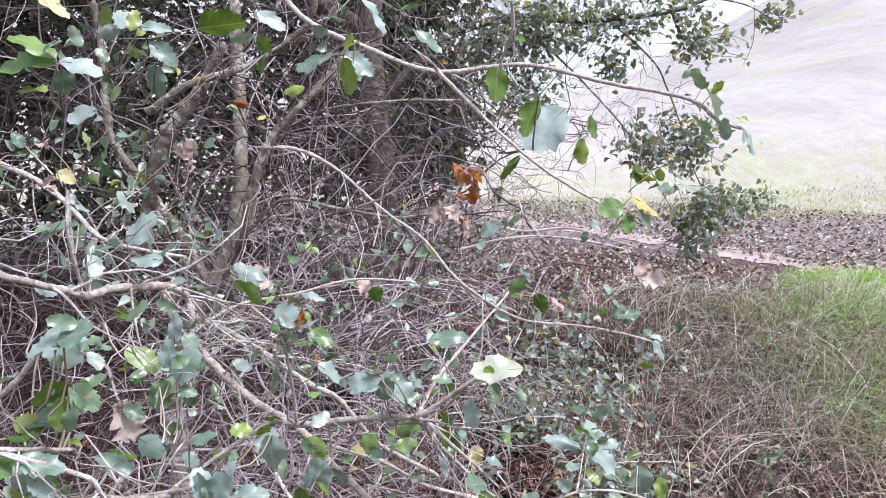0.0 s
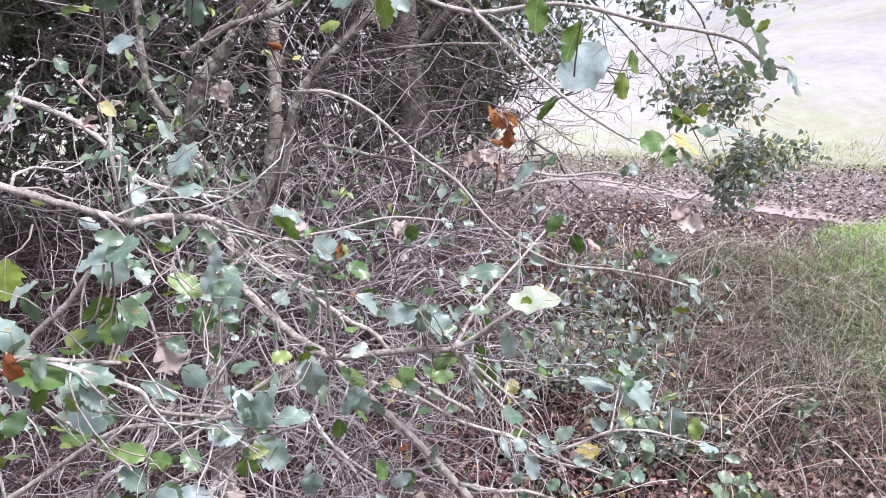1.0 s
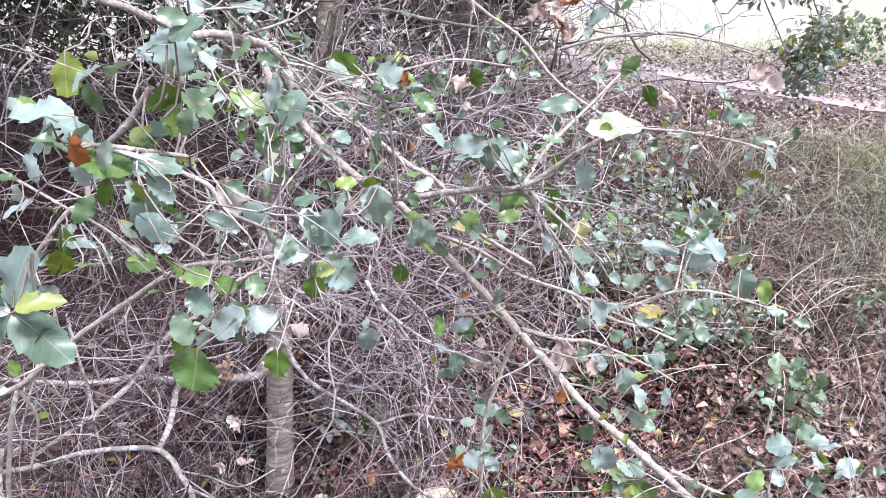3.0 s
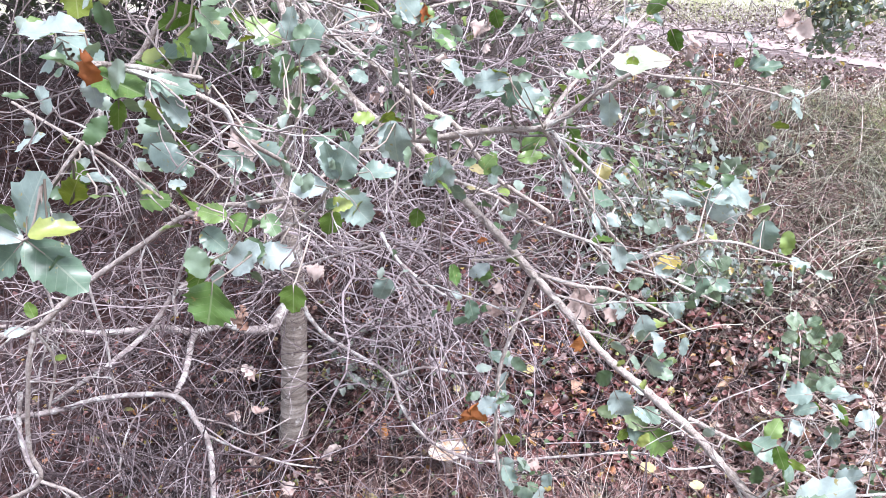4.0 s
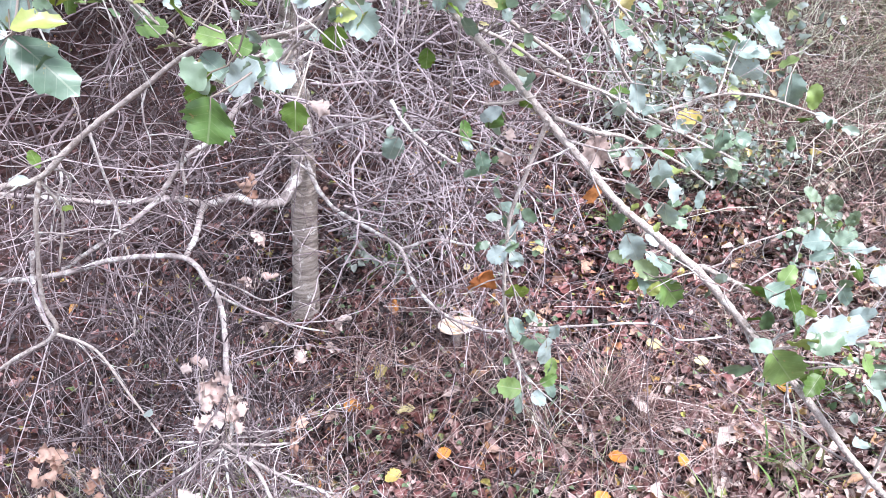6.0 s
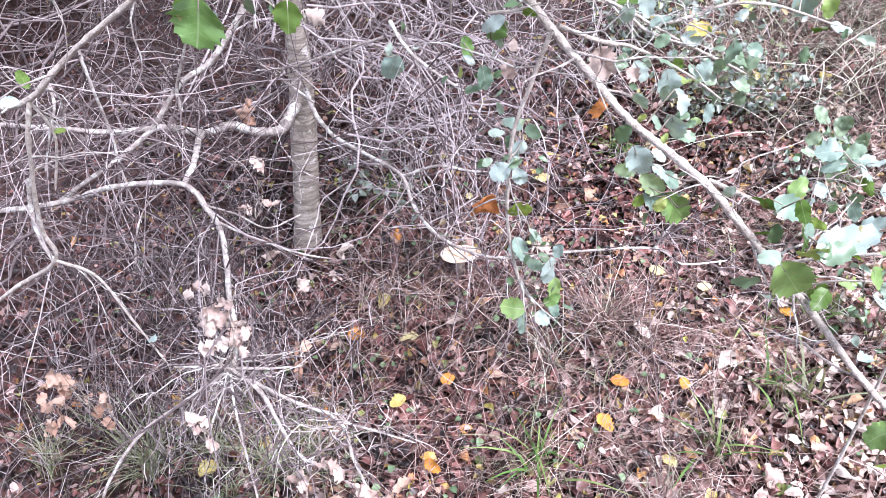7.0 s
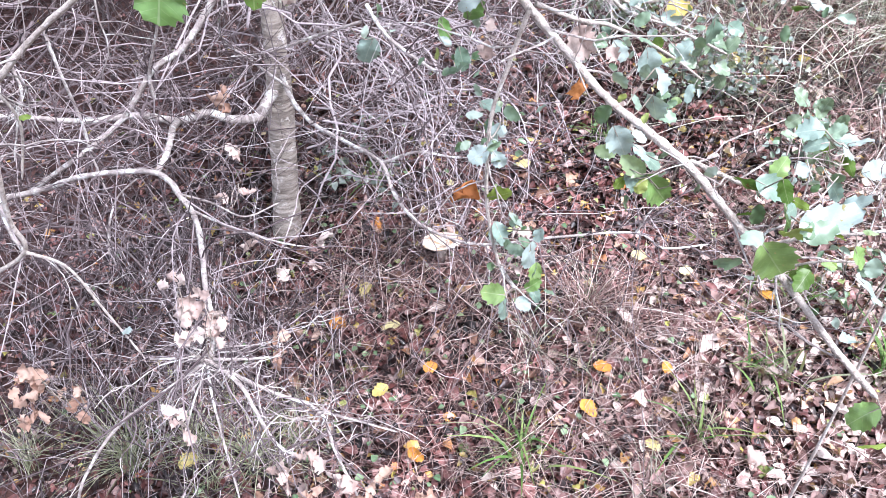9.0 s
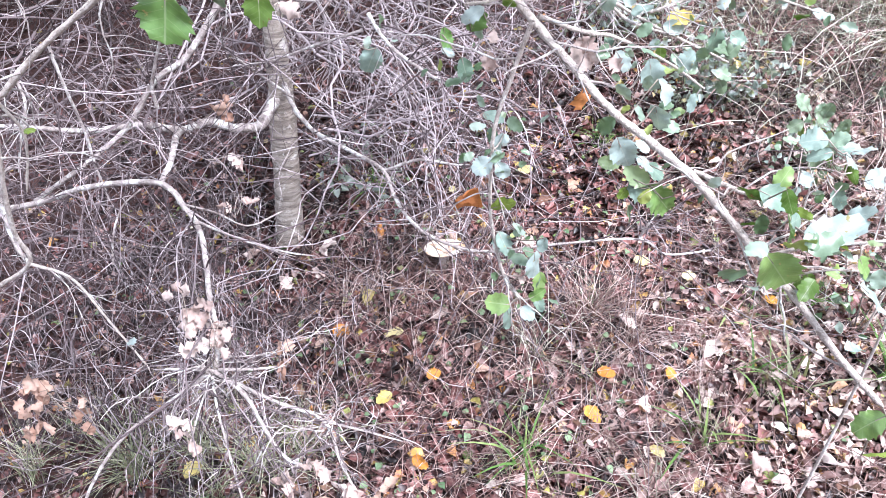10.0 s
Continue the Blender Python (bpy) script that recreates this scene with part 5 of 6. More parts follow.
leaves_at(oak_shrub, GREEN, [(-0.391, 0.456, 1.272, -0.399, 0.444, 1.291, 0.60), (0.020, 0.636, 1.230, 0.030, 0.624, 1.214, 0.35), (0.219, 1.066, 1.082, 0.264, 1.054, 1.056, 0.60), (0.081, 0.656, 1.010, 0.098, 0.644, 1.003, 0.60), (0.256, 0.706, 0.973, 0.264, 0.694, 0.960, 0.80), (0.326, 0.766, 0.963, 0.345, 0.754, 0.977, 0.60), (0.247, 0.566, 1.013, 0.264, 0.554, 1.031, 0.60), (-0.052, 0.751, 0.836, -0.036, 0.739, 0.808, 0.60), (0.004, 0.746, 0.781, 0.002, 0.734, 0.754, 0.55), (-0.000, 0.746, 0.737, 0.012, 0.734, 0.723, 0.70), (-0.052, 0.786, 0.953, -0.064, 0.774, 0.926, 0.60), (-0.077, 0.786, 0.979, -0.052, 0.774, 0.973, 0.60)])
leaves_at(oak_shrub, GREEN, [(-0.248, 0.466, 1.459, -0.243, 0.454, 1.433, 0.95), (-0.349, 0.476, 1.403, -0.368, 0.464, 1.411, 0.50), (-0.343, 0.466, 1.402, -0.306, 0.454, 1.392, 0.50), (-0.323, 0.666, 1.465, -0.310, 0.654, 1.444, 0.60), (-0.171, 0.746, 1.367, -0.152, 0.734, 1.367, 0.50), (-0.138, 0.756, 1.366, -0.116, 0.744, 1.351, 0.60), (-0.198, 1.006, 1.344, -0.162, 0.994, 1.339, 0.45), (-0.330, 0.756, 1.243, -0.301, 0.744, 1.228, 0.70), (-0.313, 0.506, 1.320, -0.283, 0.494, 1.308, 0.60), (-0.427, 0.586, 1.263, -0.397, 0.574, 1.259, 0.70), (-0.333, 0.606, 1.207, -0.307, 0.594, 1.194, 0.70), (-0.279, 0.626, 1.217, -0.265, 0.614, 1.200, 0.70)])
leaves_at(oak_shrub, PALE, [(0.047, 0.781, 1.060, 0.066, 0.769, 1.046, 0.40)])
leaves_at(oak_shrub, TAN, [(-0.011, 1.500, 1.401, 0.035, 1.500, 1.366, 0.80), (0.032, 1.500, 1.384, 0.055, 1.500, 1.349, 0.80)])
leaves_at(oak_shrub, ORANGE, [(0.018, 1.500, 1.479, 0.061, 1.500, 1.449, 0.70), (0.050, 1.500, 1.470, 0.077, 1.500, 1.441, 0.60), (0.061, 1.500, 1.441, 0.059, 1.500, 1.399, 0.60)])
leaves_at(oak_shrub, PALE, [(0.041, 1.500, 1.475, 0.075, 1.500, 1.464, 0.70), (-0.016, 1.500, 1.390, 0.012, 1.500, 1.401, 0.70), (0.018, 1.500, 1.418, 0.041, 1.500, 1.395, 0.70)])
leaves_at(fallen_branch, PALE, [(-0.534, 0.820, 0.622, -0.562, 0.820, 0.597, 1.00), (-0.540, 0.820, 0.604, -0.544, 0.820, 0.565, 0.80), (-0.490, 0.820, 0.615, -0.507, 0.820, 0.579, 0.80), (-0.476, 0.800, 0.588, -0.494, 0.800, 0.550, 0.90), (-0.469, 0.800, 0.586, -0.460, 0.800, 0.567, 0.80), (-0.486, 0.780, 0.561, -0.527, 0.780, 0.539, 0.60), (-0.477, 0.780, 0.572, -0.470, 0.780, 0.536, 0.90), (-0.531, 0.680, 0.511, -0.513, 0.680, 0.474, 0.80), (-0.494, 0.660, 0.489, -0.503, 0.660, 0.424, 1.00), (-0.299, 0.630, 0.496, -0.288, 0.630, 0.468, 0.80), (-0.340, 0.630, 0.459, -0.357, 0.630, 0.414, 0.70), (-0.325, 0.630, 0.453, -0.342, 0.630, 0.408, 0.60)])
leaves_at(fallen_branch, PALE, [(-0.257, 0.630, 0.463, -0.256, 0.630, 0.418, 0.70)])
leaves_at(fallen_branch, TAN, [(-0.302, 0.620, 0.416, -0.296, 0.620, 0.378, 0.80), (-0.215, 0.620, 0.446, -0.202, 0.620, 0.414, 0.80), (-0.140, 0.620, 0.459, -0.127, 0.620, 0.428, 0.90), (-0.370, 0.780, 0.572, -0.371, 0.780, 0.529, 0.80), (-0.768, 0.740, 0.464, -0.812, 0.740, 0.449, 0.90), (-0.766, 0.740, 0.457, -0.810, 0.740, 0.413, 0.85), (-0.753, 0.740, 0.477, -0.740, 0.740, 0.502, 0.80), (-0.758, 0.740, 0.440, -0.743, 0.740, 0.423, 0.80), (-0.785, 0.740, 0.405, -0.825, 0.740, 0.373, 0.80), (-0.712, 0.740, 0.460, -0.704, 0.740, 0.437, 0.80), (-0.712, 0.740, 0.433, -0.723, 0.740, 0.389, 0.50), (-0.846, 0.720, 0.361, -0.811, 0.720, 0.374, 0.60)])
leaves_at(oak_sapling, PALE, [(-0.589, 1.200, 0.639, -0.577, 1.200, 0.580, 0.60), (-0.580, 1.200, 0.552, -0.644, 1.200, 0.485, 0.60), (-0.588, 1.200, 0.546, -0.552, 1.200, 0.521, 0.80), (-0.526, 1.450, 0.228, -0.496, 1.450, 0.195, 0.90), (-0.618, 1.400, 0.161, -0.606, 1.400, 0.104, 0.70), (-0.525, 1.400, 0.199, -0.507, 1.400, 0.145, 0.80), (-0.640, 1.300, 0.296, -0.623, 1.300, 0.331, 0.80), (-0.325, 1.400, 1.154, -0.342, 1.400, 1.126, 0.70)])
leaves_at(oak_sapling, TAN, [(-0.692, 1.400, 0.583, -0.656, 1.400, 0.651, 0.80), (-0.693, 1.400, 0.630, -0.675, 1.400, 0.610, 0.70)])
leaves_at(seedling_a, GREEN, [(0.260, 0.679, 1.025, 0.235, 0.679, 1.024, 0.95), (0.317, 0.800, 0.950, 0.334, 0.800, 0.966, 0.80), (0.327, 0.800, 0.943, 0.352, 0.800, 0.953, 0.85), (0.263, 0.669, 1.018, 0.241, 0.669, 1.010, 0.60), (0.296, 0.712, 0.991, 0.316, 0.712, 0.979, 0.70), (0.369, 0.800, 0.906, 0.397, 0.800, 0.918, 0.80), (0.348, 0.820, 0.880, 0.367, 0.820, 0.852, 0.60)])
leaves_at(seedling_a, OLIVE, [(0.343, 0.800, 0.931, 0.359, 0.800, 0.905, 0.45), (0.288, 0.720, 0.976, 0.280, 0.720, 0.990, 0.50)])
leaves_at(seedling_b, WEED, [(0.497, 1.350, 0.719, 0.471, 1.350, 0.743, 0.80), (0.516, 1.350, 0.707, 0.544, 1.350, 0.694, 0.80), (0.536, 1.350, 0.672, 0.517, 1.350, 0.637, 0.70), (0.567, 1.350, 0.646, 0.599, 1.350, 0.635, 0.80), (0.531, 1.350, 0.698, 0.540, 1.350, 0.731, 0.70), (0.569, 1.350, 0.668, 0.572, 1.350, 0.695, 0.70), (0.499, 1.350, 0.643, 0.473, 1.350, 0.654, 0.70), (0.538, 1.350, 0.619, 0.555, 1.350, 0.579, 0.70)])
leaves_at(seedling_c, WEED, [(0.436, 1.900, 0.584, 0.394, 1.900, 0.564, 0.70), (0.443, 1.900, 0.593, 0.488, 1.900, 0.587, 0.80), (0.459, 1.900, 0.534, 0.506, 1.900, 0.516, 0.80), (0.414, 1.900, 0.531, 0.374, 1.900, 0.545, 0.80), (0.432, 1.900, 0.566, 0.432, 1.900, 0.618, 0.80), (0.476, 1.900, 0.569, 0.498, 1.900, 0.613, 0.70), (0.434, 1.900, 0.497, 0.407, 1.900, 0.468, 0.70), (0.473, 1.900, 0.508, 0.499, 1.900, 0.466, 0.70)])
leaves_at(seedling_d, WEED, [(1.199, 2.600, 0.215, 1.155, 2.600, 0.236, 0.80), (1.229, 2.600, 0.216, 1.278, 2.600, 0.229, 0.80), (1.236, 2.600, 0.239, 1.239, 2.600, 0.286, 0.80), (1.263, 2.600, 0.198, 1.296, 2.600, 0.183, 0.80), (1.204, 2.600, 0.250, 1.178, 2.600, 0.289, 0.80)])
leaves_at(seedling_e, WEED, [(0.667, 1.750, 0.513, 0.625, 1.750, 0.528, 0.80), (0.675, 1.750, 0.505, 0.708, 1.750, 0.523, 0.80), (0.685, 1.750, 0.480, 0.720, 1.750, 0.457, 0.80), (0.657, 1.750, 0.479, 0.624, 1.750, 0.452, 0.80), (0.720, 1.700, 0.464, 0.760, 1.700, 0.449, 0.80), (0.714, 1.700, 0.455, 0.713, 1.700, 0.414, 0.80), (0.733, 1.700, 0.473, 0.734, 1.700, 0.514, 0.80)])
# smaller leaves beside the larger ones
base = np.repeat(np.array([p for p, _ in SIBLINGS]), 3, 0)
size = np.repeat(np.array([s for _, s in SIBLINGS]), 3) * rng.uniform(0.35, 0.75, len(base))
base = base + rng.normal(size=base.shape) * 0.02
v, f = scatter(LEAF_SHAPES, base, rng.normal(size=base.shape) * (1, 0.5, 1), rng.normal(size=base.shape) * 0.5 + np.array([0, -0.5, 0.7]), size, size * rng.uniform(0.5, 0.75, len(base)))
stuff("foliage", mesh_from("foliage", v, f, SMALL_GREEN), "smaller spiny green leaves", "foliage", oak_shrub)
for owner in {o.name: o for o, _ in STALKS}.values():
    p = np.stack([line for o, line in STALKS if o == owner])
    v, f = tube_arrays(p, np.tile([0.001, 0.0008, 0.0007, 0.0007, 0.0004], (len(p), 1)), 5)
    stuff("stalk_spray", mesh_from("stalk_spray", v, f, LEAF_STALK), "thin leaf stalks", "stalks", owner)


def random_leaves(owner, count, mats, low, high):
    lines = [(l, ob) for l, ob in zip(SKELETON[owner.name], BOUGHS[owner.name]) if l[:, 3].max() < 0.012]
    for _ in range(count):
        l, limb = lines[rng.integers(0, len(lines))]
        p = l[rng.integers(len(l) // 3, len(l)), :3]
        d = rng.normal(size=3) * (1, 1, 0.7)
        d /= np.linalg.norm(d)
        size = rng.uniform(low, high)
        leaf(limb, mats[rng.integers(0, len(mats))], p + d * 0.012, p + d * (0.012 + size), rng.uniform(0.5, 0.75))


random_leaves(oak_shrub, 60, [GREEN, GREEN, GREEN, OLIVE], 0.018, 0.032)


def single(P, R, mat, owner):
    """Each line a twig of its own under its owner."""
    for p, r in zip(P, R):
        v, f = tube_arrays(p[None], r[None], 5)
        part("twig", mesh_from("twig", v, f, mat), owner)


def open_way(p):
    """Few twigs grow in the gap on the open side of the young oak's trunk."""
    beside = p[..., 0] + 0.39 * p[..., 1]
    gap = ((np.abs(beside) < 0.06) & (p[..., 1] > 0.6) & (p[..., 1] < 1.84) & (p[..., 2] < 0.5)).any(1)
    edge = ((np.abs(beside) < 0.3) & (p[..., 1] > 0.8) & (p[..., 1] < 1.84)).any(1)
    return (~gap | (rng.uniform(size=len(p)) < 0.05)) & (~edge | (rng.uniform(size=len(p)) < 0.75))


def twigs_on(owner, per, low, high):
    lines = [l for l in SKELETON[owner.name] if l[:, 3].max() < 0.02]
    P, R = [], []
    for l in lines:
        k = max(2, int(per * len(l) / 30))
        i = rng.integers(1, len(l) - 1, k)
        t = unit(l[i + 1, :3] - l[i - 1, :3])
        d = unit(t * 0.6 + rng.normal(size=(k, 3)) * 0.8)
        p, r = sprays(l[i, :3], d, rng.uniform(low, high, k), np.minimum(l[i, 3] * 0.5, 0.0016), 0.25)
        P.append(p), R.append(r)
    P, R = np.vstack(P), np.vstack(R)
    if owner == oak_shrub:
        # the outermost ends are bare of side twigs
        inner = (P[:, 0, 0] < 0.3) | (P[:, 0, 2] < 1.4)
        P, R = P[inner], R[inner]
    p2, r2 = side_shoots(P, R, 3, 0.25, 0.6, points=7)
    if owner == oak_sapling:
        keep, keep2 = open_way(P), open_way(p2)
        P, R, p2, r2 = P[keep], R[keep], p2[keep2], r2[keep2]
    wood = LICHEN_BARK if owner == oak_shrub else TWIG
    single(P[:150], R[:150], wood, owner)
    v, f = tube_arrays(np.vstack([P[150:], p2]), np.vstack([R[150:], r2]), 4)
    return stuff("twig_spray", mesh_from("twig_spray", v, f, wood), "fine bare grey twigs", "twigs", owner)


twigs_on(oak_shrub, 4, 0.05, 0.16)
twigs_on(oak_sapling, 16, 0.15, 0.6)
twigs_on(fallen_branch, 14, 0.04, 0.16)


def twig_fan(owner, centre, count, low, high):
    """Fine dead twigs spreading from one knot, each with its own side shoots."""
    a = (np.arange(count) + rng.uniform(-0.8, 0.8, count)) * 2 * np.pi / count
    d = np.stack([np.cos(a), 0.75 * np.sin(a), rng.uniform(-0.45, 0.35, count)], -1)
    start = np.array(centre) + rng.normal(size=(count, 3)) * 0.012
    p, r = sprays(start, d, rng.uniform(low, high, count), rng.uniform(0.0007, 0.0014, count), 0.5, 0.3, 9)
    p2, r2 = side_shoots(p, r, 4, 0.2, 0.5, spread=0.7, points=6)
    single(p, r, LICHEN_BARK, owner)
    v, f = tube_arrays(p2, r2, 4)
    stuff("twig_spray", mesh_from("twig_spray", v, f, TWIG_PALE), "fine bare grey twigs", "twigs", owner)


twig_fan(fallen_branch, (-0.486, 0.77, 0.515), 30, 0.06, 0.24)
twig_fan(fallen_branch, (-0.30, 0.71, 0.472), 16, 0.05, 0.16)


# ---- brush: dense bare twigs round and behind the sapling ----
def brush(name, label, centre_lines, count, low, high, radius, per=(5, 3), droop=0.9, mat=None, edge=-0.3, bias=(0, 0, 0), floor_line=None, apart=True):
    """Arching sprays from random places along lines, each with side shoots twice over."""
    c = np.asarray(centre_lines, float)
    k = rng.integers(0, len(c), count)
    w = rng.uniform(size=(count, 1))
    start = c[k, :3] * (1 - w) + c[k, 3:6] * w + rng.normal(size=(count, 3)) * 0.12
    a = rng.uniform(0, 2 * np.pi, count)
    d = np.stack([np.cos(a), np.sin(a) * 0.8 - 0.15, rng.uniform(-0.3, 0.7, count)], -1) + np.array(bias)
    p1, r1 = sprays(start, d, rng.uniform(low, high, count), radius * rng.uniform(0.6, 1.4, count), droop, 0.34, 13)
    p2, r2 = side_shoots(p1, r1, per[0], 0.2, 0.55, points=8)
    p3, r3 = side_shoots(p2, r2, per[1], 0.3, 0.6, points=5)
    V, F, off = [], [], 0
    for p, r in ((p1, r1), (p2, r2), (p3, r3)):
        floor = height(p[..., 0], p[..., 1]) + 0.01
        p[..., 2] = np.maximum(p[..., 2], floor + rng.uniform(0, 0.04, floor.shape))
        keep = ~((np.abs(p[..., 0]) < 0.75) & (p[..., 1] < 0.75)).any(1) & (p[..., 0] - 0.3 * (p[..., 1] - 1.8) - 0.35 * p[..., 2] < edge).all(1)
        keep &= open_way(p)
        if floor_line:
            keep &= (p[..., 2] > floor_line[0] + floor_line[1] * p[..., 1]).all(1) & (p[..., 1] > 1.05).all(1)
        if p is p1:
            first = (p[keep][:160], r[keep][:160])
            p, r, keep = p[keep][160:], r[keep][160:], slice(None)
        if not len(p):
            continue
        v, f = tube_arrays(p[keep], r[keep], 4)
        V.append(v), F.append(f + off)
        off += len(v)
    ob = stuff(name, mesh_from(name, np.vstack(V), np.vstack(F), mat or TWIG), label, "brush")
    if apart:
        single(*first, mat or TWIG, ob)
    return ob


brush("brush", "tangled bare grey twigs round the young oak", [(-0.7, 2.0, 0.25, -0.72, 2.05, 1.1), (-1.4, 1.7, 0.1, -1.3, 1.9, 0.9), (-0.35, 2.3, 0.2, -0.4, 2.4, 0.9)], 74, 0.5, 1.2, 0.0032, per=(6, 3))
brush("brush", "pale drooping twigs fanning from the young oak", [(-0.66, 1.95, 0.3, -0.68, 2.0, 1.1), (-0.4, 2.2, 0.5, -0.3, 2.3, 1.0)], 112, 0.5, 1.15, 0.0032, per=(5, 3), droop=0.6, mat=TWIG_PALE, edge=0.05, bias=(0.9, 0.0, 0.1))
brush("brush", "crossing twigs of the shrub's inner branches", [(-0.7, 1.9, 1.0, 0.1, 1.7, 1.05), (-0.5, 1.5, 1.2, 0.35, 1.5, 1.15), (-0.6, 2.2, 1.0, 0.4, 2.2, 1.0)], 38, 0.35, 0.8, 0.0026, per=(5, 3), droop=0.4, edge=0.2, bias=(0.3, 0.0, 0.0), floor_line=(1.36, -0.33))
brush("brush", "low tangle of dead twigs over the ground", [(-1.3, 1.1, 0.0, -0.9, 1.6, 0.3), (-1.8, 1.6, 0.0, -1.0, 2.4, 0.3)], 38, 0.4, 0.9, 0.0028, per=(6, 3), droop=0.5)
brush("brush", "fine pale dead twigs crossing beside the young oak", [(-1.35, 1.25, 0.1, -1.05, 1.5, 0.6), (-1.0, 1.95, 0.15, -1.15, 2.0, 0.9), (-1.0, 1.3, -0.1, -0.8, 1.2, 0.4), (-1.6, 1.8, 0.0, -1.5, 1.9, 0.8)], 72, 0.3, 0.8, 0.0022, per=(5, 3), droop=0.7, apart=False)
brush("brush", "long pale dead twigs arching down from the young oak", [(-0.7, 1.85, 0.3, -0.69, 1.86, 0.75), (-0.55, 1.88, 0.25, -0.45, 1.9, 0.7)], 84, 0.4, 0.95, 0.0026, per=(4, 2), droop=1.3, mat=TWIG_PALE, edge=0.1, bias=(1.2, -0.25, 0.1))
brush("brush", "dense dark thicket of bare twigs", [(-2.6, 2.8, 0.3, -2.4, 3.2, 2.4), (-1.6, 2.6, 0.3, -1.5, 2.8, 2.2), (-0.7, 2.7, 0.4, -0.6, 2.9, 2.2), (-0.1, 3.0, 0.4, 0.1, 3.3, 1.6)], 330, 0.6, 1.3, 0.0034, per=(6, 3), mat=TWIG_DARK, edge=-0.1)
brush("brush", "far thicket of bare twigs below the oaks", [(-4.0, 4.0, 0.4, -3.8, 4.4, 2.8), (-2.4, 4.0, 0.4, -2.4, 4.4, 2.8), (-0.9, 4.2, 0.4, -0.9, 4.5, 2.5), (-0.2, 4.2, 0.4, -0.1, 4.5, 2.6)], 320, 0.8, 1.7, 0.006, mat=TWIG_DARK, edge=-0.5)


# ---- oaks behind, with their foliage ----
def foliage(name, label, blobs, count, low, high, parent=None, mat=None):
    b = np.asarray(blobs, float)
    weight = (b[:, 3] * b[:, 4] * b[:, 5]) ** 0.6
    k = rng.choice(len(b), count // 6, p=weight / weight.sum())
    c = b[k, :3] + rng.normal(size=(len(k), 3)) * b[k, 3:6] * 0.5
    base = np.repeat(c, 6, 0) + rng.normal(size=(len(k) * 6, 3)) * 0.03
    n = len(base)
    along = rng.normal(size=(n, 3))
    normal = rng.normal(size=(n, 3)) * 0.7 + np.array([0, -0.3, 0.8])
    size = rng.uniform(low, high, n)
    v, f = scatter(PLAIN_SHAPES, base, along, normal, size, size * rng.uniform(0.5, 0.75, n))
    p, r = sprays(c, rng.normal(size=c.shape) * (1, 1, 0.6), rng.uniform(0.05, 0.15, len(c)), np.full(len(c), 0.0016), 0.2)
    tv, tf = tube_arrays(p, r, 3)
    stuff(name, mesh_from(name, v, f, mat or FOLIAGE), label, "foliage", parent)
    stuff("twig_spray", mesh_from("twig_spray", tv, tf, TWIG), "thin dark twigs among leaves", "twigs", parent)


foliage("foliage", "small holly-like leaves on inner twigs", [(-0.2, 1.6, 1.15, 0.5, 0.4, 0.2), (-0.7, 1.6, 1.4, 0.5, 0.4, 0.3)], 480, 0.018, 0.036, None, SMALL_GREEN)
foliage("foliage", "dark green holly-like leaves low in the thicket", [(0.3, 1.95, 0.92, 0.26, 0.25, 0.14), (0.42, 2.3, 0.7, 0.28, 0.28, 0.14)], 520, 0.018, 0.036, None, FOLIAGE)

for bx, by, bz, wide, n, mat, label in ((0.62, 2.45, 0.13, 0.15, 480, FOLIAGE, "low dark grey-green bush of small holly-like leaves"), (0.82, 2.04, 0.06, 0.1, 130, SMALL_GREEN, "low grey-green oak sprout with rounded spiny leaves"), (1.14, 2.42, 0.14, 0.04, 36, SMALL_GREEN, "small pale green sprout among the dry grass"),
                                        (0.82, 1.45, 0.08, 0.09, 60, SMALL_GREEN, "small spiny-leaved sprout among the grass"), (-0.56, 2.05, -0.1, 0.16, 90, FOLIAGE, "low dark green leaves at the young oak's foot"), (0.35, 2.9, 0.2, 0.22, 600, FOLIAGE, "low dark bush of small oak leaves")):
    plant = thing("low_bush", (bx, by, float(height(bx, by))), label, "bush", "low bushes")
    foliage("leaf_spray", "small spiny leaves", [(bx, by, bz + 0.14, wide, wide * 0.8, 0.13)], n, 0.018, 0.036, plant, mat)
    for k in range(4):
        branch(plant, "stem", [(bx, by, float(height(bx, by)), 0.002), (bx + 0.04 * (k - 1.5), by, bz + 0.12, 0.0016), (bx + 0.07 * (k - 1.5), by - 0.02, bz + 0.24, 0.001)], BARK_DARK)

old_oak = thing("oak_tree", (-0.3, 3.4, float(height(-0.3, 3.4))), "old dark-trunked oak with dense small leaves above the thicket", "tree")
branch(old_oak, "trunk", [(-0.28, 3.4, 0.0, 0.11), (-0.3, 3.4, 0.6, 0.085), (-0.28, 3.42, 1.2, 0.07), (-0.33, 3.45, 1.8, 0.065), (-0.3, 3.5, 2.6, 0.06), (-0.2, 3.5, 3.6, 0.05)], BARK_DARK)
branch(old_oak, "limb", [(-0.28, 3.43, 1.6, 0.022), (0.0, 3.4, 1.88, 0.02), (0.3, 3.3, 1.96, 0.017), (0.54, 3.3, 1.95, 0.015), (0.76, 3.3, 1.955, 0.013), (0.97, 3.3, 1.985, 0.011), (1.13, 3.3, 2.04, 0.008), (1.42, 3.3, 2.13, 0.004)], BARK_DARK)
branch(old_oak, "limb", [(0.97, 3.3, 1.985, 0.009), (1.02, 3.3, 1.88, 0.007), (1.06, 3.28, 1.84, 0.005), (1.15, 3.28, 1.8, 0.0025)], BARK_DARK)
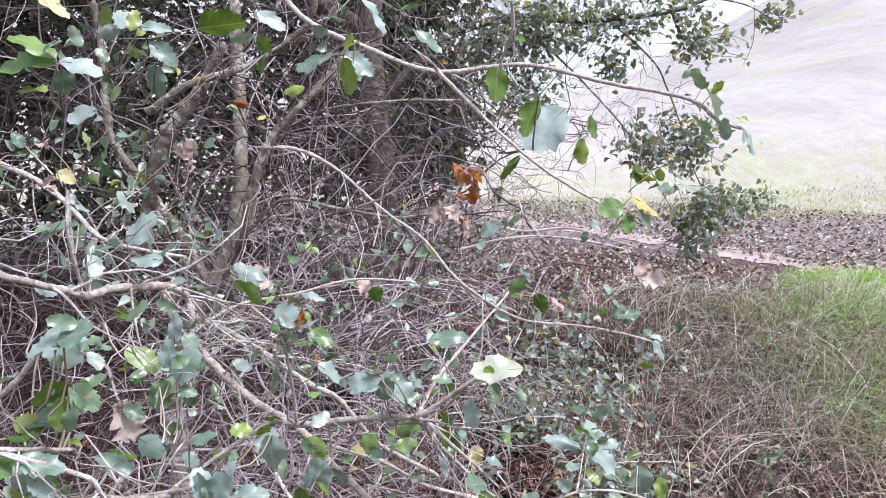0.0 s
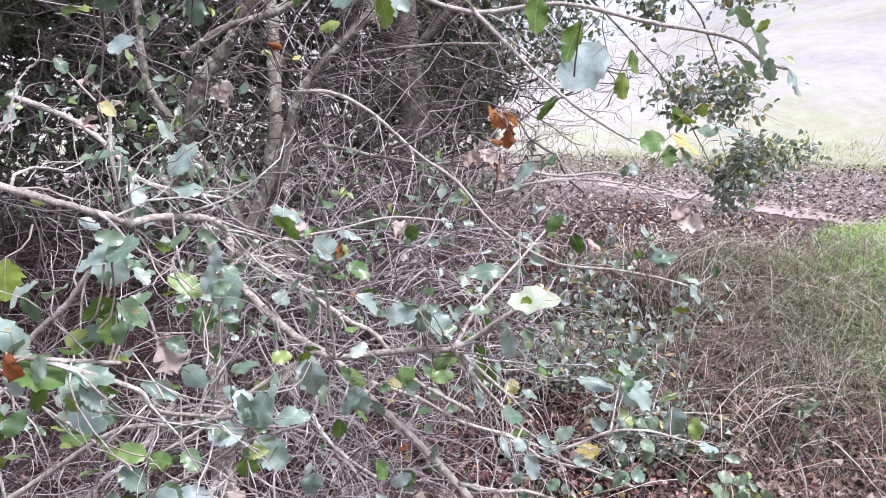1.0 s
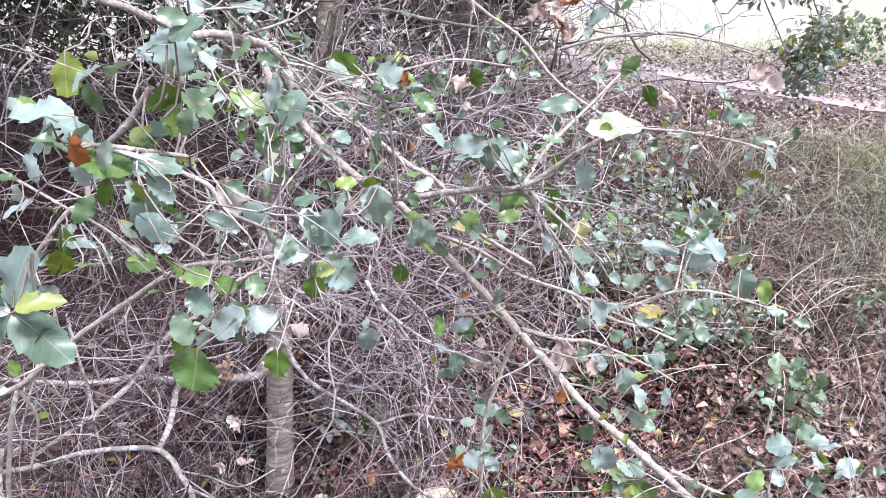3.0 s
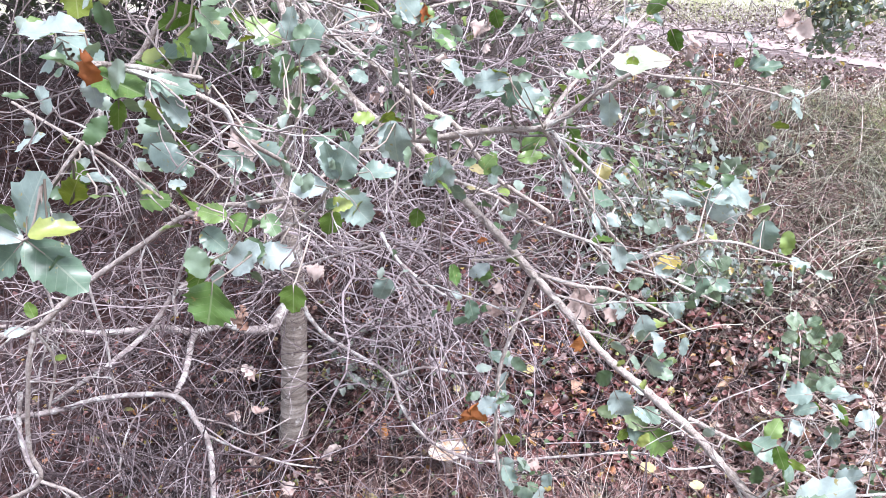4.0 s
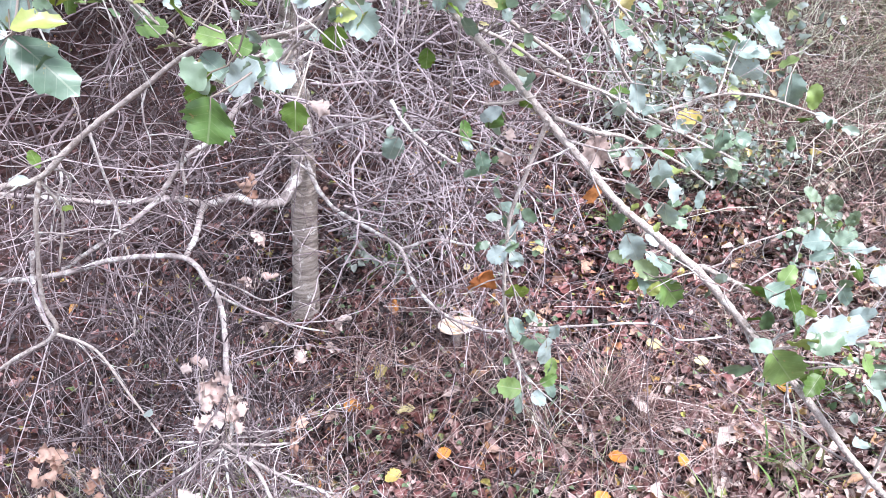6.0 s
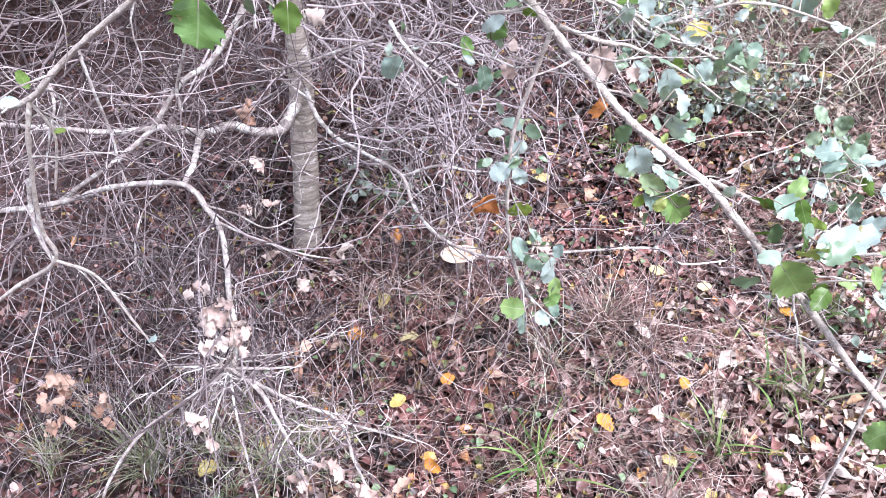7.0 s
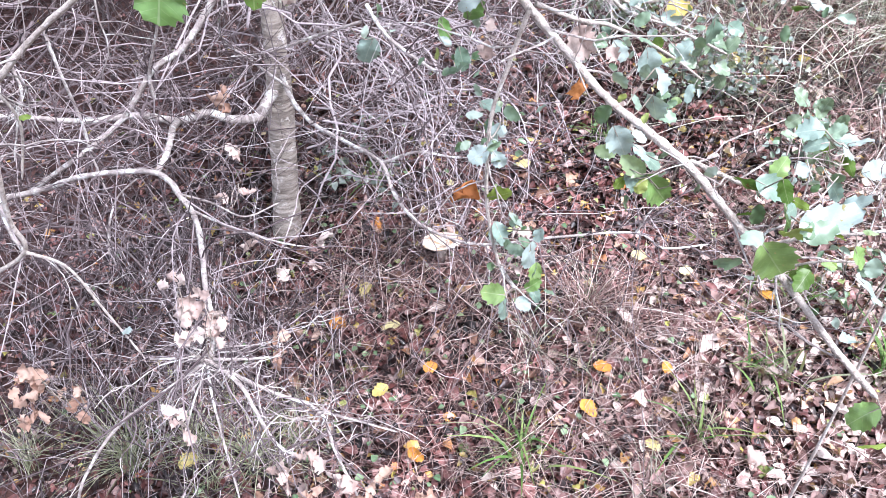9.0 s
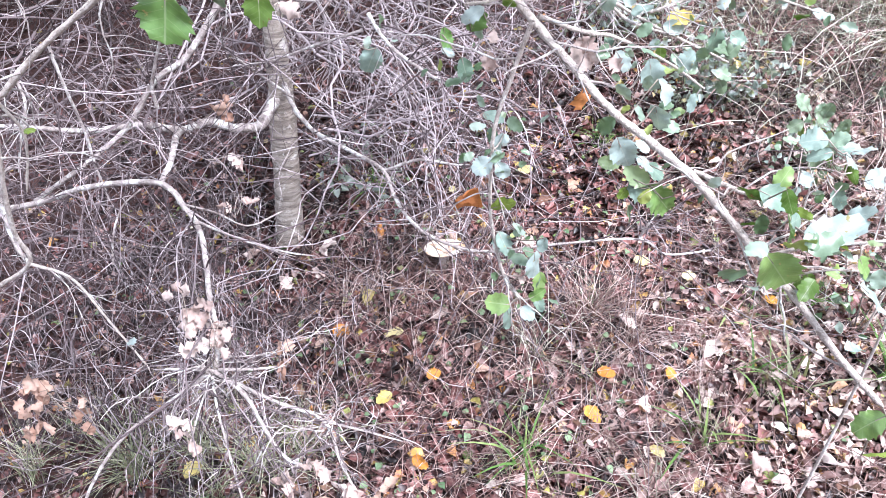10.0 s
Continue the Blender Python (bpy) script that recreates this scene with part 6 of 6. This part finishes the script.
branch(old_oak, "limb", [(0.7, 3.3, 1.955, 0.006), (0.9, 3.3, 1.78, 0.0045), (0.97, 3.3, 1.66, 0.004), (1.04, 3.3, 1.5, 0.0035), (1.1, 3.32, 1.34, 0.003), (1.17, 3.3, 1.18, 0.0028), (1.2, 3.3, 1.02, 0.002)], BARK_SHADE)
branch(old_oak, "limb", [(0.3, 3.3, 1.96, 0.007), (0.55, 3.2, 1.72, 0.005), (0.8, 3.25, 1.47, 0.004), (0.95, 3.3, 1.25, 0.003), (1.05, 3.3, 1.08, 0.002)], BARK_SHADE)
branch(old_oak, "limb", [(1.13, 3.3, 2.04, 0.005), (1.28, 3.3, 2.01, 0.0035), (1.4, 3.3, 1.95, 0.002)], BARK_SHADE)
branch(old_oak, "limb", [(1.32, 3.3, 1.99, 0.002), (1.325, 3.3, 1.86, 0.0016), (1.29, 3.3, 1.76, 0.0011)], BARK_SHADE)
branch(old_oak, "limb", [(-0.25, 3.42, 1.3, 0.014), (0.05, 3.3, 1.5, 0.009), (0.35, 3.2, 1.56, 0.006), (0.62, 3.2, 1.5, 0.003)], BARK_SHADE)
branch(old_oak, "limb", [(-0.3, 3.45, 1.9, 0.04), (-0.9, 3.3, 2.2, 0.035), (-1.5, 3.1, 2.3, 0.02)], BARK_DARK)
foliage("foliage", "dense small grey-green oak leaves on hanging boughs", [(1.175, 3.3, 1.125, 0.15, 0.12, 0.11), (1.32, 3.3, 1.18, 0.11, 0.1, 0.07), (1.13, 3.3, 0.99, 0.06, 0.08, 0.09), (1.09, 3.3, 1.425, 0.12, 0.12, 0.13), (0.9, 3.3, 1.41, 0.11, 0.12, 0.1), (1.11, 3.28, 1.87, 0.12, 0.1, 0.09), (1.395, 3.3, 1.955, 0.05, 0.05, 0.06), (1.0, 3.3, 2.0, 0.11, 0.1, 0.05), (0.8, 3.3, 1.95, 0.15, 0.1, 0.08), (0.64, 3.3, 1.94, 0.13, 0.1, 0.09), (0.42, 3.2, 1.91, 0.2, 0.15, 0.15), (0.2, 3.25, 1.82, 0.16, 0.15, 0.17), (0.74, 3.3, 1.76, 0.06, 0.06, 0.06), (0.35, 3.2, 1.62, 0.14, 0.12, 0.12)], 3300, 0.02, 0.043, old_oak)
boughs = np.array([(0.45, 3.25, 1.8), (0.6, 3.22, 1.68), (0.75, 3.25, 1.53), (0.9, 3.3, 1.4), (0.97, 3.3, 1.6), (1.05, 3.3, 1.4), (1.12, 3.3, 1.25), (0.85, 3.3, 1.85)])
start = boughs[rng.integers(0, len(boughs), 70)] + rng.normal(size=(70, 3)) * 0.05
bare_p, bare_r = sprays(start, rng.normal(size=(70, 3)) + np.array([0, 0, -0.4]), rng.uniform(0.1, 0.3, 70), np.full(70, 0.0014), 0.4, 0.3, 9)
side_p, side_r = side_shoots(bare_p, bare_r, 3, 0.3, 0.6, points=5)
stuff("twig_spray", mesh_from("twig_spray", *tube_arrays(bare_p, bare_r, 4), TWIG), "thin bare twigs among the hanging boughs", "twigs", old_oak)
stuff("twig_spray", mesh_from("twig_spray", *tube_arrays(side_p, side_r, 3), TWIG), "thin bare twigs among the hanging boughs", "twigs", old_oak)
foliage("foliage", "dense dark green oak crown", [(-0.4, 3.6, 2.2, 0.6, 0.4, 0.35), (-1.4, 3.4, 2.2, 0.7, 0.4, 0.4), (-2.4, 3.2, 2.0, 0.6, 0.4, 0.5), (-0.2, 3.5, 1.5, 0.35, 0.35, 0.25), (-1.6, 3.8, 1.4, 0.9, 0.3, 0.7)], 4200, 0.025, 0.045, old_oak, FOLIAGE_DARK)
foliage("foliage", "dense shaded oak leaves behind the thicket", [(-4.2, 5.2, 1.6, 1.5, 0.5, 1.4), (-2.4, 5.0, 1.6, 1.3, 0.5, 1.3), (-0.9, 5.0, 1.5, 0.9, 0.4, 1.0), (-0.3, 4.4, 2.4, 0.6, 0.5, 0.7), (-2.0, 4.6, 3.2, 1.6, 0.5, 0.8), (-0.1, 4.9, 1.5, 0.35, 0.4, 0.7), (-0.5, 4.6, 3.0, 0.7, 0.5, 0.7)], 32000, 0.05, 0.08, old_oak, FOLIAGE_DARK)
# mostly out of view: added to keep sky light off the thicket
foliage("foliage", "oak crown overhead, mostly unseen, added to shade the thicket", [(-1.0, 2.6, 3.6, 1.4, 1.2, 0.5), (-2.6, 2.6, 3.2, 1.2, 1.2, 0.8), (-2.2, 4.5, 2.4, 1.2, 0.6, 1.0), (-1.2, 1.4, 3.6, 1.0, 1.0, 0.4)], 17000, 0.05, 0.085, old_oak, FOLIAGE_DARK)


# ---- leaf litter, straw and grass ----
TUFTS = [(-0.62, 1.06, 90, 0.24, 0.0026, GREY_GRASS), (-0.52, 1.12, 60, 0.2, 0.0022, GREY_GRASS), (-0.8, 1.12, 70, 0.24, 0.0026, GREY_GRASS), (0.02, 1.09, 16, 0.17, 0.006, GRASS), (0.0, 1.12, 22, 0.16, 0.0025, GREY_GRASS), (0.58, 1.31, 14, 0.15, 0.005, GRASS), (0.64, 1.3, 12, 0.2, 0.006, GREY_GRASS), (-0.95, 1.06, 110, 0.26, 0.0028, GREY_GRASS),
         (-1.25, 1.05, 60, 0.22, 0.0028, GREY_GRASS), (0.86, 1.3, 12, 0.18, 0.007, GRASS), (0.42, 1.15, 12, 0.14, 0.006, GRASS), (0.03, 1.38, 60, 0.24, 0.002, STRAW), (0.57, 1.5, 10, 0.1, 0.006, GRASS),
         (0.23, 2.28, 20, 0.1, 0.004, GRASS), (-0.72, 0.98, 40, 0.2, 0.0025, GREY_GRASS), (0.3, 1.0, 30, 0.18, 0.0022, STRAW), (0.2, 1.3, 14, 0.14, 0.003, GREY_GRASS), (-0.5, 2.1, 14, 0.14, 0.005, GRASS), (0.17, 1.5, 120, 0.3, 0.002, STALK), (0.28, 1.42, 60, 0.26, 0.0018, STALK), (0.2, 1.55, 45, 0.24, 0.0014, STRAW), (0.72, 1.55, 14, 0.15, 0.005, GRASS), (0.95, 1.52, 14, 0.16, 0.005, GRASS), (0.45, 1.3, 40, 0.2, 0.0016, STALK)]


def litter():
    n = 76000
    r, a = np.abs(3.7 * rng.uniform(size=n) ** 0.6 + 0.7 * rng.normal(size=n)), rng.uniform(0, 2 * np.pi, n)
    near = rng.uniform(size=n) < 0.5
    x = np.where(near, 0.1 + 0.8 * rng.normal(size=n), 0.15 + r * np.cos(a))
    y = np.where(near, 1.55 + 0.6 * rng.normal(size=n), 1.9 + r * np.sin(a))
    base = on_ground(x, y, rng.uniform(0.002, 0.03, n))
    a = rng.uniform(0, 2 * np.pi, n)
    along = np.stack([np.cos(a), np.sin(a), rng.normal(size=n) * 0.15], -1)
    normal = rng.normal(size=(n, 3)) * 0.22 + np.array([0, -0.1, 1.0])
    size = rng.uniform(0.016, 0.037, n) * rng.choice([0.65, 1.0, 1.25], n)
    v, f = scatter(DEAD_SHAPES, base, along, normal, size, size * rng.uniform(0.45, 0.8, n))
    ob = stuff("leaf_litter", mesh_from("leaf_litter", v, f, LITTER), "damp brown fallen oak leaves covering the ground", "leaf litter")
    for _ in range(240):
        px_, py_ = rng.uniform(-0.7, 1.3), rng.uniform(0.55, 2.2)
        a = rng.uniform(0, 6.28)
        s = rng.uniform(0.03, 0.05)
        z = float(height(px_, py_)) + 0.03
        leaf(ob, LITTER_PIECE, (px_, py_, z), (px_ + s * math.cos(a), py_ + s * math.sin(a), z + rng.normal() * 0.008), rng.uniform(0.5, 0.75), np.array([0, 0, 1.0]) + rng.normal(size=3) * 0.25)
    n = 8000
    x, y = 1.12 + 0.4 * rng.normal(size=n), 1.3 + 0.45 * rng.normal(size=n)
    a, size = rng.uniform(0, 2 * np.pi, n), rng.uniform(0.02, 0.045, n)
    v, f = scatter(DEAD_SHAPES, on_ground(x, y, rng.uniform(0.015, 0.035, n)), np.stack([np.cos(a), np.sin(a), 0 * a], -1), rng.normal(size=(n, 3)) * 0.25 + np.array([0, -0.1, 1.0]), size, size * rng.uniform(0.45, 0.75, n))
    stuff("leaf_litter", mesh_from("leaf_litter", v, f, PALE_LITTER), "drier pale tan and grey leaves over the litter", "leaf litter")
    for mat, places in ((AMBER, [(-0.20, 1.32), (0.19, 1.31), (-0.24, 1.08), (0.16, 1.21), (-0.53, 1.48), (0.63, 1.52), (0.37, 1.32)]), (YELLOW, [(-0.32, 1.26), (-0.44, 1.62), (0.01, 2.13), (0.30, 1.68), (-0.24, 2.02), (0.33, 1.08), (-0.80, 1.02), (-0.32, 1.46), (0.46, 1.62)]),
                        (PALE, [(0.7, 1.2), (0.78, 1.32), (0.66, 1.1), (0.85, 1.15), (0.6, 1.22), (0.74, 1.45), (0.9, 1.4), (0.55, 1.05), (0.8, 1.05), (0.7, 1.6), (0.45, 1.35), (0.88, 1.55), (0.3, 1.45), (-0.25, 1.5), (0.95, 1.25), (0.62, 1.4)])):
        for gx, gy in places:
            a, s, z = rng.uniform(0, 6.28), rng.uniform(0.035, 0.055), float(height(gx, gy)) + 0.05
            leaf(ob, mat, (gx, gy, z), (gx + s * math.cos(a), gy + s * math.sin(a), z), rng.uniform(0.6, 0.8), np.array([0, -0.3, 1.0]) + rng.normal(size=3) * 0.2)
    n = 30000
    az, r = rng.uniform(-0.4, 1.0, n), rng.uniform(4.6, 9.2, n)
    x, y = r * np.sin(az), r * np.cos(az)
    path = curve_through(TRAIL, 12)
    off = np.min(np.hypot(x[:, None] - path[None, :, 0] - 0.11, y[:, None] - path[None, :, 1] + 0.17), 1)
    keep = (off > 0.22) | (rng.uniform(size=n) < 0.12)
    x, y = x[keep], y[keep]
    n = len(x)
    base = on_ground(x, y, 0.015)
    a = rng.uniform(0, 2 * np.pi, n)
    size = rng.uniform(0.016, 0.045, n)
    v, f = scatter(DEAD_SHAPES, base, np.stack([np.cos(a), np.sin(a), 0 * a], -1), rng.normal(size=(n, 3)) * 0.3 + np.array([0, 0, 1.0]), size, size * 0.6)
    stuff("leaf_litter", mesh_from("leaf_litter", v, f, BANK_LITTER), "scattered fallen leaves on the bank by the trail", "leaf litter")


def grass(name, label, mat, n, where, length, width, bend, category="grass"):
    x, y = where(n)
    base = on_ground(x, y)
    a = 0.5 + 1.3 * np.sin(2.3 * x + 1.1) * np.cos(1.9 * y) + 1.7 * rng.normal(size=len(x))
    lean = np.stack([np.cos(a), np.sin(a), 0 * a], -1)
    m = len(x)
    v, f = blades(base, lean, rng.uniform(*length, m), rng.uniform(*width, m), rng.uniform(*bend, m))
    stuff(name, mesh_from(name, v, f, mat), label, category)


def region(x0, x1, y0, y1, clumps, spread, keep=None):
    def where(n):
        cx, cy = rng.uniform(x0, x1, clumps), rng.uniform(y0, y1, clumps)
        k = rng.integers(0, clumps, n)
        x, y = cx[k] + rng.normal(size=n) * spread, cy[k] + rng.normal(size=n) * spread
        if keep:
            m = keep(x, y)
            x, y = x[m], y[m]
        return x, y
    return where


litter()


def beside_trail(x, y):
    return x - 1.72 > 0.5 * (y - 3.2) + 0.12 * rng.normal(size=len(x))


def far_green(x, y):
    """Fresh grass lines the trail and thins out towards the shrub."""
    near = smoothstep(y + 0.35 * (x - 2.2) + 0.15 * rng.normal(size=len(x)), 3.25, 3.95) * smoothstep(x, 1.65, 2.2)
    return beside_trail(x + 0.1, y) & (y < 4.9 - 0.62 * (x - 3.04)) & (rng.uniform(size=len(x)) < near)


grass("dry_grass", "tall bent greyish dry grass", STRAW, 5200, region(0.6, 2.5, 2.3, 4.5, 150, 0.13, lambda x, y: ~beside_trail(x - 0.25, y + 0.4)), (0.1, 0.3), (0.001, 0.0042), (0.7, 2.4))
grass("dry_grass", "long bleached grass stalks leaning over", STALK, 900, region(0.7, 2.5, 2.2, 4.2, 60, 0.1, lambda x, y: ~beside_trail(x - 0.3, y + 0.2)), (0.3, 0.6), (0.0015, 0.0035), (0.5, 1.6))
grass("dry_grass", "grey-green grass standing upright beside the shrub", STANDING, 3600, region(1.0, 2.5, 2.6, 4.2, 80, 0.1), (0.14, 0.36), (0.0012, 0.003), (0.5, 1.9))
grass("dry_grass", "low matted grass over brown ground", MATTED, 11000, region(0.5, 2.3, 1.6, 3.1, 260, 0.08, lambda x, y: x > 0.2 + 0.25 * (y - 1.6)), (0.04, 0.14), (0.0009, 0.0018), (0.5, 1.8))
grass("green_grass", "pale green blades among the dry grass", YOUNG, 3000, region(1.45, 2.6, 2.3, 4.0, 60, 0.12), (0.1, 0.3), (0.0015, 0.0035), (0.6, 1.7))
grass("green_grass", "green blades among the dry grass", GRASS, 1400, region(1.6, 2.6, 2.6, 4.0, 40, 0.1), (0.08, 0.26), (0.0015, 0.0035), (0.5, 1.5))
grass("green_grass", "fresh green grass beside the trail", GRASS, 26000, region(1.7, 4.0, 3.2, 5.0, 330, 0.13, far_green), (0.06, 0.18), (0.0025, 0.005), (0.2, 1.1))


def strewn(label, mat, n, centre, spread, low, high, radius, lift):
    """Thin dry stalks lying crosswise over the ground."""
    clumps = max(12, n // 28)
    k = rng.integers(0, clumps, n)
    x = (centre[0] + rng.normal(size=clumps) * spread[0])[k] + rng.normal(size=n) * 0.07
    y = (centre[1] + rng.normal(size=clumps) * spread[1])[k] + rng.normal(size=n) * 0.07
    keep = y > 0.35
    x, y = x[keep], y[keep]
    n = len(x)
    a = rng.uniform(0, 2 * np.pi, n)
    d = np.stack([np.cos(a), np.sin(a), rng.uniform(-0.05, 0.6, n)], -1)
    p, r = sprays(on_ground(x, y, 0.015), d, rng.uniform(low, high, n), radius * rng.uniform(0.6, 1.4, n), 1.0, 0.05, 6)
    p[..., 2] = np.maximum(p[..., 2], height(p[..., 0], p[..., 1]) + rng.uniform(0.01, lift, p.shape[:2]))
    v, f = tube_arrays(p, r, 3)
    stuff("dry_stalks", mesh_from("dry_stalks", v, f, mat), label, "dry stalks")


strewn("thin dry stalks strewn over the litter", STALK, 2700, (0.25, 1.4), (0.7, 0.6), 0.08, 0.4, 0.0009, 0.06)
strewn("thin dry stalks tangled below the grass", STALK, 700, (1.2, 2.6), (0.6, 0.7), 0.15, 0.55, 0.0011, 0.12)
strewn("fine pale straw matted over the litter", STALK, 650, (0.65, 1.25), (0.4, 0.42), 0.06, 0.32, 0.0009, 0.06)
strewn("fine pale straw matted over the litter", STALK, 420, (0.15, 1.1), (0.3, 0.25), 0.08, 0.34, 0.0008, 0.06)
strewn("dead grey twigs lying crosswise beside the young oak", TWIG, 800, (-0.95, 1.3), (0.32, 0.36), 0.1, 0.42, 0.0013, 0.2)
strewn("pale straw and twig ends beside the young oak", STALK, 420, (-0.38, 1.6), (0.24, 0.2), 0.1, 0.36, 0.001, 0.12)
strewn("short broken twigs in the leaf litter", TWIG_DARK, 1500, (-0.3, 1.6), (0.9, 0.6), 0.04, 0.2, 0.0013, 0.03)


def tuft(x, y, n, length, width, mat, label):
    z = float(height(x, y))
    t = thing("grass_tuft", (x, y, z), label, "grass", "grass tufts")
    a = rng.uniform(0, 2 * np.pi, n)
    base = on_ground(x + rng.normal(size=n) * 0.02, y + rng.normal(size=n) * 0.02, 0.005)
    v, f = blades(base, np.stack([np.cos(a), np.sin(a), 0 * a], -1), length * rng.uniform(0.5, 1.1, n), width * rng.uniform(0.6, 1.2, n), rng.uniform(0.25, 1.3, n))
    if n <= 30:
        for k in range(n):
            part("blade", mesh_from("blade", v[k * 10:k * 10 + 10], f[:4], mat), t)
    else:
        stuff("blade_clump", mesh_from("blade_clump", v, f, mat), "fine grass blades", "grass", t)


for x, y, n, length, width, mat in TUFTS:
    if mat is GRASS:
        tuft(x + 0.02, y, 26, length * 0.8, 0.0018, GREY_GRASS, "fine greyish grass among green blades")
        width, n, mat = width * 1.15, min(30, int(n * 1.4)), TUFT_GREEN
    tuft(x, y, n, length, width, mat, "small tuft of green grass in the litter" if mat is TUFT_GREEN else "tuft of dry grey-green grass")


def weeds():
    n = 450
    x, y = -0.25 + rng.normal(size=n) * 0.5, 1.6 + rng.normal(size=n) * 0.5
    base = on_ground(x, y, rng.uniform(0.02, 0.05, n))
    a = rng.uniform(0, 2 * np.pi, n)
    size = rng.uniform(0.01, 0.024, n)
    v, f = scatter(PLAIN_SHAPES, base, np.stack([np.cos(a), np.sin(a), 0.2 + 0 * a], -1), rng.normal(size=(n, 3)) * 0.3 + np.array([0, -0.2, 1.0]), size, size * 0.85)
    stuff("ground_weeds", mesh_from("ground_weeds", v, f, WEEDS), "tiny round green weed leaves in the litter", "weeds")


weeds()
grass("green_grass", "yellow-green grass at the foot of the hill", YOUNG, 14000, region(0.5, 10, 7.6, 9.4, 500, 0.2), (0.03, 0.09), (0.003, 0.006), (0.4, 1.3))


# ---- mushrooms ----
def lathe(profile, sides=28, wave=0.0, seed=0):
    r = random.Random(seed)
    ph = [r.uniform(0, 6.28) for _ in range(3)]
    bm = bmesh.new()
    rings = []
    for rad, z in profile:
        ring = []
        for i in range(sides):
            a = 2 * math.pi * i / sides
            k = 1 + wave * (math.sin(2 * a + ph[0]) + 0.6 * math.sin(3 * a + ph[1]))
            ring.append(bm.verts.new((rad * k * math.cos(a), rad * k * math.sin(a), z + rad * wave * 0.8 * math.sin(2 * a + ph[2]))))
        rings.append(ring)
    for a, b in zip(rings, rings[1:]):
        for i in range(sides):
            bm.faces.new((a[i], a[(i + 1) % sides], b[(i + 1) % sides], b[i]))
    for f in bm.faces:
        f.smooth = True
    return bm


def mushroom(place, size, tilt, turn, seed, label):
    """A funnel-shaped mushroom: dished wavy cap, pale underside running down into the stem."""
    mus = thing("mushroom", place, label, "mushroom")
    top, nt, b = material("mushroom_cap")
    g = grain(nt, 26, 4)
    nt.links.new(ramp(nt, g, [(0.4, (0.5, 0.3, 0.15)), (0.47, (0.64, 0.5, 0.37)), (0.56, (0.7, 0.63, 0.56))]), b.inputs["Base Color"])
    b.inputs["Roughness"].default_value = 0.6
    bump(nt, b, g, 0.3, 0.003)
    pale, nt, b = material("mushroom_underside")
    nt.links.new(ramp(nt, grain(nt, 120, 4), [(0.3, (0.52, 0.42, 0.34)), (0.7, (0.7, 0.62, 0.55))]), b.inputs["Base Color"])
    b.inputs["Roughness"].default_value = 0.8
    m = Matrix.Translation(place) @ pose(0, 0, 0, tilt, 0, turn)
    s = size
    for name, prof, mat, wave in (("cap", [(0.02 * s, 0.62 * s), (0.3 * s, 0.68 * s), (0.7 * s, 0.8 * s), (0.95 * s, 0.86 * s), (1.02 * s, 0.83 * s), (1.0 * s, 0.78 * s)], top, 0.06),
                                  ("underside", [(1.0 * s, 0.78 * s), (0.75 * s, 0.66 * s), (0.4 * s, 0.48 * s), (0.24 * s, 0.3 * s)], pale, 0.06),
                                  ("stem", [(0.24 * s, 0.3 * s), (0.2 * s, 0.0), (0.22 * s, -0.4 * s), (0.1 * s, -0.5 * s)], pale, 0.06)):
        bm = lathe(prof, 32, wave, seed)
        me = bpy.data.meshes.new(name)
        bm.to_mesh(me)
        bm.free()
        me.materials.append(mat)
        me.transform(m)
        part(name, me, mus)
    return mus


mushroom((-0.235, 1.72, float(height(-0.235, 1.72)) + 0.045), 0.056, -10, 20, 3, "cream and tan funnel-shaped mushroom in the leaf litter")
